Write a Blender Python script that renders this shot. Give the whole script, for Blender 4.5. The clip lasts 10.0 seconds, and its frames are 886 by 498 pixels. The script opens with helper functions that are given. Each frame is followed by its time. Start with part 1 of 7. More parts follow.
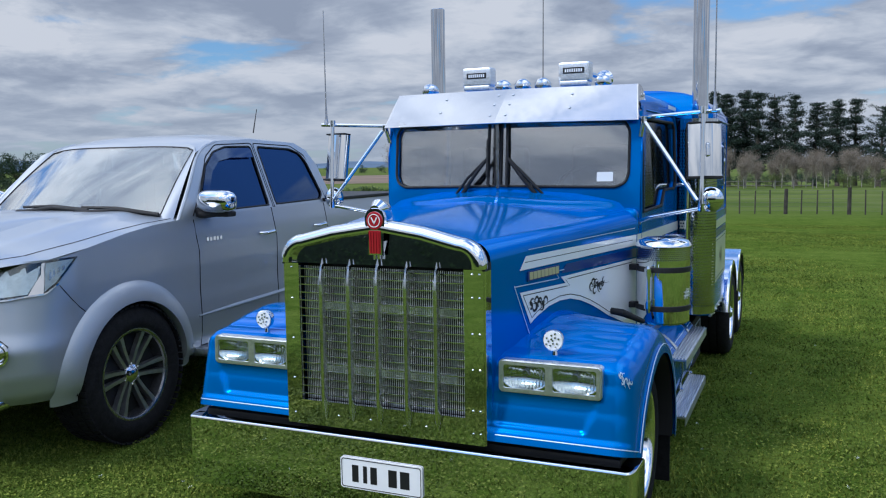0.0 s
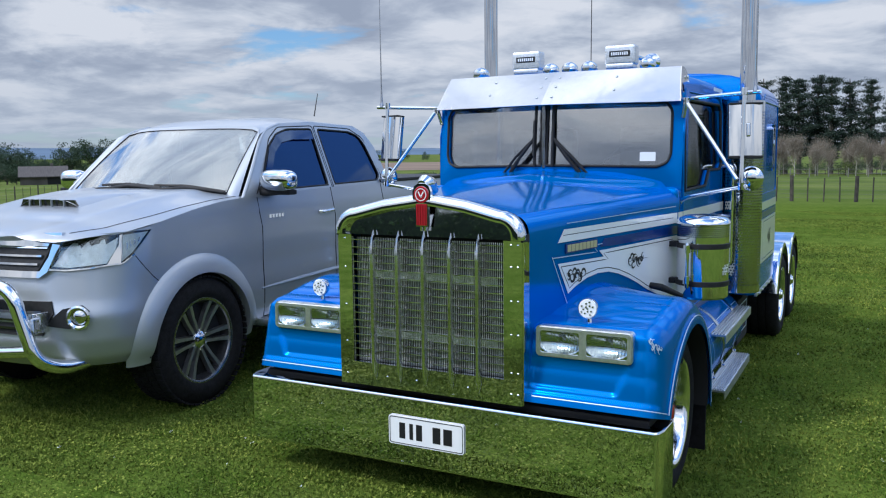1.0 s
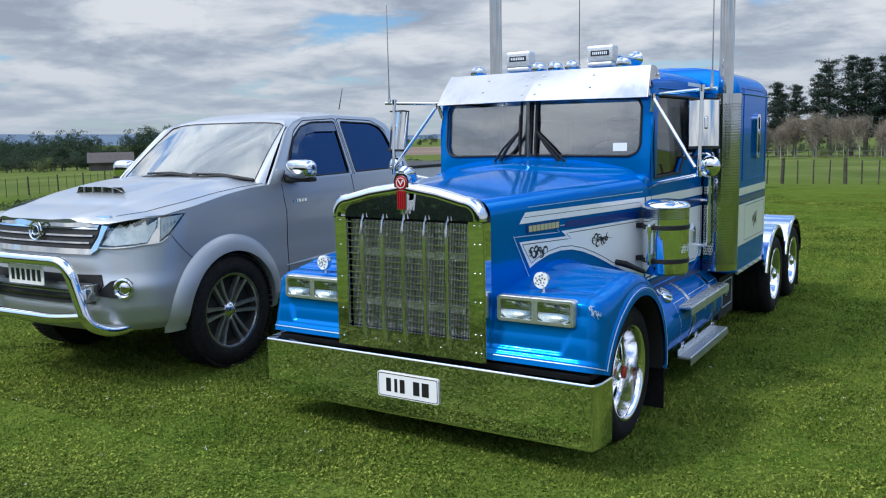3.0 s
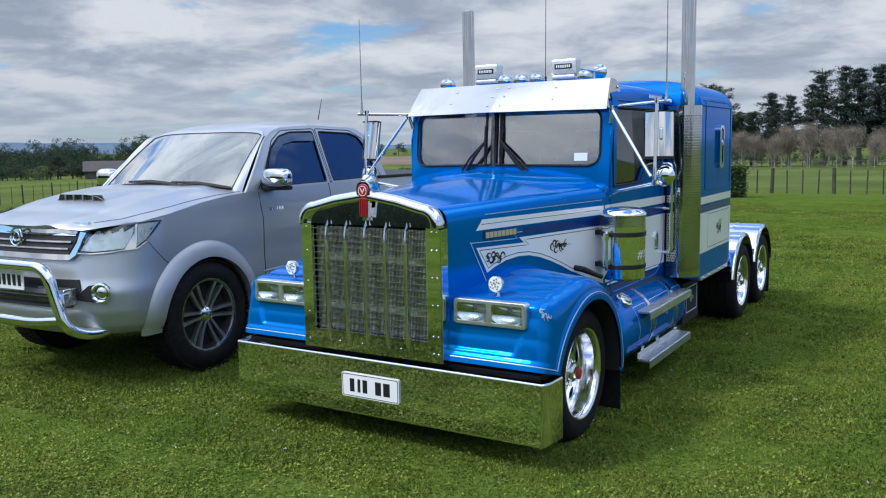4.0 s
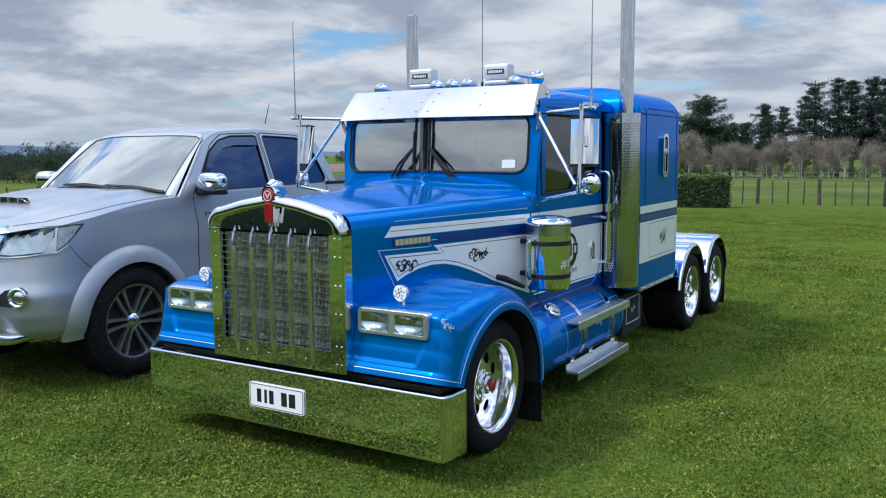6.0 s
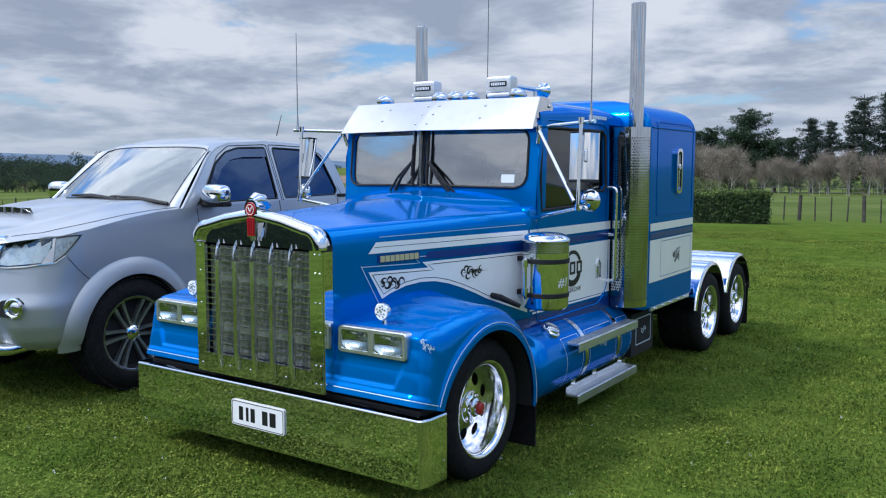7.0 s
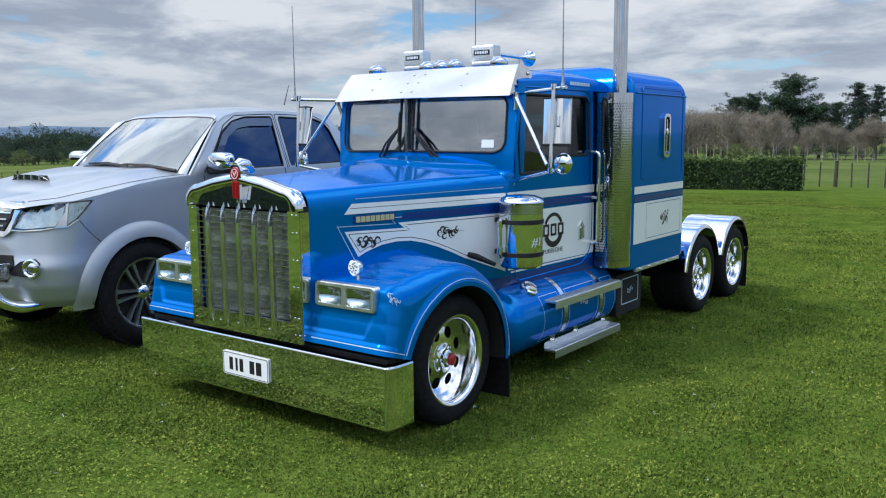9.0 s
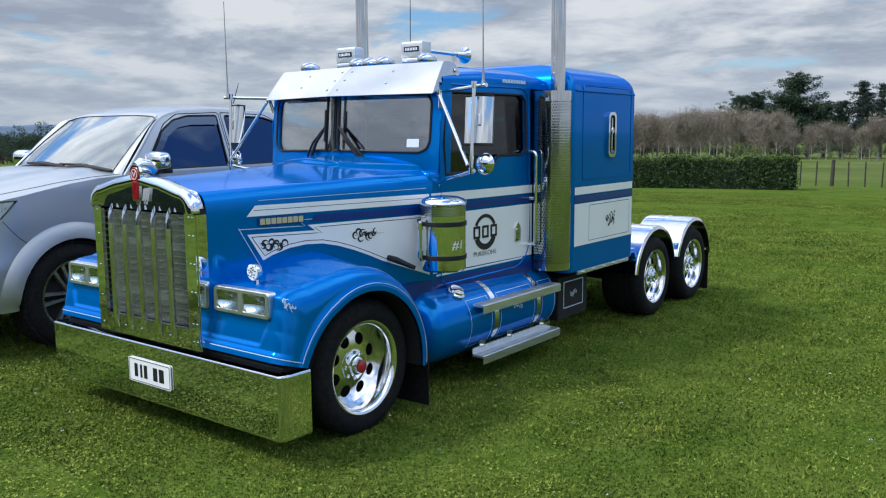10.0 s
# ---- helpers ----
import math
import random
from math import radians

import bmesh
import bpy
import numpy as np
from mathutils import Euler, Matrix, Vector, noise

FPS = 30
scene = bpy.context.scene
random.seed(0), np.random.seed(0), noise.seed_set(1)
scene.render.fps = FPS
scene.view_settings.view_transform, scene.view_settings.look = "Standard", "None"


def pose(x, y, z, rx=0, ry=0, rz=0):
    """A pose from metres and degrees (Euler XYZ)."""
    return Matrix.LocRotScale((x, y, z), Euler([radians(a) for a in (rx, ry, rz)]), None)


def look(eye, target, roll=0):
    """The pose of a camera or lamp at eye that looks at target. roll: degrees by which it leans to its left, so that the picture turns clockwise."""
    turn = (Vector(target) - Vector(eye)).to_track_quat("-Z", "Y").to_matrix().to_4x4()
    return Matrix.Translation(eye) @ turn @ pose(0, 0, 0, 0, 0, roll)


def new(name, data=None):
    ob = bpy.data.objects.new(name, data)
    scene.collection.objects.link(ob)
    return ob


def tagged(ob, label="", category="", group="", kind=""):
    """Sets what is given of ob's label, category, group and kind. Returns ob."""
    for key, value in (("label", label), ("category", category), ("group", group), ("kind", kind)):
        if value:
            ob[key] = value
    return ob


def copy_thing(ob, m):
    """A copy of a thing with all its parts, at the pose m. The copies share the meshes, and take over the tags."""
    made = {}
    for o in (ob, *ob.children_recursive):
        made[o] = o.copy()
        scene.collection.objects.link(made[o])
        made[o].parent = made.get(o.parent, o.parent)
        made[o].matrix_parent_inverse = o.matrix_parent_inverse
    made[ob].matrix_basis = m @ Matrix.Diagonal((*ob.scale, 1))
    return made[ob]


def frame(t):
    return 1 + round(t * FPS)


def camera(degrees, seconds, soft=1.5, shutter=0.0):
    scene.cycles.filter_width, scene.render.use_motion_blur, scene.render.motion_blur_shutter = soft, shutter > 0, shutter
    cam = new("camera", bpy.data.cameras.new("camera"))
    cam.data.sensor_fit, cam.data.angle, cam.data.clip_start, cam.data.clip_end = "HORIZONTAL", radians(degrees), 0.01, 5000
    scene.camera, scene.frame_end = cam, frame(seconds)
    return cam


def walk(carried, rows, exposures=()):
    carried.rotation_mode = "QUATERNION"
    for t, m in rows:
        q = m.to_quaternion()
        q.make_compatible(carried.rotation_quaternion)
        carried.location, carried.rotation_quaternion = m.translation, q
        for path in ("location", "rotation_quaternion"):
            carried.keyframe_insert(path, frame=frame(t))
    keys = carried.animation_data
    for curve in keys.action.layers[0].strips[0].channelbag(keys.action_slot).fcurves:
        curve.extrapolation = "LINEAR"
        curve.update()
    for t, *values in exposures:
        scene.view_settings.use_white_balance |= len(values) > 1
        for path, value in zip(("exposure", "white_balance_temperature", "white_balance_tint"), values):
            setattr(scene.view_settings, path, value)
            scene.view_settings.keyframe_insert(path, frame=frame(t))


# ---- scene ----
cam = camera(56.0, 10.0, 1.15)
PATH = [
    (0, (0.245, 0.255, 1.567), (-0.553, 2.078, 1.365), -0.8),
    (0.1, (0.258, 0.246, 1.559), (-0.555, 2.062, 1.355), -0.7),
    (0.5, (0.308, 0.219, 1.538), (-0.574, 1.999, 1.312), -0.8),
    (1, (0.413, 0.078, 1.528), (-0.517, 1.833, 1.297), -0.7),
    (1.5, (0.542, -0.057, 1.529), (-0.417, 1.674, 1.244), -0.7),
    (2, (0.733, -0.129, 1.538), (-0.25, 1.588, 1.246), -0.9),
    (2.5, (0.914, -0.208, 1.568), (-0.114, 1.484, 1.285), -1.1),
    (3.8, (1.234, -0.294, 1.576), (0.18, 1.388, 1.328), -1.0),
    (4, (1.297, -0.305, 1.575), (0.254, 1.384, 1.329), -1.0),
    (4.5, (1.433, -0.234, 1.581), (0.413, 1.469, 1.338), -0.8),
    (5, (1.556, -0.164, 1.577), (0.532, 1.538, 1.345), -0.6),
    (5.5, (1.605, -0.087, 1.575), (0.563, 1.605, 1.345), -0.3),
    (5.7, (1.609, -0.048, 1.558), (0.574, 1.648, 1.327), -0.4),
    (6.8, (1.719, 0.242, 1.558), (0.659, 1.926, 1.352), 0.1),
    (7, (1.77, 0.288, 1.567), (0.652, 1.934, 1.368), 0.1),
    (7.5, (1.899, 0.347, 1.565), (0.702, 1.938, 1.378), 0.3),
    (8, (1.995, 0.335, 1.55), (0.775, 1.909, 1.362), 0.6),
    (8.5, (2.107, 0.275, 1.536), (0.897, 1.848, 1.284), 0.1),
    (9, (2.213, 0.272, 1.546), (1.023, 1.856, 1.275), -0.4),
    (9.5, (2.379, 0.436, 1.536), (1.19, 2.021, 1.267), -0.5),
    (10, (2.521, 0.706, 1.545), (1.319, 2.281, 1.271), -0.4),
]
EXPOSURE = [(0, -0.20, 5850, 12), (0.5, -0.06, 5850, 12), (1, -0.02, 5950, 12), (2, 0.05, 6150, 11), (2.5, 0.05, 6200, 10), (4, -0.02, 6100, 11), (5, 0.05, 6100, 10), (5.5, 0.05, 6150, 10), (7, 0.0, 5900, 12), (7.5, 0.0, 5900, 12), (8, 0.0, 6000, 12), (9, 0.06, 6150, 10), (10, 0.02, 6200, 10)]
walk(cam, [(t, look(eye, target, roll)) for t, eye, target, roll in PATH], EXPOSURE)

# ---- light ----
SUN_EL, SUN_AZ = 46.0, 218.0          # degrees; the sun stands ahead of the trucks, on the pickup's side
world = bpy.data.worlds.new("sky")
scene.world = world
world.use_nodes = True
wn, wl = world.node_tree.nodes, world.node_tree.links
wn.clear()


def wnode(kind, **values):
    n = wn.new(kind)
    for key, value in values.items():
        n.inputs[key].default_value = value
    return n


def wmath(op, a, b=None):
    n = wn.new("ShaderNodeMath")
    n.operation = op
    for i, s in enumerate((a, b)):
        if s is None:
            continue
        if isinstance(s, (int, float)):
            n.inputs[i].default_value = s
        else:
            wl.new(s, n.inputs[i])
    return n.outputs[0]


def wramp(fac, *stops):
    n = wn.new("ShaderNodeValToRGB")
    e = n.color_ramp.elements
    while len(e) < len(stops):
        e.new(0.5)
    for el, (pos, col) in zip(e, stops):
        el.position, el.color = pos, (*col, 1)
    wl.new(fac, n.inputs[0])
    return n.outputs[0]


sky = wn.new("ShaderNodeTexSky")
sky.sky_type, sky.sun_disc = "NISHITA", False
sky.sun_elevation, sky.sun_rotation = radians(SUN_EL), radians(SUN_AZ)
sky.air_density, sky.dust_density, sky.ozone_density = 1.0, 0.6, 1.5
skyhue = wn.new("ShaderNodeMixRGB")
skyhue.blend_type = "MULTIPLY"
skyhue.inputs[0].default_value, skyhue.inputs[2].default_value = 1.0, (0.11, 0.145, 0.175, 1)
wl.new(sky.outputs[0], skyhue.inputs[1])

# a broken layer of flat grey-white cloud: noise on a plane high above the ground
coord = wn.new("ShaderNodeTexCoord")
sep = wn.new("ShaderNodeSeparateXYZ")
wl.new(coord.outputs["Generated"], sep.inputs[0])
up = wmath("ADD", wmath("MAXIMUM", sep.outputs[2], 0.0), 0.16)
comb = wn.new("ShaderNodeCombineXYZ")
wl.new(wmath("DIVIDE", sep.outputs[0], up), comb.inputs[0])
wl.new(wmath("DIVIDE", sep.outputs[1], up), comb.inputs[1])
wl.new(wmath("MULTIPLY", sep.outputs[2], 0.5), comb.inputs[2])


def wnoise(scale, detail, rough, offset, distort=0.0):
    m = wn.new("ShaderNodeMapping")
    m.inputs["Location"].default_value = offset
    wl.new(comb.outputs[0], m.inputs[0])
    n = wnode("ShaderNodeTexNoise", Scale=scale, Detail=detail, Roughness=rough, Distortion=distort)
    wl.new(m.outputs[0], n.inputs["Vector"])
    return n.outputs[0]


cover = wnoise(0.85, 6.0, 0.52, (3.1, 1.7, 0.0), 0.0)
puff = wnoise(1.5, 7.0, 0.55, (7.3, 2.2, 0.0), 0.3)
# the layer breaks up higher in the sky
open_sky = wramp(sep.outputs[2], (0.185, (0, 0, 0)), (0.27, (0.075, 0.075, 0.075)), (0.45, (0.07, 0.07, 0.07)), (0.68, (0.0, 0.0, 0.0)))
wisp = wmath("MULTIPLY", wmath("SUBTRACT", wnoise(3.2, 6.0, 0.6, (1.3, 4.2, 0.0), 0.5), 0.5), wramp(sep.outputs[2], (0.12, (0.40, 0.40, 0.40)), (0.5, (0.42, 0.42, 0.42))))
puff = wmath("ADD", puff, wisp)
cloud_fac = wramp(wmath("SUBTRACT", wmath("ADD", wmath("MULTIPLY", cover, 0.75), wmath("MULTIPLY", puff, 0.25)), open_sky), (0.40, (0, 0, 0)), (0.45, (1, 1, 1)))
cloud_col = wramp(puff, (0.36, (0.44, 0.50, 0.60)), (0.45, (0.56, 0.62, 0.71)), (0.53, (0.76, 0.81, 0.87)), (0.62, (0.95, 0.97, 0.99)))
mixc = wn.new("ShaderNodeMixRGB")
wl.new(cloud_fac, mixc.inputs[0])
wl.new(skyhue.outputs[0], mixc.inputs[1])
wl.new(cloud_col, mixc.inputs[2])
# pale haze low down
hazec = wn.new("ShaderNodeMixRGB")
wl.new(wramp(sep.outputs[2], (0.0, (0.7, 0.7, 0.7)), (0.11, (0, 0, 0))), hazec.inputs[0])
wl.new(mixc.outputs[0], hazec.inputs[1])
hazec.inputs[2].default_value = (0.60, 0.68, 0.77, 1)
bg = wn.new("ShaderNodeBackground")
bg.inputs[1].default_value = 1.08
# the cloud layer is brighter overhead than along the skyline
over = wn.new("ShaderNodeMixRGB")
over.blend_type = "MULTIPLY"
over.inputs[0].default_value = 1.0
wl.new(hazec.outputs[0], over.inputs[1])
wl.new(wramp(sep.outputs[2], (0.0, (0.335, 0.335, 0.335)), (0.20, (0.35, 0.35, 0.35)), (0.30, (0.47, 0.47, 0.47)), (0.48, (0.82, 0.82, 0.82)), (0.75, (0.98, 0.98, 0.98)), (1.0, (1.0, 1.0, 1.0))), over.inputs[2])
gain = wn.new("ShaderNodeMixRGB")
gain.blend_type = "ADD"
gain.inputs[0].default_value = 1.0
wl.new(over.outputs[0], gain.inputs[1])
wl.new(over.outputs[0], gain.inputs[2])
wl.new(gain.outputs[0], bg.inputs[0])
wout = wn.new("ShaderNodeOutputWorld")
wl.new(bg.outputs[0], wout.inputs[0])

sun = new("sun", bpy.data.lights.new("sun", "SUN"))
sun.data.energy, sun.data.angle, sun.data.color = 2.7, radians(8), (1.0, 0.96, 0.9)
sd = Vector((math.sin(radians(SUN_AZ)) * math.cos(radians(SUN_EL)), math.cos(radians(SUN_AZ)) * math.cos(radians(SUN_EL)), math.sin(radians(SUN_EL))))
sun.matrix_world = look(tuple(sd * 50), (0, 0, 0))


# ---- materials ----
def material(name, color, rough=0.5, metal=0.0, coat=0.0, spec=0.5):
    m = bpy.data.materials.new(name)
    m.use_nodes = True
    b = m.node_tree.nodes["Principled BSDF"]
    b.inputs["Base Color"].default_value = (*color, 1)
    b.inputs["Roughness"].default_value = rough
    b.inputs["Metallic"].default_value = metal
    b.inputs["Coat Weight"].default_value = coat
    b.inputs["Coat Roughness"].default_value = 0.03
    b.inputs["Specular IOR Level"].default_value = spec
    return m


def vary(m, scale, amount, colour2=None, detail=4.0, rough_to=None, rough_scale=None, bump=0.0, bump_scale=None, stretch=(1, 1, 1), per_object=0.0):
    """Noise in colour, gloss and relief on top of a plain material, in metres of the object."""
    nt = m.node_tree
    b = nt.nodes["Principled BSDF"]
    tc = nt.nodes.new("ShaderNodeTexCoord")
    mp = nt.nodes.new("ShaderNodeMapping")
    mp.inputs["Scale"].default_value = stretch
    nt.links.new(tc.outputs["Object"], mp.inputs[0])

    def tex(s, d=detail):
        n = nt.nodes.new("ShaderNodeTexNoise")
        n.inputs["Scale"].default_value, n.inputs["Detail"].default_value = s, d
        nt.links.new(mp.outputs[0], n.inputs["Vector"])
        return n.outputs[0]

    base = b.inputs["Base Color"].default_value[:]
    c2 = colour2 or tuple(min(1, c * (1 + amount)) for c in base[:3])
    ramp = nt.nodes.new("ShaderNodeValToRGB")
    ramp.color_ramp.elements[0].position, ramp.color_ramp.elements[1].position = 0.32, 0.68
    ramp.color_ramp.elements[0].color = base if colour2 else (*[c * (1 - amount) for c in base[:3]], 1)
    ramp.color_ramp.elements[1].color = (*c2[:3], 1)
    nt.links.new(tex(scale), ramp.inputs[0])
    out = ramp.outputs[0]
    if per_object:
        oi = nt.nodes.new("ShaderNodeObjectInfo")
        hsv = nt.nodes.new("ShaderNodeHueSaturation")
        mr = nt.nodes.new("ShaderNodeMapRange")
        mr.inputs["To Min"].default_value, mr.inputs["To Max"].default_value = 1 - per_object, 1 + per_object
        nt.links.new(oi.outputs["Random"], mr.inputs[0])
        nt.links.new(mr.outputs[0], hsv.inputs["Value"])
        nt.links.new(out, hsv.inputs["Color"])
        out = hsv.outputs[0]
    nt.links.new(out, b.inputs["Base Color"])
    if rough_to is not None:
        mr = nt.nodes.new("ShaderNodeMapRange")
        mr.inputs["To Min"].default_value, mr.inputs["To Max"].default_value = b.inputs["Roughness"].default_value, rough_to
        mr.inputs["From Min"].default_value, mr.inputs["From Max"].default_value = 0.35, 0.65
        nt.links.new(tex(rough_scale or scale * 3), mr.inputs[0])
        nt.links.new(mr.outputs[0], b.inputs["Roughness"])
    if bump:
        bp = nt.nodes.new("ShaderNodeBump")
        bp.inputs["Strength"].default_value, bp.inputs["Distance"].default_value = 1.0, bump
        nt.links.new(tex(bump_scale or scale * 4), bp.inputs["Height"])
        nt.links.new(bp.outputs[0], b.inputs["Normal"])
    return m


BLUE = vary(material("blue_paint", (0.003, 0.166, 0.54), 0.13, 0.48, 0.18, 0.08), 2.0, 0.03)
BLUE.node_tree.nodes["Principled BSDF"].inputs["Specular Tint"].default_value = (0.15, 0.45, 1.0, 1)
BLUE.node_tree.nodes["Principled BSDF"].inputs["Coat Roughness"].default_value = 0.015
BLUE_DARK = vary(material("dark_blue_paint", (0.002, 0.03, 0.20), 0.3, 0.1, 0.6, 0.3), 200, 0.2)
WHITE = vary(material("white_paint", (0.86, 0.87, 0.87), 0.3, 0.0, 1.0), 3.0, 0.03)
SILVER = vary(material("silver_paint", (0.42, 0.445, 0.475), 0.40, 0.70, 0.45), 1.5, 0.03)
SILVER_FLARE = vary(material("silver_flare", (0.405, 0.43, 0.46), 0.45, 0.64, 0.35), 1.5, 0.03)
CHROME = vary(material("chrome", (0.78, 0.79, 0.80), 0.015, 1.0), 3.0, 0.02, rough_to=0.035, rough_scale=7, bump=0.0004, bump_scale=2.2)
STEEL = vary(material("polished_steel", (0.74, 0.75, 0.76), 0.12, 1.0), 14.0, 0.06, rough_to=0.24, rough_scale=20)
ALLOY = vary(material("polished_alloy", (0.86, 0.86, 0.88), 0.07, 1.0), 20, 0.04, rough_to=0.16)
ALU = vary(material("brushed_aluminium", (0.80, 0.81, 0.82), 0.28, 1.0), 60, 0.1, rough_to=0.45, stretch=(1, 0.1, 1))
VISOR = vary(material("visor_steel", (0.61, 0.61, 0.62), 0.09, 1.0), 2.0, 0.05, rough_to=0.22, rough_scale=3.5, bump=0.012, bump_scale=1.6)
BLACK = vary(material("black_plastic", (0.014, 0.014, 0.015), 0.45, spec=0.3), 40, 0.3, rough_to=0.6, bump=0.0006, bump_scale=500)
BLACK_GLOSS = material("black_gloss", (0.008, 0.008, 0.009), 0.12, 0, 0.6)
RUBBER = vary(material("tyre_rubber", (0.009, 0.009, 0.010), 0.75, spec=0.2), 30, 0.35, rough_to=0.9, bump=0.001, bump_scale=250)
DARK = vary(material("dark_underside", (0.006, 0.006, 0.007), 0.8), 8, 0.4)
RED = material("red_enamel", (0.34, 0.012, 0.02), 0.25, 0, 0.8)
GOLD = material("gold_letters", (0.66, 0.60, 0.36), 0.35, 0.5)
INK = material("black_ink", (0.012, 0.012, 0.014), 0.4)
CREAM = material("cab_lining", (0.13, 0.14, 0.16), 0.7)
PLATE = vary(material("plate_white", (0.78, 0.79, 0.80), 0.4), 6, 0.03)
PINSTRIPE = material("silver_pinstripe", (0.55, 0.66, 0.78), 0.35, 0.3)
PAPER = material("paper_label", (0.75, 0.78, 0.80), 0.5)
GUNMETAL = vary(material("dark_machined_alloy", (0.42, 0.42, 0.43), 0.25, 1.0), 30, 0.2)
REFLECT = vary(material("lamp_reflector", (0.62, 0.62, 0.62), 0.10, 1.0), 25, 0.05, bump=0.0008, bump_scale=50, stretch=(1.6, 1, 0.5))
LENS_GREY = vary(material("grey_lamp_bowl", (0.58, 0.585, 0.59), 0.3, 0.6), 30, 0.15, bump=0.001, bump_scale=60)


STACK = vary(material("stack_chrome", (0.57, 0.58, 0.60), 0.03, 1.0), 8.0, 0.06, rough_to=0.07)


def glass(name, color, rough=0.0, thick_dark=0.0, gloss_tint=(1, 1, 1)):
    """A pane: clear glass mixed with a tinted sheet, so that it shows what is behind and mirrors the sky."""
    m = bpy.data.materials.new(name)
    m.use_nodes = True
    nt = m.node_tree
    nt.nodes.clear()
    out = nt.nodes.new("ShaderNodeOutputMaterial")
    tr = nt.nodes.new("ShaderNodeBsdfTransparent")
    tr.inputs[0].default_value = (*color, 1)
    gl = nt.nodes.new("ShaderNodeBsdfGlossy")
    gl.inputs["Roughness"].default_value = rough
    gl.inputs["Color"].default_value = (*gloss_tint, 1)
    fr = nt.nodes.new("ShaderNodeLayerWeight")
    fr.inputs[0].default_value = 0.5
    pw = nt.nodes.new("ShaderNodeMath")
    pw.operation = "POWER"
    pw.inputs[1].default_value = 4.0
    nt.links.new(fr.outputs["Facing"], pw.inputs[0])
    mx = nt.nodes.new("ShaderNodeMixShader")
    mr = nt.nodes.new("ShaderNodeMapRange")
    mr.inputs["To Min"].default_value, mr.inputs["To Max"].default_value = thick_dark, 1.0
    nt.links.new(pw.outputs[0], mr.inputs[0])
    nt.links.new(mr.outputs[0], mx.inputs[0])
    nt.links.new(tr.outputs[0], mx.inputs[1])
    nt.links.new(gl.outputs[0], mx.inputs[2])
    nt.links.new(mx.outputs[0], out.inputs[0])
    return m


GLASS_CLEAR = glass("clear_glass", (0.92, 0.95, 0.95), 0.0, 0.03)
GLASS_SCREEN = glass("windscreen_glass", (0.92, 0.95, 0.97), 0.0, 0.30)
GLASS_PICKUP = glass("pickup_screen", (0.62, 0.68, 0.68), 0.0, 0.24)
GLASS_DOOR = glass("door_glass", (0.30, 0.33, 0.35), 0.0, 0.05)
# dark tint; the blue of a mirrored truck and sky is put into its colours
GLASS_TINT = glass("tinted_glass", (0.05, 0.07, 0.13), 0.0, 0.11, (0.42, 0.60, 1.0))


# ---- building tools ----
def weigh_normals(me, angle):
    """Lets large flat faces keep their flatness beside rounded edges: corner normals weighed by area."""
    n = len(me.polygons)
    if n > 6000 or n < 5:
        return
    area = np.empty(n)
    me.polygons.foreach_get("area", area)
    if area.max() < 6 * np.median(area):
        return
    nor = np.empty(3 * n)
    me.polygons.foreach_get("normal", nor)
    nor = nor.reshape(-1, 3)
    around = {}
    for p in me.polygons:
        for v in p.vertices:
            around.setdefault(v, []).append(p.index)
    lim, out = math.cos(radians(max(angle, 40))), []
    for p in me.polygons:
        a = nor[p.index]
        for v in p.vertices:
            f = around[v]
            k = nor[f] @ a
            s = (nor[f] * (area[f] * (k > lim))[:, None]).sum(0)
            length = math.sqrt(s @ s)
            out.append(tuple(s / length) if length > 1e-12 else tuple(a))
    me.normals_split_custom_set(out)


def part(name, bm, mat, parent=None, label="", smooth=35.0, matrix=None):
    """Links a bmesh as one mesh object under a thing or a part."""
    me = bpy.data.meshes.new(name)
    bmesh.ops.recalc_face_normals(bm, faces=bm.faces[:])
    bm.to_mesh(me)
    bm.free()
    me.materials.append(mat)
    if smooth:
        me.polygons.foreach_set("use_smooth", [True] * len(me.polygons))
        me.set_sharp_from_angle(angle=radians(smooth))
        weigh_normals(me, smooth)
    ob = new(name, me)
    ob.parent = parent
    if matrix is not None:
        ob.matrix_basis = matrix
    if label:
        ob["label"] = label
    return ob


def holder(name, m, label, category, kind="", group=""):
    e = new(name)
    e.empty_display_size = 0.2
    e.matrix_basis = m
    return tagged(e, label, category, group, kind)


def box(bm, c, s, bevel=0.0, rot=None, seg=2):
    """A box by centre and size, its edges rounded."""
    b2 = bmesh.new()
    bmesh.ops.create_cube(b2, size=1.0)
    bmesh.ops.scale(b2, vec=s, verts=b2.verts)
    if bevel:
        bmesh.ops.bevel(b2, geom=b2.edges[:], offset=bevel, segments=seg, affect="EDGES", profile=0.6)
    m = Matrix.Translation(c) @ (rot.to_4x4() if rot is not None else Matrix())
    bmesh.ops.transform(b2, matrix=m, verts=b2.verts)
    return join(bm, b2)


def join(bm, other):
    me = bpy.data.meshes.new("tmp")
    other.to_mesh(me)
    other.free()
    bm.from_mesh(me)
    bpy.data.meshes.remove(me)
    return bm


def basis(d):
    d = Vector(d).normalized()
    a = Vector((0, 0, 1)) if abs(d.z) < 0.95 else Vector((0, 1, 0))
    x = a.cross(d).normalized()
    return x, d.cross(x)


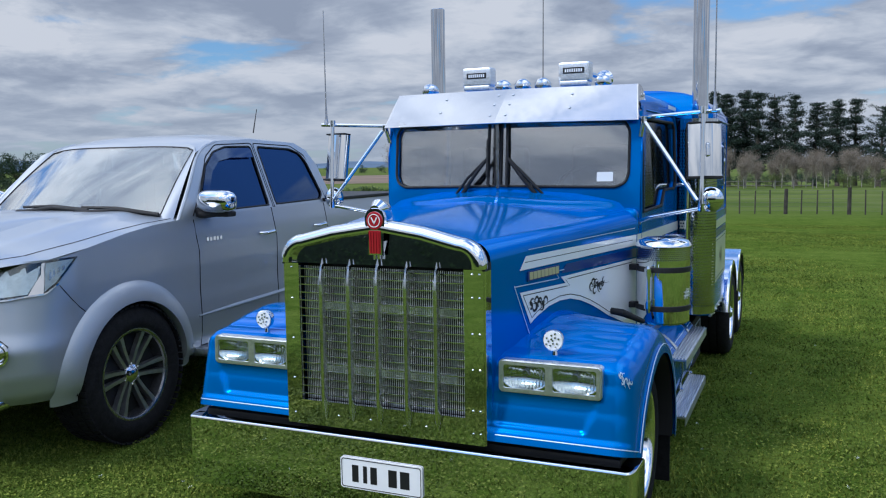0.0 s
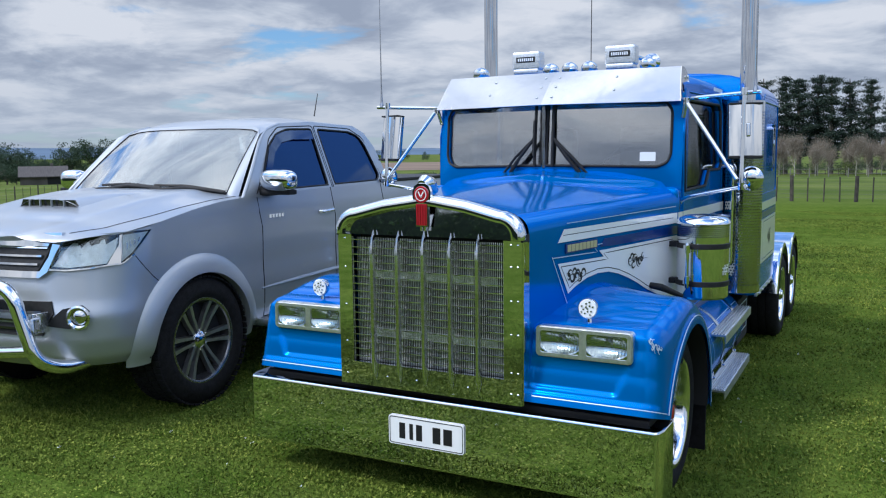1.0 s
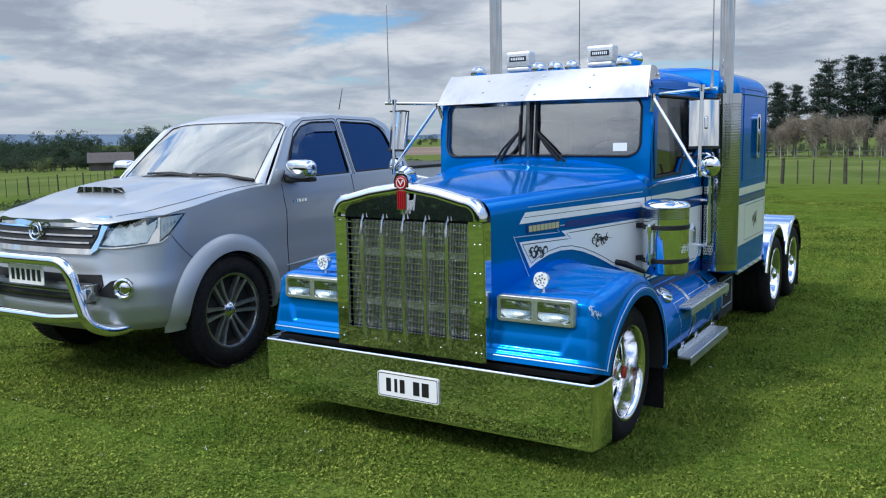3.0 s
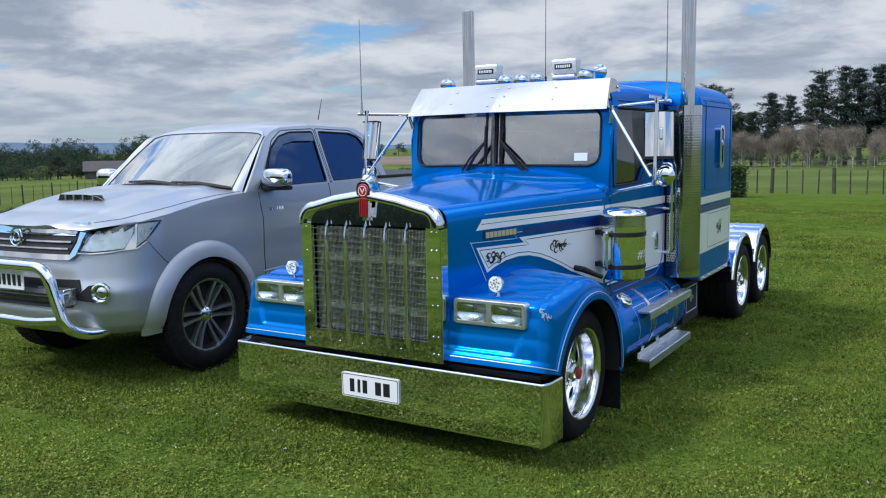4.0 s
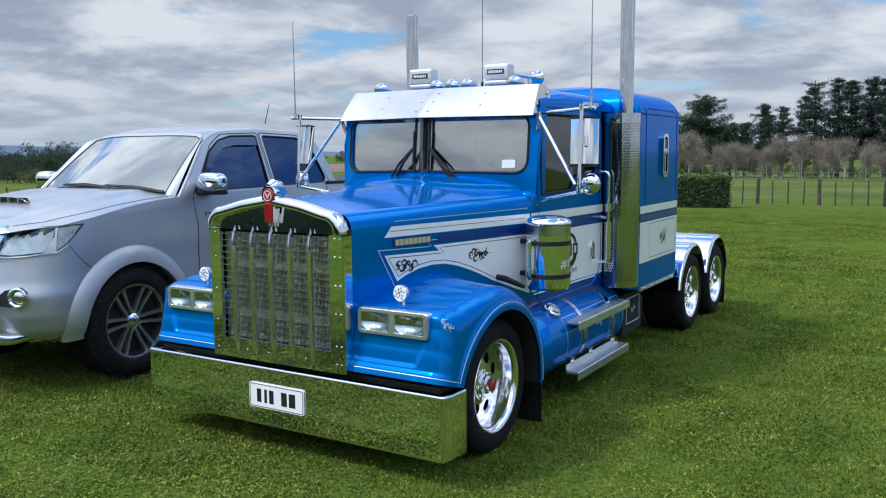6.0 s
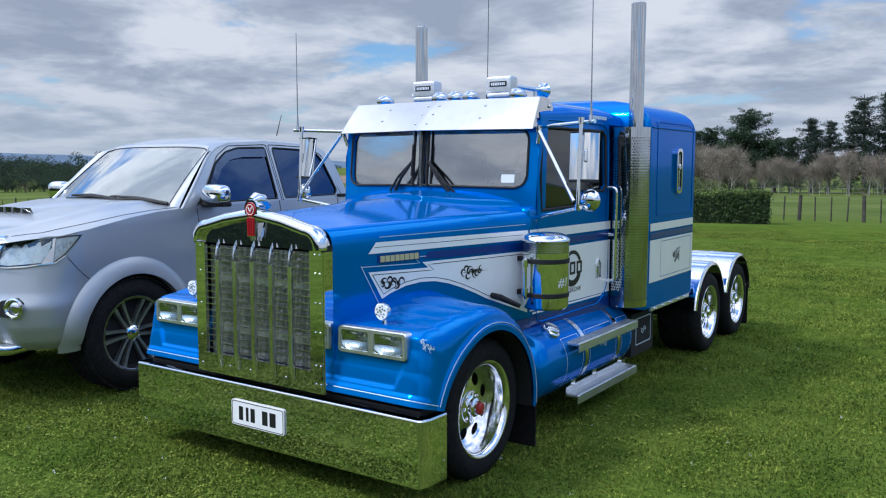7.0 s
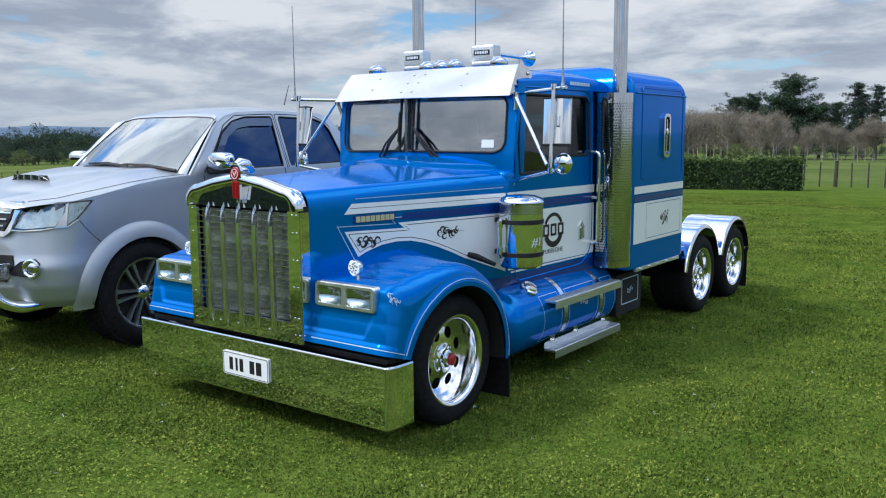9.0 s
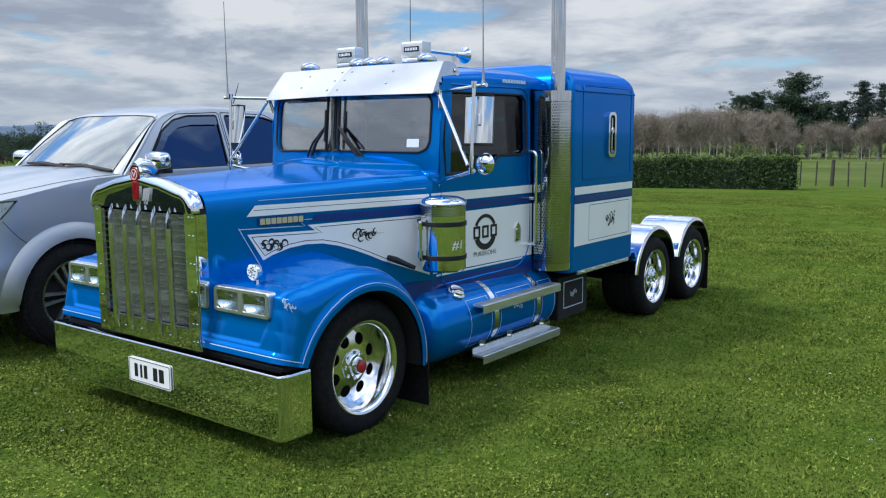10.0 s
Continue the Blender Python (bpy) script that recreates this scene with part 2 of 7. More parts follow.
def tube(bm, pts, r, seg=12, caps=True):
    """A round bar along a polyline; r is one radius or one for each point."""
    pts = [Vector(p) for p in pts]
    rs = [float(k) for k in r] if isinstance(r, (list, tuple)) else [float(r)] * len(pts)
    rings, xprev = [], None
    for i, p in enumerate(pts):
        d = (pts[min(i + 1, len(pts) - 1)] - pts[max(i - 1, 0)]).normalized()
        if xprev is None:
            x, y = basis(d)
        else:
            x = (xprev - d * xprev.dot(d)).normalized()
            y = d.cross(x)
        xprev = x
        rings.append([bm.verts.new(p + rs[i] * (math.cos(a) * x + math.sin(a) * y)) for a in (2 * math.pi * k / seg for k in range(seg))])
    for a, b in zip(rings, rings[1:]):
        for k in range(seg):
            bm.faces.new((a[k], a[(k + 1) % seg], b[(k + 1) % seg], b[k]))
    if caps:
        bm.faces.new(rings[0][::-1])
        bm.faces.new(rings[-1])
    return bm


def round_path(pts, r, n=6):
    """A polyline with its corners rounded."""
    pts = [Vector(p) for p in pts]
    out = [pts[0]]
    for a, b, c in zip(pts, pts[1:], pts[2:]):
        d1, d2 = (a - b), (c - b)
        k = min(r, d1.length * 0.45, d2.length * 0.45)
        p, q = b + d1.normalized() * k, b + d2.normalized() * k
        out += [(1 - t) ** 2 * p + 2 * t * (1 - t) * b + t * t * q for t in (i / n for i in range(n + 1))]
    return out + [pts[-1]]


def lathe(bm, profile, centre, axis, seg=40, closed=False):
    """Turns a profile of (radius, distance along the axis) round an axis."""
    x, y = basis(axis)
    ax, c = Vector(axis).normalized(), Vector(centre)
    rings = []
    for rad, h in profile:
        if rad < 1e-5:
            rings.append([bm.verts.new(c + ax * h)])
        else:
            rings.append([bm.verts.new(c + ax * h + rad * (math.cos(a) * x + math.sin(a) * y)) for a in (2 * math.pi * k / seg for k in range(seg))])
    pairs = list(zip(rings, rings[1:])) + ([(rings[-1], rings[0])] if closed else [])
    for a, b in pairs:
        for k in range(seg):
            if len(a) == 1 and len(b) == 1:
                continue
            if len(a) == 1:
                bm.faces.new((a[0], b[(k + 1) % seg], b[k]))
            elif len(b) == 1:
                bm.faces.new((a[k], a[(k + 1) % seg], b[0]))
            else:
                bm.faces.new((a[k], a[(k + 1) % seg], b[(k + 1) % seg], b[k]))
    return bm


def cyl(bm, p, q, r, seg=20, bevel=0.0):
    d = Vector(q) - Vector(p)
    h = d.length
    b = bevel
    return lathe(bm, [(0, 0), (r - b, 0), (r, b), (r, h - b), (r - b, h), (0, h)] if b else [(0, 0), (r, 0), (r, h), (0, h)], p, d, seg)


def surface(bm, fn, nu, nv, keep=None):
    """A sheet of (nu x nv) quads over the unit square."""
    vs = [[bm.verts.new(fn(i / nu, j / nv)) for j in range(nv + 1)] for i in range(nu + 1)]
    for i in range(nu):
        for j in range(nv):
            if keep is None or keep((i + 0.5) / nu, (j + 0.5) / nv):
                bm.faces.new((vs[i][j], vs[i + 1][j], vs[i + 1][j + 1], vs[i][j + 1]))
    loose = [v for v in bm.verts if not v.link_faces]
    bmesh.ops.delete(bm, geom=loose, context="VERTS")
    return bm


def thicken(bm, t):
    bmesh.ops.recalc_face_normals(bm, faces=bm.faces[:])
    bmesh.ops.solidify(bm, geom=bm.faces[:], thickness=t)
    return bm


def sheet_poly(bm, pts, to3d, thick, normal):
    """A flat plate: the outline pts (2D) placed by to3d, given thickness along normal."""
    n = Vector(normal) * thick
    a = [bm.verts.new(to3d(*p)) for p in pts]
    b = [bm.verts.new(v.co + n) for v in a]
    bm.faces.new(a)
    bm.faces.new(b[::-1])
    for i in range(len(a)):
        k = (i + 1) % len(a)
        bm.faces.new((a[i], b[i], b[k], a[k]))
    return bm


def ring_poly(bm, outer, inner, to3d, thick, normal):
    """A flat frame between two outlines with the same number of points."""
    n = Vector(normal) * thick
    o, i2 = [bm.verts.new(to3d(*p)) for p in outer], [bm.verts.new(to3d(*p)) for p in inner]
    o2, i3 = [bm.verts.new(v.co + n) for v in o], [bm.verts.new(v.co + n) for v in i2]
    m = len(o)
    for k in range(m):
        j = (k + 1) % m
        bm.faces.new((o[k], o[j], i2[j], i2[k]))
        bm.faces.new((o2[k], i3[k], i3[j], o2[j]))
        bm.faces.new((o[k], o2[k], o2[j], o[j]))
        bm.faces.new((i2[k], i2[j], i3[j], i3[k]))
    return bm


def rrect(cx, cy, w, h, r, n=5):
    """The outline of a rectangle with rounded corners."""
    pts = []
    for sx, sy, a0 in ((1, 1, 0), (-1, 1, 90), (-1, -1, 180), (1, -1, 270)):
        for k in range(n + 1):
            a = radians(a0 + 90 * k / n)
            pts.append((cx + sx * (w / 2 - r) + r * math.cos(a), cy + sy * (h / 2 - r) + r * math.sin(a)))
    return pts


def lerp(a, b, t):
    return a + (b - a) * t


def curve(table, x):
    """A smooth curve through (x, y) pairs."""
    xs = [p[0] for p in table]
    if x <= xs[0]:
        return table[0][1]
    for (x0, y0), (x1, y1) in zip(table, table[1:]):
        if x <= x1:
            t = (x - x0) / (x1 - x0)
            return y0 + (y1 - y0) * t
    return table[-1][1]


# ---- the setting ----
FALL = [(0, -0.015), (15, -0.015), (36, -0.72), (60, -1.1), (110, -1.9), (150, -2.7), (400, -3.2), (5000, -3.2)]


def fall(x, y):
    """The height of the ground: level lawn that falls away gently."""
    r = math.hypot(x + 1, y - 4)
    return curve(FALL, r) + (0.02 * noise.noise(Vector((x * 0.35, y * 0.35, 0))) if 7 < r < 60 else 0.0)


def plate(bm, outer, holes, to3d, thick):
    """A plate with holes: outlines in 2D, to3d(x, y, depth) places it."""
    b2 = bmesh.new()
    edges = []
    for loop in [outer, *holes]:
        vs = [b2.verts.new((x, y, 0)) for x, y in loop]
        edges += [b2.edges.new((a, b)) for a, b in zip(vs, vs[1:] + vs[:1])]
    bmesh.ops.triangle_fill(b2, use_beauty=True, use_dissolve=False, edges=edges)
    if thick:
        ext = bmesh.ops.extrude_face_region(b2, geom=b2.faces[:])
        for g in ext["geom"]:
            if isinstance(g, bmesh.types.BMVert):
                g.co.z = thick
    for v in b2.verts:
        v.co = to3d(*v.co)
    return join(bm, b2)


def grass_material():
    m = material("grass", (0.10, 0.17, 0.03), 0.95, spec=0.0)
    nt, b = m.node_tree, m.node_tree.nodes["Principled BSDF"]
    tc = nt.nodes.new("ShaderNodeTexCoord")

    def tex(s, d=4.0, r=0.6):
        n = nt.nodes.new("ShaderNodeTexNoise")
        n.inputs["Scale"].default_value, n.inputs["Detail"].default_value, n.inputs["Roughness"].default_value = s, d, r
        nt.links.new(tc.outputs["Object"], n.inputs["Vector"])
        return n.outputs[0]

    def ramp(src, *stops):
        n = nt.nodes.new("ShaderNodeValToRGB")
        e = n.color_ramp.elements
        while len(e) < len(stops):
            e.new(0.5)
        for el, (p, c) in zip(e, stops):
            el.position, el.color = p, (*c, 1)
        nt.links.new(src, n.inputs[0])
        return n.outputs[0]

    def mix(f, a, c, mode="MIX"):
        n = nt.nodes.new("ShaderNodeMixRGB")
        n.blend_type = mode
        for i, s in enumerate((f, a, c)):
            if isinstance(s, (int, float)):
                n.inputs[i].default_value = s
            else:
                nt.links.new(s, n.inputs[i])
        return n.outputs[0]

    broad = ramp(tex(0.5, 3), (0.35, (0.058, 0.099, 0.013)), (0.65, (0.104, 0.147, 0.026)))
    patch = ramp(tex(3.2, 5), (0.40, (0.050, 0.088, 0.012)), (0.60, (0.115, 0.156, 0.029)))
    fine = ramp(tex(45, 3), (0.30, (0.62, 0.62, 0.62)), (0.62, (1.28, 1.28, 1.22)))
    col = mix(1.0, mix(0.5, broad, patch), fine, "MULTIPLY")
    # drier, duller pasture beyond the fences
    far = nt.nodes.new("ShaderNodeVectorMath")
    far.operation = "LENGTH"
    nt.links.new(tc.outputs["Object"], far.inputs[0])
    reach = nt.nodes.new("ShaderNodeMapRange")
    reach.inputs["From Min"].default_value, reach.inputs["From Max"].default_value = 28.0, 48.0
    nt.links.new(far.outputs["Value"], reach.inputs[0])
    pasture = ramp(tex(0.11, 5), (0.35, (0.075, 0.108, 0.028)), (0.65, (0.130, 0.158, 0.048)))
    col = mix(reach.outputs[0], col, pasture)
    nt.links.new(col, b.inputs["Base Color"])
    bp = nt.nodes.new("ShaderNodeBump")
    bp.inputs["Strength"].default_value, bp.inputs["Distance"].default_value = 0.9, 0.02
    nt.links.new(tex(60, 3), bp.inputs["Height"])
    nt.links.new(bp.outputs[0], b.inputs["Normal"])
    return m


GRASS = grass_material()


def build_ground():
    bm = bmesh.new()
    radii = [0.0]
    r = 0.6
    while r < 4200:
        radii.append(r)
        r *= 1.14
    n, rings = 72, []
    for r in radii:
        if r == 0:
            rings.append([bm.verts.new((0, 3, fall(0, 3)))])
        else:
            rings.append([bm.verts.new((r * math.cos(a), 3 + r * math.sin(a), fall(r * math.cos(a), 3 + r * math.sin(a)))) for a in (2 * math.pi * k / n for k in range(n))])
    for a, b in zip(rings, rings[1:]):
        for k in range(n):
            if len(a) == 1:
                bm.faces.new((a[0], b[k], b[(k + 1) % n]))
            else:
                bm.faces.new((a[k], b[k], b[(k + 1) % n], a[(k + 1) % n]))
    tagged(part("ground", bm, GRASS, smooth=60), "mown green lawn running into open paddocks", "ground", kind="structure")


build_ground()


# ---- the show truck ----
truck = holder("truck", pose(-1.31, 3.175, 0), "bright blue and white bonneted truck tractor with chrome grille and stacks", "truck")


def hood_half(v):
    return 0.442 + 0.208 * v


def hood_edge(v):
    return 1.268 + 0.035 * v


def hood_mid(v):
    return 1.325 + 0.045 * v


def side3d(off=0.0, s=1):
    """Places (v, z) on the side of the bonnet, cab and sleeper, a little proud of it."""
    def f(v, z, d=0.0):
        if v < 1.44:
            u = hood_half(v)
        elif v < 2.62:
            u = cab_half(v)
        else:
            u = 0.995
        return Vector((s * (u + off + d), v, z))
    return f


def cab_half(v):
    return 0.742 + 0.052 * (v - 1.44)


# bonnet
def build_hood():
    bm = bmesh.new()
    n = 26

    def fn(a, b):
        v = lerp(0.05, 1.47, a)
        w, ze, zm, r = hood_half(v), hood_edge(v), hood_mid(v), 0.075
        k = (b - 0.5) * 2
        t, s = abs(k), 1 if k >= 0 else -1
        if t < 0.62:
            x = t / 0.62 * (w - r)
            z = zm - (zm - ze) * (x / (w - r)) ** 1.25
        elif t < 0.80:
            an = (t - 0.62) / 0.18 * math.pi / 2
            x, z = w - r + r * math.sin(an), ze - r + r * math.cos(an)
        else:
            x, z = w, lerp(ze - r, 0.62, (t - 0.80) / 0.20)
        # a raised lip where the bonnet meets the cab
        k = min(1.0, max(0.0, (v - 1.06 - 0.36 * (t / 0.62) ** 2) / 0.09)) if t < 0.62 else 0.0
        rise = 0.024 * k * k * (3 - 2 * k) + 0.03 * max(0.0, (v - 1.25) / 0.22) ** 2 * max(0.0, 1 - (t / 0.66) ** 4)
        return Vector((s * x, v, z + rise))

    surface(bm, fn, 60, 70)
    part("hood", bm, BLUE, truck, "glossy blue bonnet with a low central ridge")


build_hood()


def build_grille():
    bm = bmesh.new()
    # shell: outline with the peaked crown; opening for the mesh
    outer = [(-0.446, 0.485), (0.446, 0.485), (0.446, 1.18)]
    outer += [(0.446 - 0.085 + 0.085 * math.cos(a), 1.18 + 0.085 * math.sin(a)) for a in (math.pi / 2 * k / 8 for k in range(1, 9))]
    outer += [(0.2, 1.305), (0.06, 1.33), (-0.06, 1.33), (-0.2, 1.305)]
    outer += [(-0.446 + 0.085 + 0.085 * math.cos(a), 1.18 + 0.085 * math.sin(a)) for a in (math.pi / 2 * (1 + k / 8) for k in range(0, 9))]
    cut = 1.168
    low = [(-0.446, 0.485), (0.446, 0.485), (0.446, cut), (0.365, cut), (0.365, 0.59), (-0.375, 0.59), (-0.375, cut), (-0.446, cut)]
    plate(bm, low, [], lambda x, z, d: Vector((x, -0.012 + d, z)), 0.02)
    shell = part("grille_surround", bm, CHROME, truck, "mirror-polished grille surround", smooth=30)
    bm = bmesh.new()
    top = [(0.446, cut + 0.002)] + [p for p in outer if p[1] > cut + 0.004] + [(-0.446, cut + 0.002)]
    plate(bm, top, [], lambda x, z, d: Vector((x, -0.004 + d + 0.09 * (z - cut), z)), 0.02)
    part("grille_top_panel", bm, CHROME, shell, "polished panel leaning back over the grille", smooth=30)
    for s in (1, -1):
        bm = bmesh.new()
        box(bm, (s * 0.448, 0.02, 1.178), (0.012, 0.07, 0.03), 0.003)
        part("shell_joint", bm, BLACK, shell)
    # crown moulding over the top and down the shoulders
    bm = bmesh.new()
    top = [(0.438, 1.05), (0.438, 1.172)] + [(0.438 - 0.09 + 0.09 * math.cos(a), 1.182 + 0.09 * math.sin(a)) for a in (math.pi / 2 * k / 10 for k in range(0, 11))] + [(0.2, 1.309), (0.0, 1.340)]
    path = top[1:] + [(-x, z) for x, z in top[1:][::-1][1:]]
    prof = [(-0.034, -0.030), (-0.036, -0.012), (-0.030, 0.006), (-0.016, 0.016), (0.004, 0.018), (0.040, 0.012), (0.062, 0.002), (0.062, -0.02)]
    rows = []
    for i, (x, z) in enumerate(path):
        a, b = path[max(i - 1, 0)], path[min(i + 1, len(path) - 1)]
        t = Vector((b[0] - a[0], 0, b[1] - a[1])).normalized()
        nrm = Vector((t.z, 0, -t.x))
        if nrm.dot(Vector((x, 0, z - 0.9))) < 0:
            nrm = -nrm
        rows.append([bm.verts.new(Vector((x, d, z)) + nrm * h) for d, h in prof])
    for a, b in zip(rows, rows[1:]):
        for k in range(len(prof)):
            j = (k + 1) % len(prof)
            bm.faces.new((a[k], a[j], b[j], b[k]))
    bm.faces.new(rows[0])
    bm.faces.new(rows[-1][::-1])
    part("grille_crown", bm, CHROME, shell, "bright chrome crown moulding")
    # side cheeks of the shell
    for s in (1, -1):
        bm = bmesh.new()
        box(bm, (s * 0.447, 0.055, 0.835), (0.012, 0.12, 0.70), 0.003)
        part("side_cheek", bm, CHROME, shell)
    # radiator, cross bars and mesh
    bm = bmesh.new()
    box(bm, (0, 0.10, 0.86), (0.78, 0.03, 0.66), 0.0)
    part("radiator", bm, DARK, shell, "dark radiator core")
    for z in (0.72, 0.985):
        bm = bmesh.new()
        box(bm, (-0.0, 0.06, z), (0.62, 0.02, 0.045), 0.004)
        part("cross_brace", bm, STEEL, shell)
    for k in range(17):
        z = 0.598 + 0.5645 * k / 17 + 0.014
        bm = bmesh.new()
        box(bm, (-0.005, 0.010, z), (0.74, 0.006, 0.0042))
        part("horizontal_bar", bm, STEEL, shell)
    bm = bmesh.new()
    for k in range(84):
        x = -0.372 + 0.735 * (k + 0.5) / 84
        box(bm, (x, 0.024, 0.872), (0.0029, 0.003, 0.565))
    part("wire_mesh", bm, ALU, shell, "fine grey wire mesh")
    # five slim vertical blades running up to a point
    def blade(x, prof):
        bm = bmesh.new()
        for s in (1, -1):
            vs = []
            for w, z in prof:
                out = -0.022 - 0.024 * min(1.0, w / 0.0085)
                vs.append((bm.verts.new((x + s * w, -0.014, z)), bm.verts.new((x + s * w * 0.85, out + 0.004, z)), bm.verts.new((x, out, z))))
            for a, b in zip(vs, vs[1:]):
                for i in (0, 1):
                    bm.faces.new((a[i], a[i + 1], b[i + 1], b[i]))
        bmesh.ops.remove_doubles(bm, verts=bm.verts[:], dist=0.0005)
        return bm

    for x in (-0.256, -0.128, 0.0, 0.128, 0.256):
        zt = 1.192 if abs(x) > 0.01 else 1.198
        stem = part("vertical_blade", blade(x, [(0.0085, zt - 0.105), (0.0085, 0.575), (0.0, 0.52)]), STEEL, shell, "", smooth=60)
        part("blade_tip", blade(x, [(0.0, zt), (0.0026, zt - 0.018), (0.0056, zt - 0.042), (0.0078, zt - 0.072), (0.0085, zt - 0.106)]), STEEL, stem, "", smooth=50)
    # rivets
    for x, zs in ((-0.41, (0.53, 0.68, 0.85, 1.02, 1.15)), (0.40, (0.53, 0.62, 0.78, 0.92, 1.06, 1.15)), (0.43, (0.53, 0.62, 0.78, 0.92, 1.06, 1.15))):
        for z in zs:
            bm = bmesh.new()
            lathe(bm, [(0.0052, 0), (0.0048, 0.0024), (0.0026, 0.004), (0, 0.0044)], (x, -0.012, z), (0, -1, 0), 10)
            part("rivet", bm, STEEL, shell)
    for x in (-0.2, -0.05, 0.2):
        bm = bmesh.new()
        lathe(bm, [(0.0052, 0), (0.0048, 0.0024), (0.0026, 0.004), (0, 0.0044)], (x, -0.012, 0.535), (0, -1, 0), 10)
        part("rivet", bm, STEEL, shell)
    # emblem: a slim red shield with a round medallion, capped in chrome
    bm = bmesh.new()
    plate(bm, [(-0.029, 1.215), (0.029, 1.215), (0.031, 1.312), (0.043, 1.335), (0.044, 1.365), (0.034, 1.388), (0.016, 1.398), (-0.016, 1.398), (-0.034, 1.388), (-0.044, 1.365), (-0.043, 1.335), (-0.031, 1.312)], [], lambda x, z, d: Vector((x, -0.034 + d, z)), 0.016)
    emblem = part("emblem", bm, CHROME, truck, "red enamel and chrome bonnet emblem", smooth=20)
    bm = bmesh.new()
    cyl(bm, (0, -0.030, 1.351), (0, -0.039, 1.351), 0.036, 28, 0.002)
    part("medallion", bm, RED, emblem)
    bm = bmesh.new()
    lathe(bm, [(0.0235, 0), (0.0235, 0.002), (0.0265, 0.002), (0.0265, 0)], (0, -0.0390, 1.351), (0, -1, 0), 24, True)
    for a in (-0.5, 0.5):
        box(bm, (0.0055 * (1 if a > 0 else -1), -0.040, 1.351), (0.0045, 0.002, 0.030), 0, Matrix.Rotation(a, 3, "Y"))
    part("medallion_ring", bm, PAPER, emblem)
    bm = bmesh.new()
    plate(bm, [(-0.024, 1.221), (0.024, 1.221), (0.026, 1.312), (-0.026, 1.312)], [], lambda x, z, d: Vector((x, -0.037 + d, z)), 0.004)
    part("enamel_field", bm, RED, emblem)
    for k in range(4):
        bm = bmesh.new()
        box(bm, (-0.018 + 0.012 * k, -0.0385, 1.266), (0.0035, 0.004, 0.084), 0.001)
        part("rib", bm, RED, emblem)
    for x in (-0.009, 0.009):
        bm = bmesh.new()
        cyl(bm, (x, -0.022, 1.222), (x, -0.022, 1.196), 0.006, 10, 0.002)
        part("emblem_stud", bm, CHROME, emblem)
    bm = bmesh.new()
    tube(bm, [(0, -0.028, 1.390), (0, 0.0, 1.398), (0, 0.04, 1.392), (0, 0.085, 1.362)], [0.022, 0.036, 0.034, 0.018], 16)
    part("emblem_cap", bm, CHROME, emblem)


build_grille()


def build_bumper():
    bm = bmesh.new()
    plan = [(-1.02, 0.18), (-1.015, 0.06), (-1.0, 0.012), (-0.985, 0.0), (0.985, 0.0), (1.0, 0.012), (1.015, 0.06), (1.02, 0.18)]
    levels = [(0.03, 0.140), (0.004, 0.136), (0.0, 0.142), (0.0, 0.148), (0.0, 0.438), (0.0, 0.443), (0.004, 0.450), (0.02, 0.452), (0.06, 0.452)]
    rows = []
    for inset, z in levels:
        rows.append([bm.verts.new((x - math.copysign(inset if y > 0.005 else 0, x), y + (inset if abs(x) < 1.003 else 0), z)) for x, y in plan])
    for a, b in zip(rows, rows[1:]):
        for k in range(len(plan) - 1):
            bm.faces.new((a[k], a[k + 1], b[k + 1], b[k]))
    bumper = part("bumper", bm, CHROME, truck, "deep mirror-polished chrome bumper", smooth=40)
    bm = bmesh.new()
    pts = rrect(0, 0, 0.376, 0.132, 0.012)
    plate(bm, pts, [], lambda x, z, d: Vector((x - 0.012, -0.003 - d, z + 0.298)), 0.006)
    p = part("number_plate", bm, PLATE, bumper, "white number plate with black bars")
    bm = bmesh.new()
    plate(bm, rrect(0, 0, 0.366, 0.122, 0.010), [rrect(0, 0, 0.360, 0.116, 0.009)], lambda x, z, d: Vector((x - 0.012, -0.0088 - d, z + 0.298)), 0.0015)
    part("plate_border", bm, INK, p)
    for x, w in ((-0.118, 0.030), (-0.072, 0.018), (-0.032, 0.030), (0.055, 0.038), (0.110, 0.042)):
        bm = bmesh.new()
        box(bm, (x - 0.012, -0.0095, 0.298), (w, 0.0012, 0.072))
        part("plate_bar", bm, INK, p)
    bm = bmesh.new()
    box(bm, (0, 0.16, 0.42), (1.9, 0.18, 0.10), 0.01)
    box(bm, (0, 0.5, 0.42), (0.8, 0.7, 0.2), 0.01)
    part("front_apron", bm, DARK, truck, "dark panel behind the bumper")


build_bumper()

WC_V, WC_Z = 0.61, 0.33
RAD = [(-8, 0.475), (10, 0.482), (30, 0.495), (50, 0.515), (70, 0.535), (90, 0.545), (105, 0.556), (118, 0.588), (128, 0.632), (134, 0.68), (138, 0.70), (142, 0.672), (150, 0.632), (157, 0.612), (159.3, 0.606), (160.2, 0.613), (164, 0.612)]


def ease(t):
    t = min(1.0, max(0.0, t))
    return t * t * (3 - 2 * t)


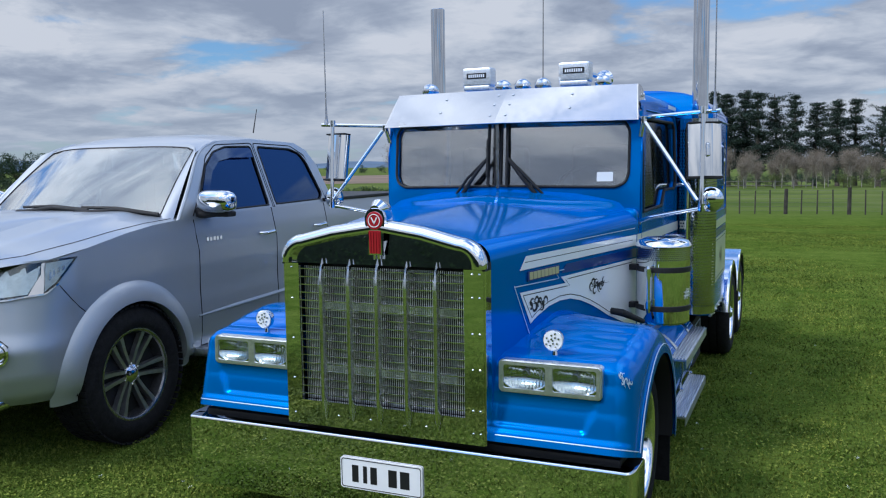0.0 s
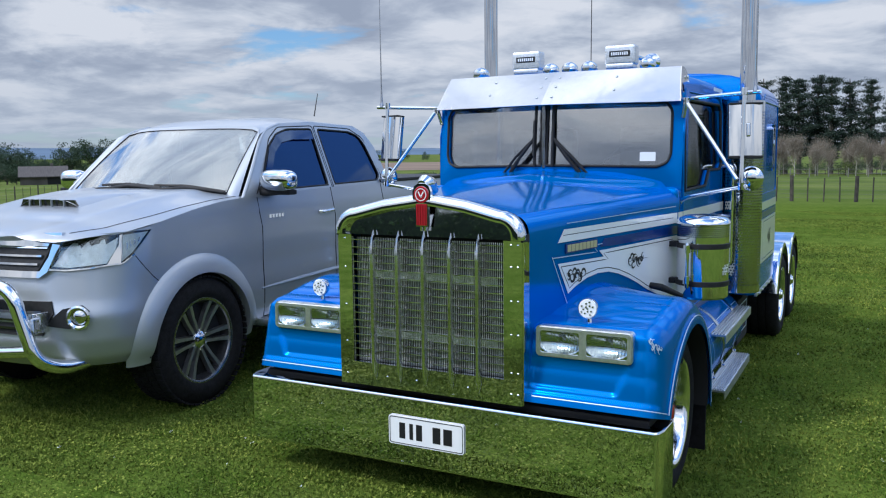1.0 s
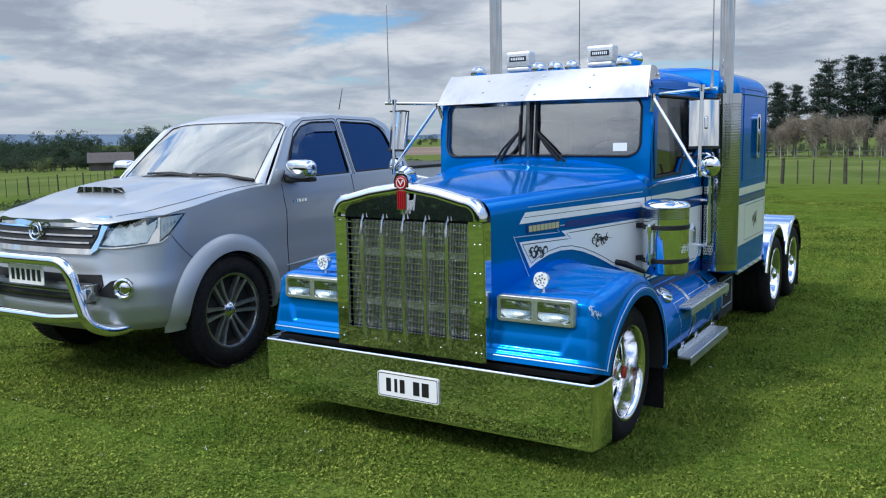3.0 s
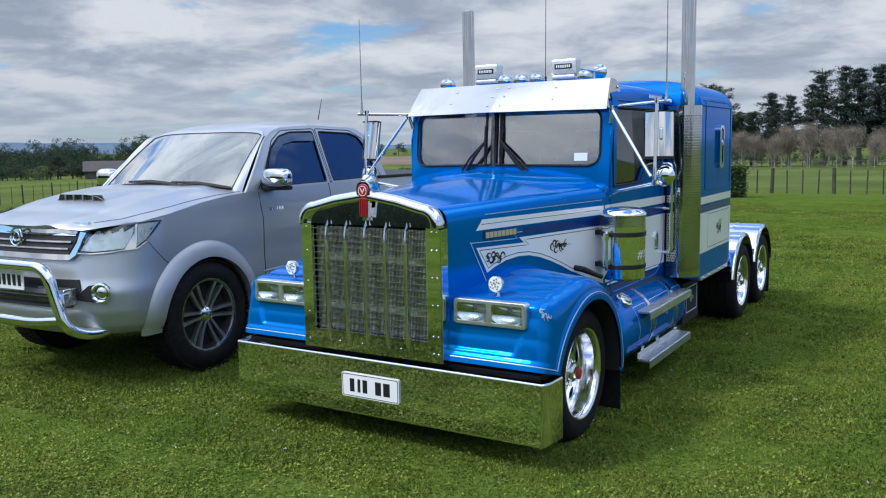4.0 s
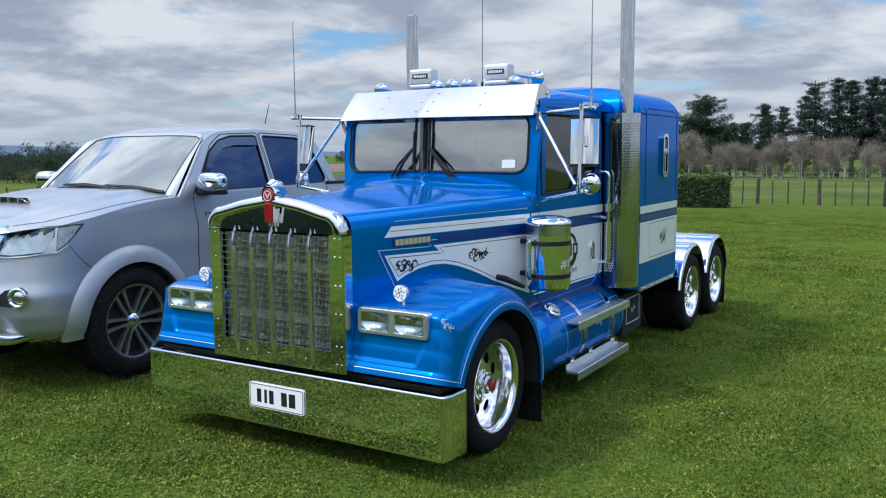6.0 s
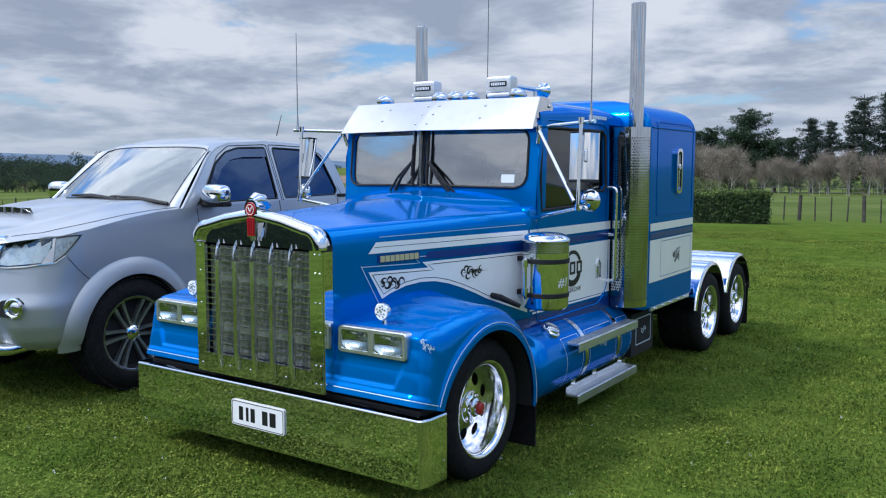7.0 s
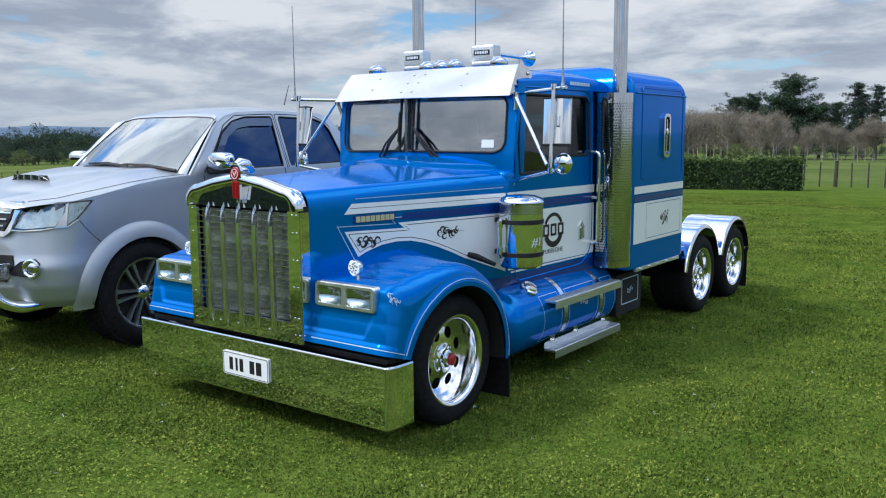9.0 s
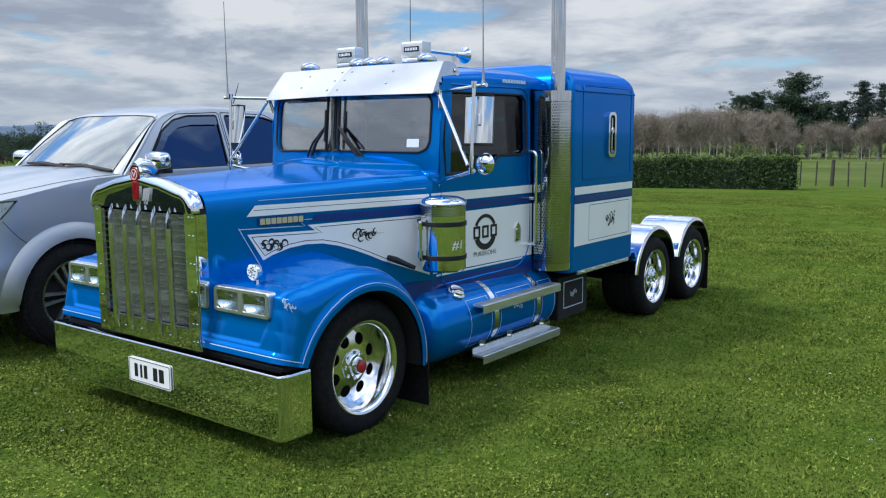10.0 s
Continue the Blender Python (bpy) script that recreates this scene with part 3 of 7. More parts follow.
def fender_point(th, w, s):
    """A point on the front mudguard: th round the wheel, w from the bonnet (0) to the lip (1)."""
    R = curve(RAD, th)
    lip = 0.425 + 0.03 * max(0, (th - 120) / 44)
    a = radians(th)
    vv = WC_V + R * math.cos(a)
    u_in = hood_half(max(0.03, min(vv, 1.3))) - 0.03
    u_out = 1.012
    bulge = 0.05 * math.exp(-((th - 85) / 32) ** 2)
    if w < 0.72:
        t = w / 0.72
        u, r = lerp(u_in, u_out - 0.10, t), R + bulge * (1 - t) ** 1.6
    elif w < 0.90:
        t = (w - 0.72) / 0.18 * math.pi / 2
        u, r = u_out - 0.10 + 0.085 * math.sin(t), R - (R - lip - 0.055) * (1 - math.cos(t)) ** 1.0
    else:
        t = (w - 0.90) / 0.10
        u, r = u_out - 0.015 + 0.015 * min(1, t * 2), lip + 0.055 * (1 - t)
    # pressed panel below the headlights
    press = ease((th - 147.0) / 1.6) * ease((158.2 - th) / 1.6) * ease((w - 0.05) / 0.03) * ease((0.66 - 0.006 * (th - 147.0) - w) / 0.03)
    # flat seat behind the headlights
    press += 2.6 * ease((th - 138.6) / 0.9) * ease((146.6 - th) / 0.9) * ease((w - 0.085) / 0.02) * ease((0.665 - w) / 0.02)
    r -= 0.012 * press
    return Vector((s * u, WC_V + r * math.cos(a), WC_Z + r * math.sin(a)))


def build_fender(s):
    bm = bmesh.new()
    surface(bm, lambda a, b: fender_point(lerp(-8, 164, a ** 0.72), b, s), 190, 60)
    fender = part("front_fender", bm, BLUE, truck, "glossy blue front mudguard with a silver pinstripe", smooth=50)
    # raised lower panel edge and the pinstripe along the lip
    bm = bmesh.new()
    pts = [fender_point(th, 0.93, s) + Vector((s * 0.003, 0, 0)) for th in range(-6, 164, 3)]
    tube(bm, pts, 0.0024, 6)
    tube(bm, [fender_point(161.5, w, s) + Vector((0, -0.0015, 0.0)) for w in (0.08, 0.2, 0.4, 0.6, 0.72, 0.76, 0.8, 0.84, 0.88, 0.92)], 0.0022, 6)
    part("pinstripe", bm, PINSTRIPE, fender)
    # liner
    bm = bmesh.new()
    surface(bm, lambda a, b: Vector((s * lerp(0.5, 1.0, b), WC_V + 0.42 * math.cos(radians(lerp(-8, 164, a))), WC_Z + 0.42 * math.sin(radians(lerp(-8, 164, a))))), 30, 2)
    part("wheel_liner", bm, DARK, fender)
    # twin rectangular headlights in one bezel, on the sloping face
    tilt = Matrix.Rotation(radians(-1), 3, "X")
    c = Vector((s * 0.680, 0.092, 0.752))

    def face(x, z, d):
        return c + tilt @ Vector((x, -d, z))

    bm = bmesh.new()
    plate(bm, rrect(0, 0, 0.405, 0.128, 0.018), [rrect(-0.098, 0, 0.176, 0.100, 0.012), rrect(0.098, 0, 0.176, 0.100, 0.012)], lambda x, z, d: face(x, z, d - 0.012), 0.040)
    plate(bm, rrect(0, 0, 0.395, 0.118, 0.015), [rrect(-0.098, 0, 0.168, 0.092, 0.01), rrect(0.098, 0, 0.168, 0.092, 0.01)], lambda x, z, d: face(x, z, d), 0.038)
    for x0 in (-0.098, 0.098):
        b3 = bmesh.new()
        plate(b3, rrect(x0, 0, 0.1800, 0.1040, 0.012), [rrect(x0, 0, 0.170, 0.094, 0.010)], lambda x, z, d: face(x, z, 0.029 + d), 0.006)
        part("lamp_gasket", b3, BLACK, fender)
    bez = part("headlight_bezel", bm, ALU, fender, "chrome bezel round two rectangular headlights", smooth=25)
    for x0 in (-0.098, 0.098):
        bm = bmesh.new()
        surface(bm, lambda a, b: face(x0 + (a - 0.5) * 0.17, (b - 0.5) * 0.094, 0.002 + min(0.030, 0.024 * (2 * a - 1) ** 2 + 0.026 * (2 * b - 1) ** 2 + 0.0004 * math.sin(a * 75))), 72, 20)
        lamp = part("headlight", bm, REFLECT, fender, "rectangular headlight with a silvered reflector", smooth=60)
        bm = bmesh.new()
        cyl(bm, face(x0, 0.012, 0.004), face(x0, 0.012, 0.018), 0.014, 14, 0.004)
        part("bulb_shield", bm, GUNMETAL, lamp)
        bm = bmesh.new()
        for k in range(9):
            box(bm, face(x0 - 0.055 + 0.0135 * k, -0.012, 0.023), (0.002, 0.002, 0.05), 0, tilt)
        part("lens_flutes", bm, GLASS_CLEAR, lamp)
        bm = bmesh.new()
        plate(bm, rrect(x0, 0, 0.172, 0.096, 0.012), [], lambda x, z, d: face(x, z, 0.031 + d), 0.003)
        part("headlight_glass", bm, GLASS_CLEAR, lamp)
    # round LED lamp on top
    bm = bmesh.new()
    sc = Vector((s * 0.672, 0.165, 0.885))
    lathe(bm, [(0, 0.03), (0.02, 0.028), (0.034, 0.015), (0.040, 0.0), (0.042, -0.018), (0.040, -0.022), (0.036, -0.020)], sc, (0, 1, 0.05), 28)
    tube(bm, [sc + Vector((0, 0.005, -0.04)), sc + Vector((0, 0.005, -0.085))], [0.009, 0.016], 12)
    spot = part("marker_lamp", bm, CHROME, fender, "round chrome lamp with a white LED face")
    bm = bmesh.new()
    cyl(bm, sc + Vector((0, -0.019, 0)), sc + Vector((0, -0.024, 0)), 0.037, 28)
    part("led_backing", bm, PAPER, spot)
    bm = bmesh.new()
    for k in range(13):
        a, r = k * 2.4, 0.031 * math.sqrt(k / 13)
        lathe(bm, [(0.006, 0), (0.004, 0.004), (0, 0.005)], sc + Vector((r * math.cos(a), -0.024, r * math.sin(a))), (0, -1, 0), 8)
    part("led_face", bm, STEEL, spot)
    # mud flap behind the wheel
    bm = bmesh.new()
    box(bm, (s * 0.845, 1.13, 0.165), (0.26, 0.012, 0.31), 0.003)
    part("mud_flap", bm, RUBBER, truck, "black rubber mud flap")


for s in (1, -1):
    build_fender(s)


def build_wheel(name, c, s, R, width, rim, dish, parent, hub_red=False, label=""):
    """A tyre on a polished alloy disc with eight round hand holes; its outer face looks along s."""
    e = Vector((s, 0, 0))
    bm = bmesh.new()
    w = width / 2
    # tread grooves round the tyre
    groove = [p for k in (-0.5, -0.17, 0.17, 0.5) for p in ((R, k * w - 0.007), (R - 0.009, k * w - 0.005), (R - 0.009, k * w + 0.005), (R, k * w + 0.007))]
    prof = [(rim - 0.01, -w + 0.02), (rim + 0.01, -w + 0.005), (R - 0.06, -w - 0.004), (R - 0.02, -w + 0.012), (R, -w + 0.04), *groove, (R, w - 0.04), (R - 0.02, w - 0.012), (R - 0.06, w + 0.004), (rim + 0.01, w - 0.005), (rim - 0.01, w - 0.02)]
    lathe(bm, prof, c, e, 64)
    wheel = part(name, bm, RUBBER, parent, label, smooth=40)
    bm = bmesh.new()
    prof = [(rim - 0.002, -w + 0.02), (rim - 0.03, -w + 0.05), (rim - 0.035, w - dish - 0.02), (rim - 0.03, w - dish), (rim - 0.022, w - 0.035), (rim - 0.016, w - 0.018), (rim - 0.004, w - 0.006), (rim + 0.006, w - 0.004), (rim + 0.01, w - 0.012)]
    lathe(bm, prof, c, e, 56)
    rim_ob = part("rim", bm, ALLOY, wheel, "polished alloy rim")
    bm = bmesh.new()
    ro, ri = rim - 0.03, 0.075
    circ = lambda r, n, cx=0, cy=0: [(cx + r * math.cos(2 * math.pi * k / n), cy + r * math.sin(2 * math.pi * k / n)) for k in range(n)]
    holes = [circ(0.0300 * rim / 0.22, 16, 0.152 * rim / 0.255 * math.cos(a), 0.150 * rim / 0.255 * math.sin(a)) for a in (2 * math.pi * (k + 0.5) / 8 for k in range(8))]

    def disc(x, y, d):
        r = math.hypot(x, y)
        bow = 0.03 * (1 - (r / ro) ** 2)
        return Vector(c) + e * (w - dish + bow - d) + Vector((0, x, y))

    mid = circ(0.195 * rim / 0.255, 48)
    plate(bm, circ(ro, 56), [mid], disc, 0.012)
    plate(bm, mid, holes + [circ(ri + 0.03, 40)], disc, 0.012)
    plate(bm, circ(ri + 0.03, 40), [circ(0.03, 20)], disc, 0.012)
    part("wheel_disc", bm, ALLOY, wheel, "polished disc with eight round holes", smooth=25)
    bm = bmesh.new()
    lathe(bm, [(0, w - dish - 0.04), (rim - 0.03, w - dish - 0.04)], c, e, 30)
    part("brake_drum", bm, DARK, wheel)
    bm = bmesh.new()
    h0 = w - dish + 0.03
    lathe(bm, [(0.085, h0 - 0.012), (0.083, h0), (0.058, h0 + 0.006), (0.052, h0 + 0.012), (0.050, h0 + 0.030), (0.043, h0 + 0.036), (0.036, h0 + 0.038), (0.034, h0 + 0.048), (0.0, h0 + 0.049)], c, e, 32)
    part("hub", bm, CHROME, wheel, "chrome hub")
    if hub_red:
        bm = bmesh.new()
        lathe(bm, [(0.034, h0 + 0.046), (0.033, h0 + 0.060), (0.026, h0 + 0.064), (0, h0 + 0.065)], c, e, 24)
        part("hub_cap", bm, RED, wheel, "red hub cap")
    for k in range(8):
        a = 2 * math.pi * k / 8
        bm = bmesh.new()
        p = Vector(c) + Vector((0, 0.070 * math.cos(a), 0.070 * math.sin(a)))
        lathe(bm, [(0.009, 0), (0.009, 0.010), (0.005, 0.015), (0, 0.016)], p + e * (h0 - 0.002), e, 6)
        part("wheel_nut", bm, CHROME, wheel)
    return wheel


for s in (1, -1):
    build_wheel("front_wheel", (s * 0.822, WC_V + 0.037, WC_Z + 0.007), s, 0.360, 0.245, 0.243, 0.118, truck, True, "black tyre on a polished alloy wheel with a red hub cap")
    for v in (4.22, 5.09):
        build_wheel("rear_wheel", (s * 0.835, v, 0.325), s, 0.341, 0.36, 0.222, 0.075, truck, False, "black tyre on a polished alloy wheel")


# ---- cab ----
def build_cab():
    # side walls with the stepped door window
    win = [(1.60, 1.30), (2.06, 1.31), (2.14, 1.40), (2.42, 1.40), (2.46, 1.44), (2.46, 1.765), (2.42, 1.80), (1.68, 1.80), (1.62, 1.76), (1.585, 1.50)]
    for s in (1, -1):
        bm = bmesh.new()
        outer = [(1.54, 0.60), (2.53, 0.60), (2.53, 1.86), (1.62, 1.86), (1.56, 1.60)]
        plate(bm, outer, [win], lambda v, z, d: Vector((s * (cab_half(v) - d - 0.02 * max(0, (z - 1.5) / 0.36) ** 2), v, z)), 0.045)
        wall = part("cab_side", bm, BLUE, truck, "blue cab side with a stepped door window", smooth=30)
        bm = bmesh.new()
        plate(bm, win, [], lambda v, z, d: Vector((s * (cab_half(v) - 0.022 - d - 0.02 * max(0, (z - 1.5) / 0.36) ** 2), v, z)), 0.005)
        g = part("door_glass", bm, GLASS_DOOR, wall, "tinted door window")
        bm = bmesh.new()
        pts = [Vector((s * (cab_half(v) - 0.002 - 0.02 * max(0, (z - 1.5) / 0.36) ** 2), v, z)) for v, z in win]
        tube(bm, [*pts, pts[0], pts[1]], 0.009, 8)
        part("window_rubber", bm, BLACK, wall)
        # door shut line as a raised rim, and its pinstripe
        door = [(1.555, 1.62), (1.545, 0.66), (1.58, 0.62), (2.36, 0.635), (2.46, 0.70), (2.50, 0.80), (2.50, 1.78), (2.45, 1.845), (1.66, 1.845), (1.60, 1.80)]
        bm = bmesh.new()
        path = round_path([Vector((s * (cab_half(v) + 0.002 - 0.02 * max(0, (z - 1.5) / 0.36) ** 2), v, z)) for v, z in [*door, door[0]]], 0.05, 4)
        tube(bm, path, 0.006, 6)
        part("door_edge", bm, BLUE, wall)
        # grab rail behind the door
        bm = bmesh.new()
        x = 0.865
        tube(bm, round_path([(s * 0.79, 2.47, 1.42), (s * x, 2.47, 1.42), (s * x, 2.47, 0.78), (s * 0.79, 2.47, 0.78)], 0.04), 0.013, 12)
        tube(bm, [(s * 0.79, 2.47, 1.10), (s * x, 2.47, 1.10)], 0.010, 10)
        part("grab_rail", bm, ALLOY, truck, "chrome grab rail beside the door")
        # door handle
        bm = bmesh.new()
        plate(bm, [(-0.035, -0.06), (0.035, -0.06), (0.035, 0.03), (0.0, 0.07), (-0.035, 0.03)], [], lambda y, z, d: Vector((s * (cab_half(2.34) + 0.004 + d), 2.35 + y, 0.875 + z)), 0.010)
        h = part("door_handle", bm, CHROME, wall, "chrome paddle door handle")
        bm = bmesh.new()
        plate(bm, rrect(0, -0.01, 0.045, 0.075, 0.01), [], lambda y, z, d: Vector((s * (cab_half(2.34) + 0.014 + d), 2.35 + y, 0.875 + z)), 0.004)
        part("handle_paddle", bm, STEEL, h)
    # lower cab skirt
    bm = bmesh.new()
    for s in (1, -1):
        surface(bm, lambda a, b: Vector((s * (cab_half(lerp(1.2, 2.535, a)) + 0.003), lerp(1.2, 2.535, a), lerp(0.56, 0.665, b))), 6, 1)
    box(bm, (0, 2.0, 0.58), (1.44, 1.5, 0.04))
    part("cab_floor", bm, BLUE_DARK, truck, "dark blue sill and floor")
    # front with the split screen, set in a shallow vee
    def front(s):
        a, b = Vector((0, 1.385, 0)), Vector((s * 0.715, 1.525, 0))
        d = (b - a).normalized()
        nrm = Vector((-d.y * s, d.x * s, 0)) * -1
        if nrm.y < 0:
            nrm = -nrm
        return lambda q, z, dep: a + d * q + Vector((0, 0.10 * max(0, z - 1.40), z)) + nrm * dep
    L = math.hypot(0.715, 0.14)
    pane = [(0.014, 1.445), (L - 0.10, 1.435), (L - 0.05, 1.455), (L - 0.03, 1.50), (L - 0.03, 1.74), (L - 0.06, 1.785), (0.014, 1.80)]
    for s in (1, -1):
        f = front(s)
        bm = bmesh.new()
        plate(bm, [(0, 1.30), (L + 0.03, 1.30), (L + 0.03, 1.835), (0, 1.835)], [pane], f, 0.03)
        wall = part("cab_front", bm, BLUE, truck, "blue windscreen surround", smooth=30)
        bm = bmesh.new()
        plate(bm, pane, [], lambda q, z, d: f(q, z, d + 0.014), 0.005)
        g = part("windscreen", bm, GLASS_SCREEN, wall, "split windscreen pane")
        bm = bmesh.new()
        pts = [f(q, z, -0.002) for q, z in pane]
        tube(bm, round_path([*pts, pts[0], pts[1]], 0.02, 3), 0.0075, 8)
        part("screen_rubber", bm, BLACK, wall)
        # corner post
        bm = bmesh.new()
        p0, p1 = f(L + 0.03, 1.30, 0), f(L + 0.03, 1.88, 0)
        surface(bm, lambda a, b: Vector((s * lerp(abs(p0.x), cab_half(1.6), math.sin(a * math.pi / 2)), lerp(p0.y, 1.62, 1 - math.cos(a * math.pi / 2)) + 0.05 * b, lerp(0.62, 1.86, b))), 8, 10)
        part("corner_post", bm, BLUE, truck, smooth=60)
        # rounded cowl that closes the bonnet against the door post
        bm = bmesh.new()
        box(bm, (s * 0.672, 1.535, 0.975), (0.147, 0.19, 0.70), 0.04, seg=5)
        part("cowl", bm, BLUE, truck, smooth=60)
        # wipers
        bm = bmesh.new()
        base = f(0.225, 1.385, -0.02)
        tip = f(0.052, 1.60, -0.025)
        tube(bm, [base, lerp(base, tip, 0.5) + Vector((0, -0.02, 0)), tip], [0.013, 0.010, 0.009], 8)
        tube(bm, [base + Vector((s * 0.042, 0, 0)), lerp(base, tip, 0.5) + Vector((s * 0.028, -0.02, 0)), tip], 0.0075, 8)
        wip = part("wiper", bm, BLACK, truck, "black windscreen wiper parked upright")
        bm = bmesh.new()
        tube(bm, [f(0.052, 1.44, -0.016), f(0.050, 1.80, -0.016)], 0.0095, 8)
        tube(bm, [f(0.052, 1.50, -0.028), f(0.052, 1.70, -0.028)], 0.009, 6)
        part("wiper_blade", bm, BLACK, wip)
    bm = bmesh.new()
    box(bm, (0, 1.402, 1.62), (0.020, 0.03, 0.38), 0.006)
    part("screen_divider", bm, GUNMETAL, truck, "grey centre post of the windscreen")
    # label inside the screen
    bm = bmesh.new()
    f = front(1)
    plate(bm, rrect(0.575, 1.49, 0.085, 0.05, 0.004), [], lambda q, z, d: f(q, z, 0.0115 + d), 0.001)
    part("screen_label", bm, PAPER, truck, "small white paper label on the windscreen")
    # roof
    bm = bmesh.new()

    def roof(a, b):
        v = lerp(1.60, 2.80, a)
        w = cab_half(min(v, 2.57)) - 0.015
        k = (b - 0.5) * 2
        t = min(1.0, abs(k))
        rise = 0.155 * min(1, 0.70 + a * 0.9) * (1 - 0.25 * max(0, (a - 0.75) / 0.25) ** 2)
        return Vector((math.copysign(w * math.sin(t * math.pi / 2) ** 0.75, k), v, 1.845 + rise * math.cos(t * math.pi / 2) ** 0.55))

    surface(bm, roof, 24, 40)
    part("cab_roof", bm, BLUE, truck, "domed blue cab roof", smooth=50)
    # inside: dash, rear wall, seats, wheel
    bm = bmesh.new()
    box(bm, (0, 1.66, 1.34), (1.42, 0.26, 0.14), 0.03)
    dash = part("dashboard", bm, CREAM, truck, "grey dashboard")
    for x in (-0.38, 0.38):
        bm = bmesh.new()
        box(bm, (x, 2.30, 1.10), (0.46, 0.46, 0.16), 0.05)
        box(bm, (x, 2.42, 1.40), (0.46, 0.12, 0.56), 0.05)
        part("cab_seat", bm, BLACK, truck, "dark cab seat")
    bm = bmesh.new()
    c = Vector((0.38, 1.86, 1.44))
    lathe(bm, [(0.17 + 0.012 * math.cos(a), 0.012 * math.sin(a)) for a in (2 * math.pi * k / 8 for k in range(8))], c, (0, -0.6, 0.8), 32, True)
    part("steering_wheel", bm, BLACK, truck, "black steering wheel")
    bm = bmesh.new()
    box(bm, (0, 2.505, 1.25), (1.50, 0.02, 1.24), 0.0)
    part("cab_back", bm, CREAM, truck, "grey rear wall inside the cab")
    bm = bmesh.new()
    box(bm, (0, 2.526, 1.225), (1.51, 0.016, 1.30), 0.004)
    box(bm, (0, 2.65, 1.22), (1.36, 0.23, 1.26), 0.01)
    part("cab_rear", bm, BLUE, truck, "blue rear wall and bellows panel of the cab")


build_cab()


def shell(bm, plan, levels, cap=True, floor=False):
    """A closed wall over a plan outline, stepping in by (inset, z); capped on top."""
    m = len(plan)
    cx, cy = sum(p[0] for p in plan) / m, sum(p[1] for p in plan) / m
    norm = []
    for i in range(m):
        a, b = Vector(plan[i - 1]), Vector(plan[(i + 1) % m])
        t = (b - a).normalized()
        n = Vector((-t.y, t.x))
        if n.dot(Vector((cx, cy)) - Vector(plan[i])) < 0:
            n = -n
        norm.append(n)
    rows = [[bm.verts.new((plan[i][0] + norm[i].x * ins, plan[i][1] + norm[i].y * ins, z)) for i in range(m)] for ins, z in levels]
    for a, b in zip(rows, rows[1:]):
        for k in range(m):
            bm.faces.new((a[k], a[(k + 1) % m], b[(k + 1) % m], b[k]))
    if cap:
        bm.faces.new(rows[-1])
    if floor:
        bm.faces.new(rows[0][::-1])
    return bm


def build_sleeper():
    bm = bmesh.new()
    plan = rrect(0, 3.275, 1.975, 1.05, 0.045, 6)
    # straight walls, then a well-rounded shoulder into a domed roof
    rows = []
    for k, z in ((0.99, 0.545), (1.0, 0.56), (1.0, 1.82), (0.997, 1.855), (0.985, 1.895), (0.962, 1.932), (0.925, 1.965), (0.87, 1.993), (0.79, 2.018), (0.66, 2.040), (0.45, 2.056), (0.2, 2.063), (0.04, 2.065)):
        rows.append([bm.verts.new((x * k, 3.275 + (y - 3.275) * (k if k > 0.9 else lerp(k, 0.9, 0.25)), z)) for x, y in plan])
    for a, b in zip(rows, rows[1:]):
        for k in range(len(plan)):
            j = (k + 1) % len(plan)
            bm.faces.new((a[k], a[j], b[j], b[k]))
    bm.faces.new(rows[-1])
    body = part("sleeper_box", bm, BLUE, truck, "blue and white sleeper box behind the cab", smooth=50)
    for s in (1, -1):
        # rain gutter under the roof
        bm = bmesh.new()
        tube(bm, [(s * 0.989, lerp(2.80, 3.76, k / 8), 1.838) for k in range(9)], 0.007, 8)
        part("rain_gutter", bm, BLUE, body)
        # raised frame on the upper side, and the white panel below
        bm = bmesh.new()
        plate(bm, rrect(3.31, 1.55, 0.80, 0.68, 0.03), [rrect(3.31, 1.55, 0.785, 0.665, 0.028)], lambda v, z, d: Vector((s * (0.9875 + d), v, z)), 0.004)
        part("panel_bead", bm, BLUE, body)
        bm = bmesh.new()
        plate(bm, rrect(3.345, 1.53, 0.125, 0.335, 0.04), [rrect(3.345, 1.53, 0.082, 0.29, 0.03)], lambda v, z, d: Vector((s * (0.988 + d), v, z)), 0.022)
        w = part("sleeper_window", bm, CHROME, body, "small chrome-framed sleeper window")
        bm = bmesh.new()
        plate(bm, rrect(3.345, 1.53, 0.088, 0.295, 0.03), [], lambda v, z, d: Vector((s * (0.990 + d), v, z)), 0.006)
        part("pane", bm, GLASS_TINT, w)
        bm = bmesh.new()
        box(bm, (s * 1.002, 3.345, 1.53), (0.010, 0.014, 0.25), 0.003)
        cyl(bm, (s * 1.0, 3.345, 1.56), (s * 1.014, 3.345, 1.56), 0.024, 16, 0.004)
        part("window_latch", bm, STEEL, w)
        bm = bmesh.new()
        for k in range(5):
            lathe(bm, [(0.008, 0), (0.008, 0.01), (0.004, 0.014), (0, 0.014)], (s * 0.985, 2.95 + 0.17 * k, 0.535), (s, 0, 0), 10)
        box(bm, (s * 0.975, 3.3, 0.535), (0.02, 0.85, 0.03), 0.004)
        part("skirt_light_bar", bm, ALU, body, "thin light bar under the sleeper")


build_sleeper()


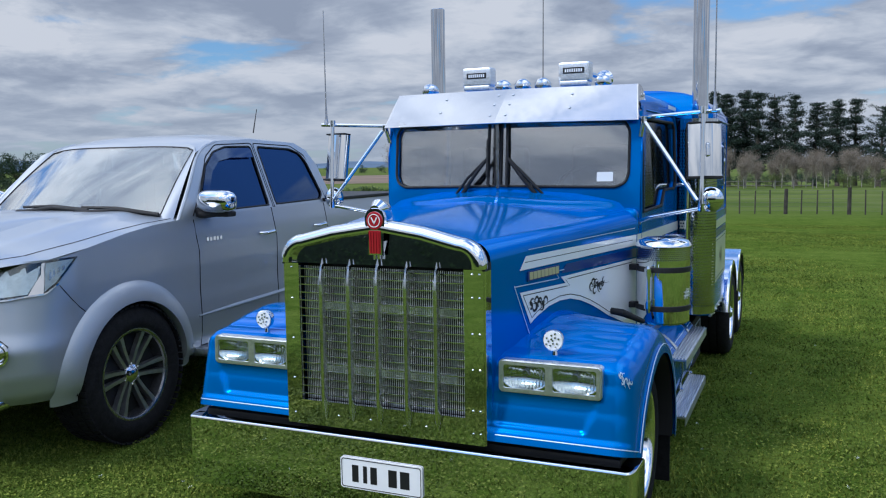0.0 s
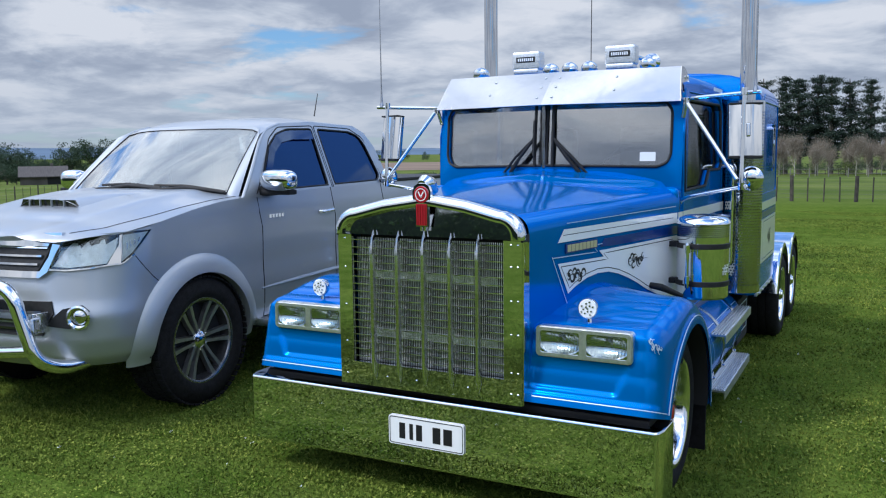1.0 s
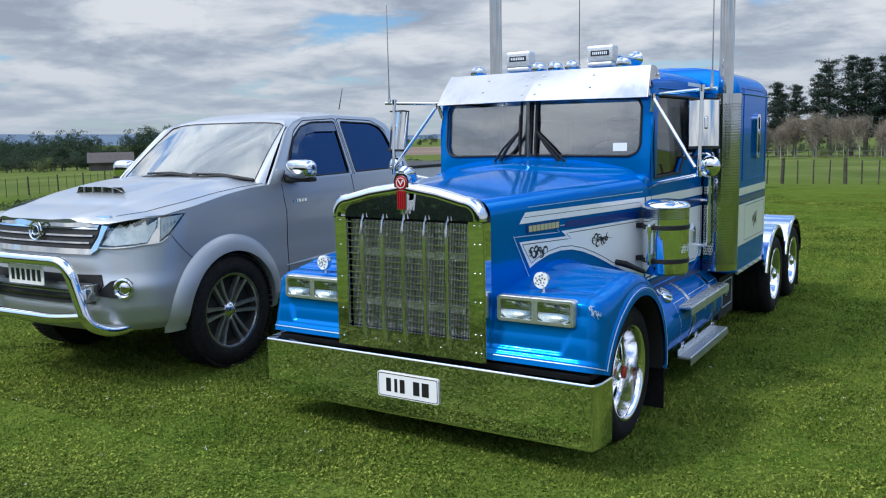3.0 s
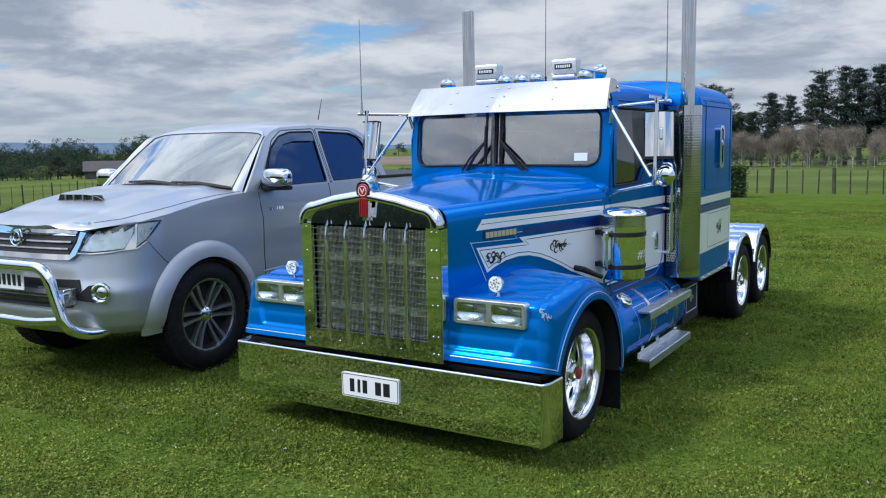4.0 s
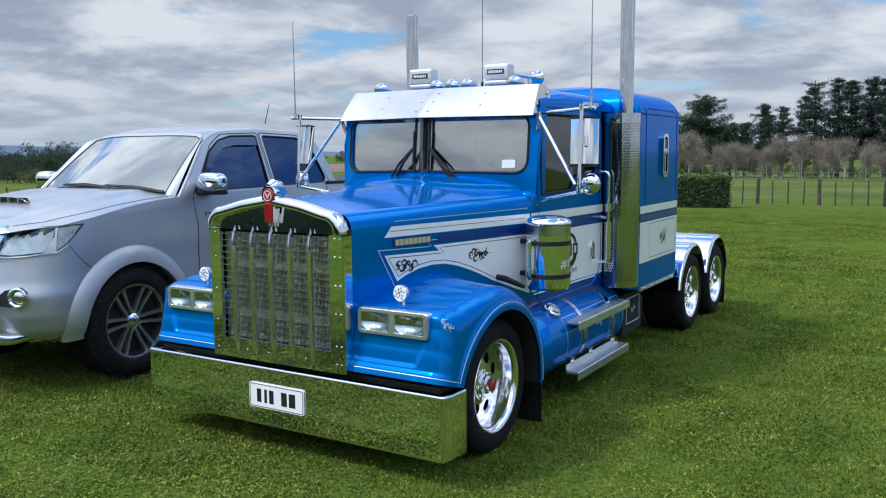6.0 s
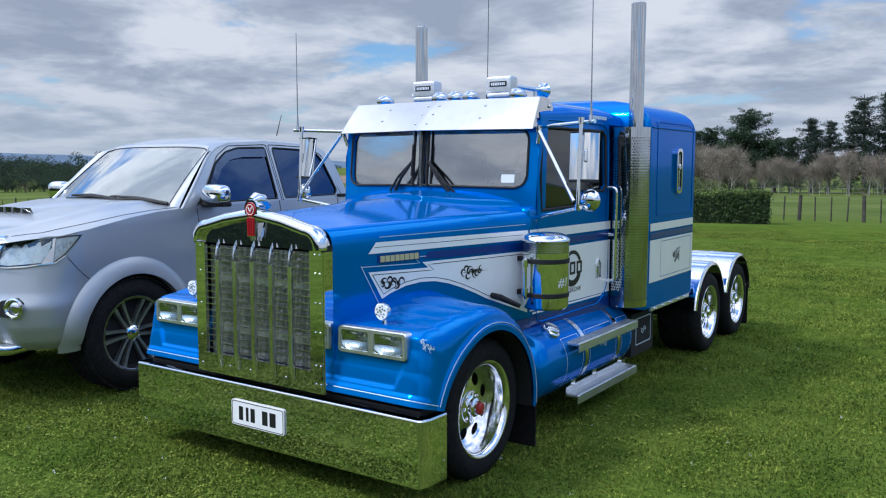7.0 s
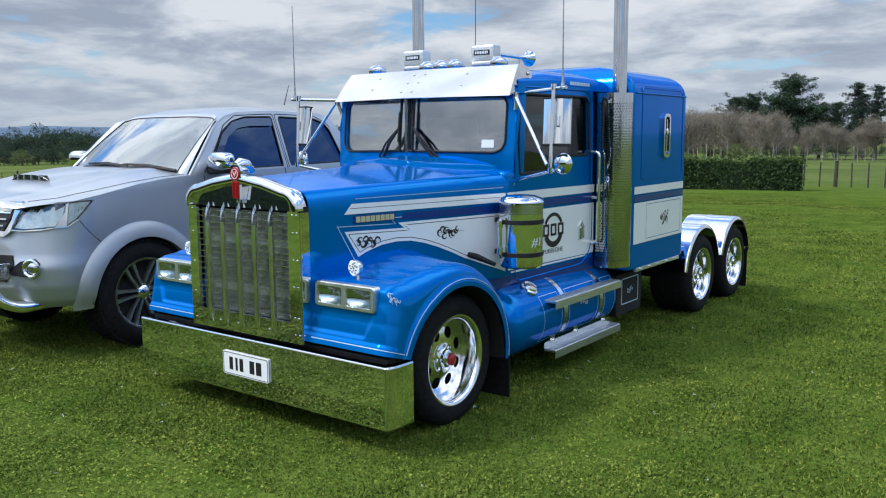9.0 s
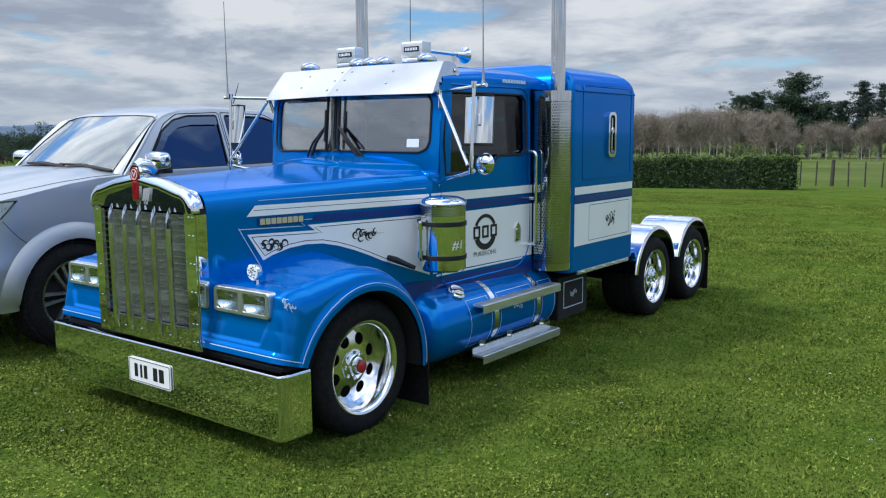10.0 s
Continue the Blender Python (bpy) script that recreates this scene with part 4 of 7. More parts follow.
# ---- visor, lamps and roof fittings ----
def build_visor():
    for s in (1, -1):
        bm = bmesh.new()

        def f(a, b, d=0.0):
            # a across from the centre, b from the lower lip to the top
            x = a * lerp(0.735, 0.705, b)
            y = lerp(lerp(1.34, 1.49, a), lerp(1.585, 1.64, a), b)
            z = lerp(1.785, 1.982, b) + 0.006 * math.sin(b * math.pi)
            return Vector((s * x, y + d * 0.5, z - d))

        surface(bm, lambda a, b: f(a, b), 14, 8)
        thicken(bm, 0.004)
        part("visor_half", bm, VISOR, truck, "polished stainless drop visor")
        bm = bmesh.new()
        rim = [(f(1, k / 6).y, f(1, k / 6).z) for k in range(7)]
        rim += [(1.70, 1.984), (1.745, 1.975), (1.775, 1.955), (1.79, 1.928), (1.788, 1.900), (1.765, 1.878), (1.72, 1.858), (1.64, 1.832), (1.55, 1.803)]
        plate(bm, rim, [], lambda y, z, d: Vector((s * (lerp(0.735, 0.705, (z - 1.785) / 0.197) + 0.001 + d), y, z)), 0.005)
        part("visor_end", bm, VISOR, truck)
        for a, b in ((0.06, 0.2), (0.06, 0.5), (0.06, 0.8), (0.52, 0.35), (0.52, 0.75)):
            bm = bmesh.new()
            lathe(bm, [(0.008, 0), (0.007, 0.004), (0, 0.006)], f(a, b), (0, -0.6, 0.8), 10)
            part("visor_rivet", bm, STEEL, truck)
        bm = bmesh.new()
        for y, z in ((1.74, 1.93), (1.76, 1.90)):
            lathe(bm, [(0.012, 0), (0.010, 0.006), (0, 0.008)], (s * 0.722, y, z), (s, 0, 0), 12)
        part("visor_bolts", bm, STEEL, truck)


build_visor()


def build_roof_fittings():
    # two covered spot lamps
    for x in (-0.285, 0.31):
        bm = bmesh.new()
        box(bm, (x, 1.87, 2.085), (0.185, 0.10, 0.115), 0.018)
        lamp = part("roof_lamp", bm, ALU, truck, "square chrome roof lamp with a dark label")
        bm = bmesh.new()
        box(bm, (x, 1.8185, 2.092), (0.125, 0.003, 0.034), 0.001)
        part("dark_label", bm, INK, lamp)
        bm = bmesh.new()
        for k in range(8):
            box(bm, (x - 0.046 + 0.0132 * k, 1.8165, 2.092), (0.008, 0.002, 0.018))
        part("label_bars", bm, PAPER, lamp)
        bm = bmesh.new()
        box(bm, (x, 1.868, 2.02), (0.165, 0.10, 0.03), 0.008)
        part("lamp_foot", bm, ALU, lamp)
    # five bullet marker lamps
    for x in (-0.55, -0.085, 0.035, 0.155, 0.50):
        bm = bmesh.new()
        c = Vector((x, 1.74, 2.008))
        b2 = bmesh.new()
        lathe(b2, [(0, -0.075), (0.022, -0.07), (0.038, -0.045), (0.044, -0.01), (0.040, 0.03), (0.024, 0.075), (0.0, 0.10)], c, (0, 1, 0), 20)
        join(bm, b2)
        tube(bm, [c + Vector((0, 0, -0.03)), c + Vector((0, 0, -0.075))], 0.026, 12)
        part("marker_lamp", bm, STEEL, truck, "bullet-shaped clear and chrome marker lamp")
    # trumpet air horn, its bell turned to the rear
    bm = bmesh.new()
    lathe(bm, [(0.0, 0.0), (0.020, 0.0), (0.020, 0.05), (0.012, 0.055), (0.013, 0.30), (0.020, 0.38), (0.036, 0.43), (0.054, 0.45), (0.056, 0.456), (0.050, 0.456), (0.030, 0.42), (0.0, 0.40)], (0.375, 1.87, 2.082), (0, 1, 0), 24)
    box(bm, (0.375, 1.90, 2.035), (0.03, 0.04, 0.10), 0.004)
    box(bm, (0.375, 2.20, 2.035), (0.02, 0.03, 0.10), 0.004)
    part("air_horn", bm, CHROME, truck, "chrome trumpet air horn on the roof")
    # whip aerials on the mirror arms, and a thin one on the roof
    for s, top in ((-1, 2.49), (1, 2.62)):
        bm = bmesh.new()
        tube(bm, [(s * 1.122, 1.465, 1.815), (s * 1.122, 1.465, 1.835), (s * 1.122, 1.465, 1.85), (s * 1.122, 1.465, 1.92)], [0.015, 0.012, 0.008, 0.005], 12)
        tube(bm, [(s * 1.122, 1.465, 1.90), (s * 1.122, 1.462, top)], [0.0042, 0.0026], 8)
        part("aerial", bm, GUNMETAL, truck, "thin grey whip aerial")
    bm = bmesh.new()
    tube(bm, [(0.03, 2.15, 2.0), (0.03, 2.15, 2.06)], [0.012, 0.008], 10)
    tube(bm, [(0.03, 2.15, 2.06), (0.03, 2.16, 2.9)], [0.003, 0.002], 6)
    part("aerial", bm, BLACK, truck)


build_roof_fittings()


def build_mirror(s):
    bm = bmesh.new()
    tube(bm, [(s * 0.72, 1.62, 1.80), (s * 1.15, 1.455, 1.815)], 0.011, 12)
    tube(bm, [(s * 0.74, 1.56, 1.70), (s * 0.76, 1.54, 1.79)], 0.012, 10)
    tube(bm, [(s * 1.07, 1.45, 1.83), (s * 1.07, 1.42, 1.33)], 0.011, 12)
    tube(bm, round_path([(s * 0.77, 1.52, 1.77), (s * 1.05, 1.41, 1.37)], 0.02), 0.011, 12)
    tube(bm, round_path([(s * 1.09, 1.42, 1.335), (s * 0.80, 1.52, 1.275), (s * 0.735, 1.545, 1.25), (s * 0.735, 1.545, 1.12)], 0.03), 0.011, 12)
    for p in ((s * 1.07, 1.45, 1.82), (s * 1.07, 1.42, 1.335), (s * 0.76, 1.53, 1.785)):
        tube(bm, [Vector(p) - Vector((0, 0, 0.018)), Vector(p) + Vector((0, 0, 0.018))], 0.017, 12)
    arm = part("mirror", bm, CHROME, truck, "chrome west coast mirror on tubular arms")
    # tall head, turned a little outwards
    rot = Matrix.Rotation(radians(20 * s), 3, "Z") @ Matrix.Rotation(radians(-7), 3, "X")
    c = Vector((s * 1.072, 1.495, 1.62))
    bm = bmesh.new()
    fold = [(-0.083, 0.024), (-0.083, -0.006), (-0.078, -0.012), (-0.012, -0.026), (0.030, -0.028), (0.036, -0.026), (0.078, -0.014), (0.083, -0.008), (0.083, 0.024)]
    plate(bm, fold, [], lambda x, y, d: c + rot @ Vector((s * x, y, d - 0.132)), 0.264)
    part("mirror_head", bm, CHROME, arm, "tall folded stainless mirror head", smooth=15)
    bm = bmesh.new()
    box(bm, c + rot @ Vector((0, 0.029, 0)), (0.148, 0.004, 0.245), 0.001, rot)
    part("mirror_glass", bm, CHROME, arm)
    bm = bmesh.new()
    box(bm, c + rot @ Vector((0, -0.002, -0.139)), (0.168, 0.056, 0.012), 0.003, rot)
    part("mirror_edge", bm, BLACK, arm)
    bm = bmesh.new()
    box(bm, c + rot @ Vector((0, -0.002, 0.137)), (0.168, 0.056, 0.009), 0.003, rot)
    part("mirror_edge", bm, BLACK, arm)
    bm = bmesh.new()
    box(bm, c + rot @ Vector((0.010 * s, -0.031, 0.0)), (0.022, 0.012, 0.072), 0.009, rot, 3)
    part("mirror_trim", bm, STEEL, arm)
    bm = bmesh.new()
    lathe(bm, [(0, -0.03), (0.03, -0.027), (0.05, -0.018), (0.062, 0.0), (0.064, 0.008), (0.058, 0.012), (0.0, 0.016)], (s * 1.105, 1.50, 1.372), (0, 1, 0), 30)
    part("convex_mirror", bm, CHROME, arm, "round convex mirror")


for s in (1, -1):
    build_mirror(s)


def perforated(bm, c, r, z0, z1, rows, cols, hole, seg_per=1):
    """A drum wall with rows of round holes: each cell is a ring of eight quads about its hole."""
    dz, da = (z1 - z0) / rows, 2 * math.pi / cols
    for i in range(rows):
        zc = z0 + dz * (i + 0.5)
        for j in range(cols):
            ac = da * (j + 0.5 * (i % 2))
            sq = [(1, 0), (1, 1), (0, 1), (-1, 1), (-1, 0), (-1, -1), (0, -1), (1, -1)]
            out, inn = [], []
            for (x, y), k in zip(sq, range(8)):
                a, z = ac + x * da / 2, zc + y * dz / 2
                out.append(bm.verts.new((c[0] + r * math.cos(a), c[1] + r * math.sin(a), z)))
                th = k * math.pi / 4
                a, z = ac + hole / r * math.cos(th), zc + hole * math.sin(th)
                inn.append(bm.verts.new((c[0] + r * math.cos(a), c[1] + r * math.sin(a), z)))
            for k in range(8):
                n = (k + 1) % 8
                bm.faces.new((out[k], out[n], inn[n], inn[k]))
    return bm


def build_stack(s):
    c = (s * 0.912, 2.68)
    bm = bmesh.new()
    lathe(bm, [(0.046, 0), (0.050, 0.0), (0.050, 2.06), (0.044, 2.065), (0.044, 0.2)], (*c, 0.61), (0, 0, 1), 32)
    stack = part("exhaust_pipe", bm, STACK, truck, "tall straight chrome exhaust stack")
    bm = bmesh.new()
    lathe(bm, [(0.088, 0.0), (0.088, 1.22)], (*c, 0.60), (0, 0, 1), 28)
    part("muffler", bm, STEEL, stack)
    bm = bmesh.new()
    r = 0.135
    sc = (s * 0.892, 2.64)
    # plain bands top and bottom, holes between
    for z0, z1 in ((0.595, 0.64), (1.765, 1.83)):
        lathe(bm, [(r - 0.004, z0), (r, z0), (r, z1), (r - 0.004, z1)], (*sc, 0), (0, 0, 1), 44)
    perforated(bm, sc, r, 0.64, 1.765, 60, 48, 0.0056)
    lathe(bm, [(0.0, 1.829), (r - 0.004, 1.829)], (*sc, 0), (0, 0, 1), 44)
    part("heat_shield", bm, STACK, stack, "perforated chrome heat shield", smooth=50)


for s in (1, -1):
    build_stack(s)


def lettering(words, size):
    """Flat letters as a bmesh, their foot on y = 0."""
    txt = bpy.data.curves.new("lettering", "FONT")
    txt.body, txt.size, txt.extrude = words, size, 0.0
    tmp = new("lettering_tmp", txt)
    me = bpy.data.meshes.new_from_object(tmp.evaluated_get(bpy.context.evaluated_depsgraph_get()))
    bpy.data.objects.remove(tmp)
    bm = bmesh.new()
    bm.from_mesh(me)
    bpy.data.meshes.remove(me)
    return bm


def build_air_cleaner(s):
    c = Vector((s * 0.893, 1.385, 0))
    bm = bmesh.new()
    R = 0.132
    lathe(bm, [(0, 0.750), (R - 0.012, 0.752), (R, 0.764), (R, 1.075)], c, (0, 0, 1), 44)
    lathe(bm, [(R, 1.135), (R + 0.006, 1.142), (R + 0.006, 1.152), (R - 0.01, 1.172), (R - 0.05, 1.186), (0, 1.192)], c, (0, 0, 1), 44)
    can = part("air_cleaner", bm, CHROME, truck, "round chrome air cleaner canister with a white number")
    bm = bmesh.new()
    perforated(bm, c, R, 1.075, 1.135, 6, 76, 0.0032)
    part("intake_screen", bm, STEEL, can, "perforated intake band")
    bm = bmesh.new()
    lathe(bm, [(R - 0.008, 1.07), (R - 0.008, 1.14)], c, (0, 0, 1), 30)
    part("screen_lining", bm, DARK, can)
    for z in (0.835, 1.03):
        bm = bmesh.new()
        lathe(bm, [(R + 0.001, z - 0.014), (R + 0.005, z - 0.012), (R + 0.005, z + 0.012), (R + 0.001, z + 0.014)], c, (0, 0, 1), 40)
        box(bm, (s * 0.745, 1.37, z), (0.14, 0.045, 0.03), 0.005)
        part("black_strap", bm, BLACK, can, "black mounting strap")
    bm = bmesh.new()
    tube(bm, round_path([c + Vector((s * -0.05, -0.150, 1.05)), c + Vector((s * -0.05, -0.155, 1.03)), c + Vector((s * -0.05, -0.155, 0.85)), c + Vector((s * -0.05, -0.14, 0.82))], 0.02), 0.012, 10)
    for z in (0.86, 1.02):
        tube(bm, [c + Vector((s * -0.05, -0.155, z - 0.02)), c + Vector((s * -0.05, -0.155, z + 0.02))], 0.018, 10)
    part("clamp_bolt", bm, CHROME, can)
    bm = bmesh.new()
    tube(bm, [(s * 0.60, 1.15, 0.845), (s * 0.74, 1.13, 0.83), (s * 0.83, 1.2, 0.78)], [0.013, 0.019, 0.012], 12)
    part("rubber_catch", bm, BLACK, truck, "black rubber bonnet catch")
    # the number, bent round the drum
    if s > 0:
        bm = lettering("#1", 0.075)
        for v in bm.verts:
            a = -0.55 + (v.co.x + 0.16 * v.co.y) / R
            v.co = c + Vector(((R + 0.0025) * math.cos(a), (R + 0.0025) * math.sin(a), 0.888 + v.co.y))
        part("painted_number", bm, PAPER, can, "white number 1 painted on the canister", smooth=0)


for s in (1, -1):
    build_air_cleaner(s)


def build_tank(s):
    c = Vector((s * 0.70, 0, 0.375))
    bm = bmesh.new()
    R = 0.228
    lathe(bm, [(0, 1.265), (0.08, 1.267), (0.14, 1.278), (0.18, 1.296), (0.206, 1.325), (0.221, 1.365), (R, 1.42), (R, 2.66), (R - 0.02, 2.69), (0.18, 2.70), (0, 2.70)], c, (0, 1, 0), 56)
    tank = part("fuel_tank", bm, BLUE, truck, "round blue fuel tank with polished straps")
    for v in (1.90, 2.42):
        bm = bmesh.new()
        pts = [c + Vector((s * (R + 0.004) * math.cos(a), v, (R + 0.004) * math.sin(a))) for a in (radians(d) for d in range(-75, 136, 6))]
        rows = [[bm.verts.new(p + Vector((0, d, 0))) for d in (-0.024, 0.024)] for p in pts]
        for a, b in zip(rows, rows[1:]):
            bm.faces.new((a[0], a[1], b[1], b[0]))
        thicken(bm, 0.004)
        part("tank_strap", bm, STEEL, tank, "polished steel strap")
    bm = bmesh.new()
    a = radians(58)
    n = Vector((s * math.cos(a), 0, math.sin(a)))
    lathe(bm, [(0.06, -0.01), (0.06, 0.012), (0.055, 0.018), (0.05, 0.02), (0.045, 0.032), (0.02, 0.035), (0, 0.036)], c + Vector((0, 1.60, 0)) + n * R, n, 28)
    part("fuel_cap", bm, CHROME, tank, "chrome fuel cap")
    # two ribbed aluminium steps on brackets
    for z, x, label in ((0.485, 0.915, "upper"), (0.165, 0.915, "lower")):
        bm = bmesh.new()
        deep = 0.11 if z > 0.3 else 0.085
        x = 0.9775 - deep / 2
        box(bm, (s * x, 2.155, z), (deep, 0.96, 0.012), 0.002)
        box(bm, (s * 0.977, 2.155, z - 0.018), (0.006, 0.96, 0.05), 0.002)
        step = part("step", bm, ALU, truck, "ribbed aluminium cab step")
        for k in range(6):
            bm = bmesh.new()
            box(bm, (s * (x + deep * (k - 2.5) / 6.4), 2.155, z + 0.009), (0.008, 0.958, 0.008), 0.001)
            part("tread_rib", bm, ALU, step)
        bm = bmesh.new()
        for v in (1.78, 2.10, 2.52):
            if z < 0.3:
                box(bm, (s * (x - 0.045), v, z + 0.035), (0.01, 0.06, 0.09), 0.002)
                cyl(bm, (s * (x - 0.042), v, z + 0.045), (s * (x - 0.026), v, z + 0.045), 0.012, 12, 0.003)
            else:
                box(bm, (s * (x - 0.04), v, z - 0.03), (0.03, 0.04, 0.06), 0.004)
        if z < 0.3:
            box(bm, (s * (x - 0.042), 2.155, z + 0.025), (0.006, 0.96, 0.05), 0.001)
        part("step_bracket", bm, STEEL, step)


for s in (1, -1):
    build_tank(s)


def build_rear():
    # chassis rails, cross deck, axles
    bm = bmesh.new()
    for x in (-0.33, 0.33):
        box(bm, (x, 3.2, 0.50), (0.07, 5.2, 0.14), 0.006)
    for v in (4.22, 5.09):
        cyl(bm, (-0.75, v, 0.325), (0.75, v, 0.325), 0.07, 16)
    box(bm, (0, 2.9, 0.40), (1.2, 0.5, 0.30), 0.02)
    for s in (1, -1):
        box(bm, (s * 0.70, 3.0, 0.34), (0.36, 0.45, 0.32), 0.02)
    part("chassis", bm, DARK, truck, "dark chassis rails and axles")
    for s in (1, -1):
        bm = bmesh.new()
        plate(bm, rrect(3.0, 0.36, 0.30, 0.20, 0.01), [rrect(3.0, 0.36, 0.285, 0.185, 0.008)], lambda v, z, d: Vector((s * (0.881 + d), v, z)), 0.003)
        part("box_pinstripe", bm, PINSTRIPE, truck)
    bm = bmesh.new()
    box(bm, (0, 4.6, 0.60), (0.95, 1.75, 0.02), 0.004)
    part("deck_plate", bm, ALU, truck, "flat aluminium deck behind the sleeper")
    bm = bmesh.new()
    for s in (1, -1):
        box(bm, (s * 0.66, 3.86, 0.585), (0.62, 0.30, 0.035), 0.006)
    part("blue_deck_edge", bm, BLUE, truck)
    # one polished mudguard over each rear wheel
    for s in (1, -1):
        for v, a0, a1 in ((4.22, 14, 172), (5.09, 12, 166)):
            bm = bmesh.new()
            R = 0.425
            angs = [radians(lerp(a0, a1, k / 26)) for k in range(27)]
            prof = [(0.57, R - 0.004), (0.60, R), (0.74, R), (0.76, R + 0.006), (0.78, R), (1.0, R), (1.016, R - 0.006), (1.022, R - 0.03)]
            rows = [[bm.verts.new((s * x, v + 0.01 + r * math.cos(a), 0.335 + r * math.sin(a))) for x, r in prof] for a in angs]
            for a, b in zip(rows, rows[1:]):
                for k in range(len(prof) - 1):
                    bm.faces.new((a[k], a[k + 1], b[k + 1], b[k]))
            thicken(bm, 0.003)
            part("rear_fender", bm, ALLOY, truck, "polished aluminium half-round rear mudguard", smooth=40)
        bm = bmesh.new()
        box(bm, (s * 0.82, 5.52, 0.21), (0.36, 0.01, 0.38), 0.003)
        part("mud_flap", bm, RUBBER, truck, "black rubber mud flap")
        bm = bmesh.new()
        box(bm, (s * 1.0, 5.505, 0.40), (0.03, 0.03, 0.05), 0.006)
        part("side_lamp", bm, BLACK, truck)


build_rear()


# ---- livery on the sides ----
def decal(name, pts, s, mat, off=0.003, holes=(), label=""):
    bm = bmesh.new()
    f = side3d(off, s)
    vs, dense = [], []
    for (a, b) in zip(pts, pts[1:] + pts[:1]):
        n = max(1, int(math.hypot(a[0] - b[0], a[1] - b[1]) / 0.12))
        dense += [(lerp(a[0], b[0], k / n), lerp(a[1], b[1], k / n)) for k in range(n)]
    plate(bm, dense, list(holes), lambda v, z, d: f(v, z, d), 0.0012)
    return part(name, bm, mat, truck, label, smooth=0)


def line(bm, pts, s, w, off=0.0045):
    """A painted line: a thin flat ribbon over the side."""
    f = side3d(off, s)
    n = len(pts)
    rows = []
    for i, (x, y) in enumerate(pts):
        a, b = pts[max(i - 1, 0)], pts[min(i + 1, n - 1)]
        t = Vector((b[0] - a[0], b[1] - a[1]))
        t = t.normalized() if t.length > 1e-6 else Vector((1, 0))
        ww = w if isinstance(w, float) else w[i]
        rows.append((bm.verts.new(f(x - t.y * ww / 2, y + t.x * ww / 2)), bm.verts.new(f(x + t.y * ww / 2, y - t.x * ww / 2))))
    for a, b in zip(rows, rows[1:]):
        bm.faces.new((a[0], a[1], b[1], b[0]))
    return bm


def dense(pts, step=0.04):
    out = []
    for a, b in zip(pts, pts[1:]):
        n = max(1, int(math.hypot(a[0] - b[0], a[1] - b[1]) / step))
        out += [(lerp(a[0], b[0], k / n), lerp(a[1], b[1], k / n)) for k in range(n)]
    return out + [pts[-1]]


def arc_bottom(n=14):
    """The lower edge of the white flash, over the mudguard, from the front tip to the cab."""
    return [(0.345, 0.905), (0.40, 0.928), (0.50, 0.955), (0.60, 0.965), (0.70, 0.960), (0.80, 0.938), (0.90, 0.905), (1.0, 0.865), (1.10, 0.82), (1.20, 0.785)]


def scroll(s, v, z, size, mat, off=0.0055, seed=1, tail=1.0):
    """A small symmetrical scrollwork ornament of tapering curls."""
    rnd = random.Random(seed)
    bm = bmesh.new()
    for k in range(10):
        cx, cz = v + size * (k - 4.5) * 0.16, z + size * rnd.uniform(-0.2, 0.2)
        turn = 1 if k % 2 else -1
        r0 = size * rnd.uniform(0.17, 0.32)
        a0 = rnd.uniform(0, 6.28)
        pts = [(cx + r0 * (1 - 0.75 * t) * math.cos(a0 + turn * 5.2 * t), cz + r0 * (1 - 0.75 * t) * math.sin(a0 + turn * 5.2 * t)) for t in (i / 16 for i in range(17))]
        line(bm, pts, s, [size * 0.11 * (0.15 + math.sin(math.pi * min(1, t * 1.15)) if t < 0.87 else 0.3) for t in (i / 16 for i in range(17))], off)
    line(bm, [(v - size * 0.9, z), (v, z + size * 0.02), (v + size * 1.35 * tail, z)], s, [size * 0.01, size * 0.06, size * 0.008], off)
    part("scrollwork", bm, mat, truck, "hand-painted scroll ornament", smooth=0)


def curls(place, size, mat, name, parent, seed):
    """Small curled ornament laid on any surface: place(x, y) gives a point."""
    rnd = random.Random(seed)
    bm = bmesh.new()
    for side in (1, -1):
        for k in range(4):
            cx, cy = side * size * (0.22 + 0.24 * k), size * rnd.uniform(-0.25, 0.25)
            r0, a0, turn = size * (0.42 - 0.07 * k), rnd.uniform(0, 6.28), side * (1 if k % 2 else -1)
            rows = []
            for i in range(15):
                t = i / 14
                a, r = a0 + turn * 5.0 * t, r0 * (1 - 0.7 * t)
                w = size * 0.05 * (0.3 + math.sin(math.pi * t))
                rows.append([bm.verts.new(place(cx + (r + e * w) * math.cos(a), cy + (r + e * w) * math.sin(a))) for e in (-1, 1)])
            for a, b in zip(rows, rows[1:]):
                bm.faces.new((a[0], a[1], b[1], b[0]))
    part(name, bm, mat, parent, "hand-painted scroll ornament", smooth=0)


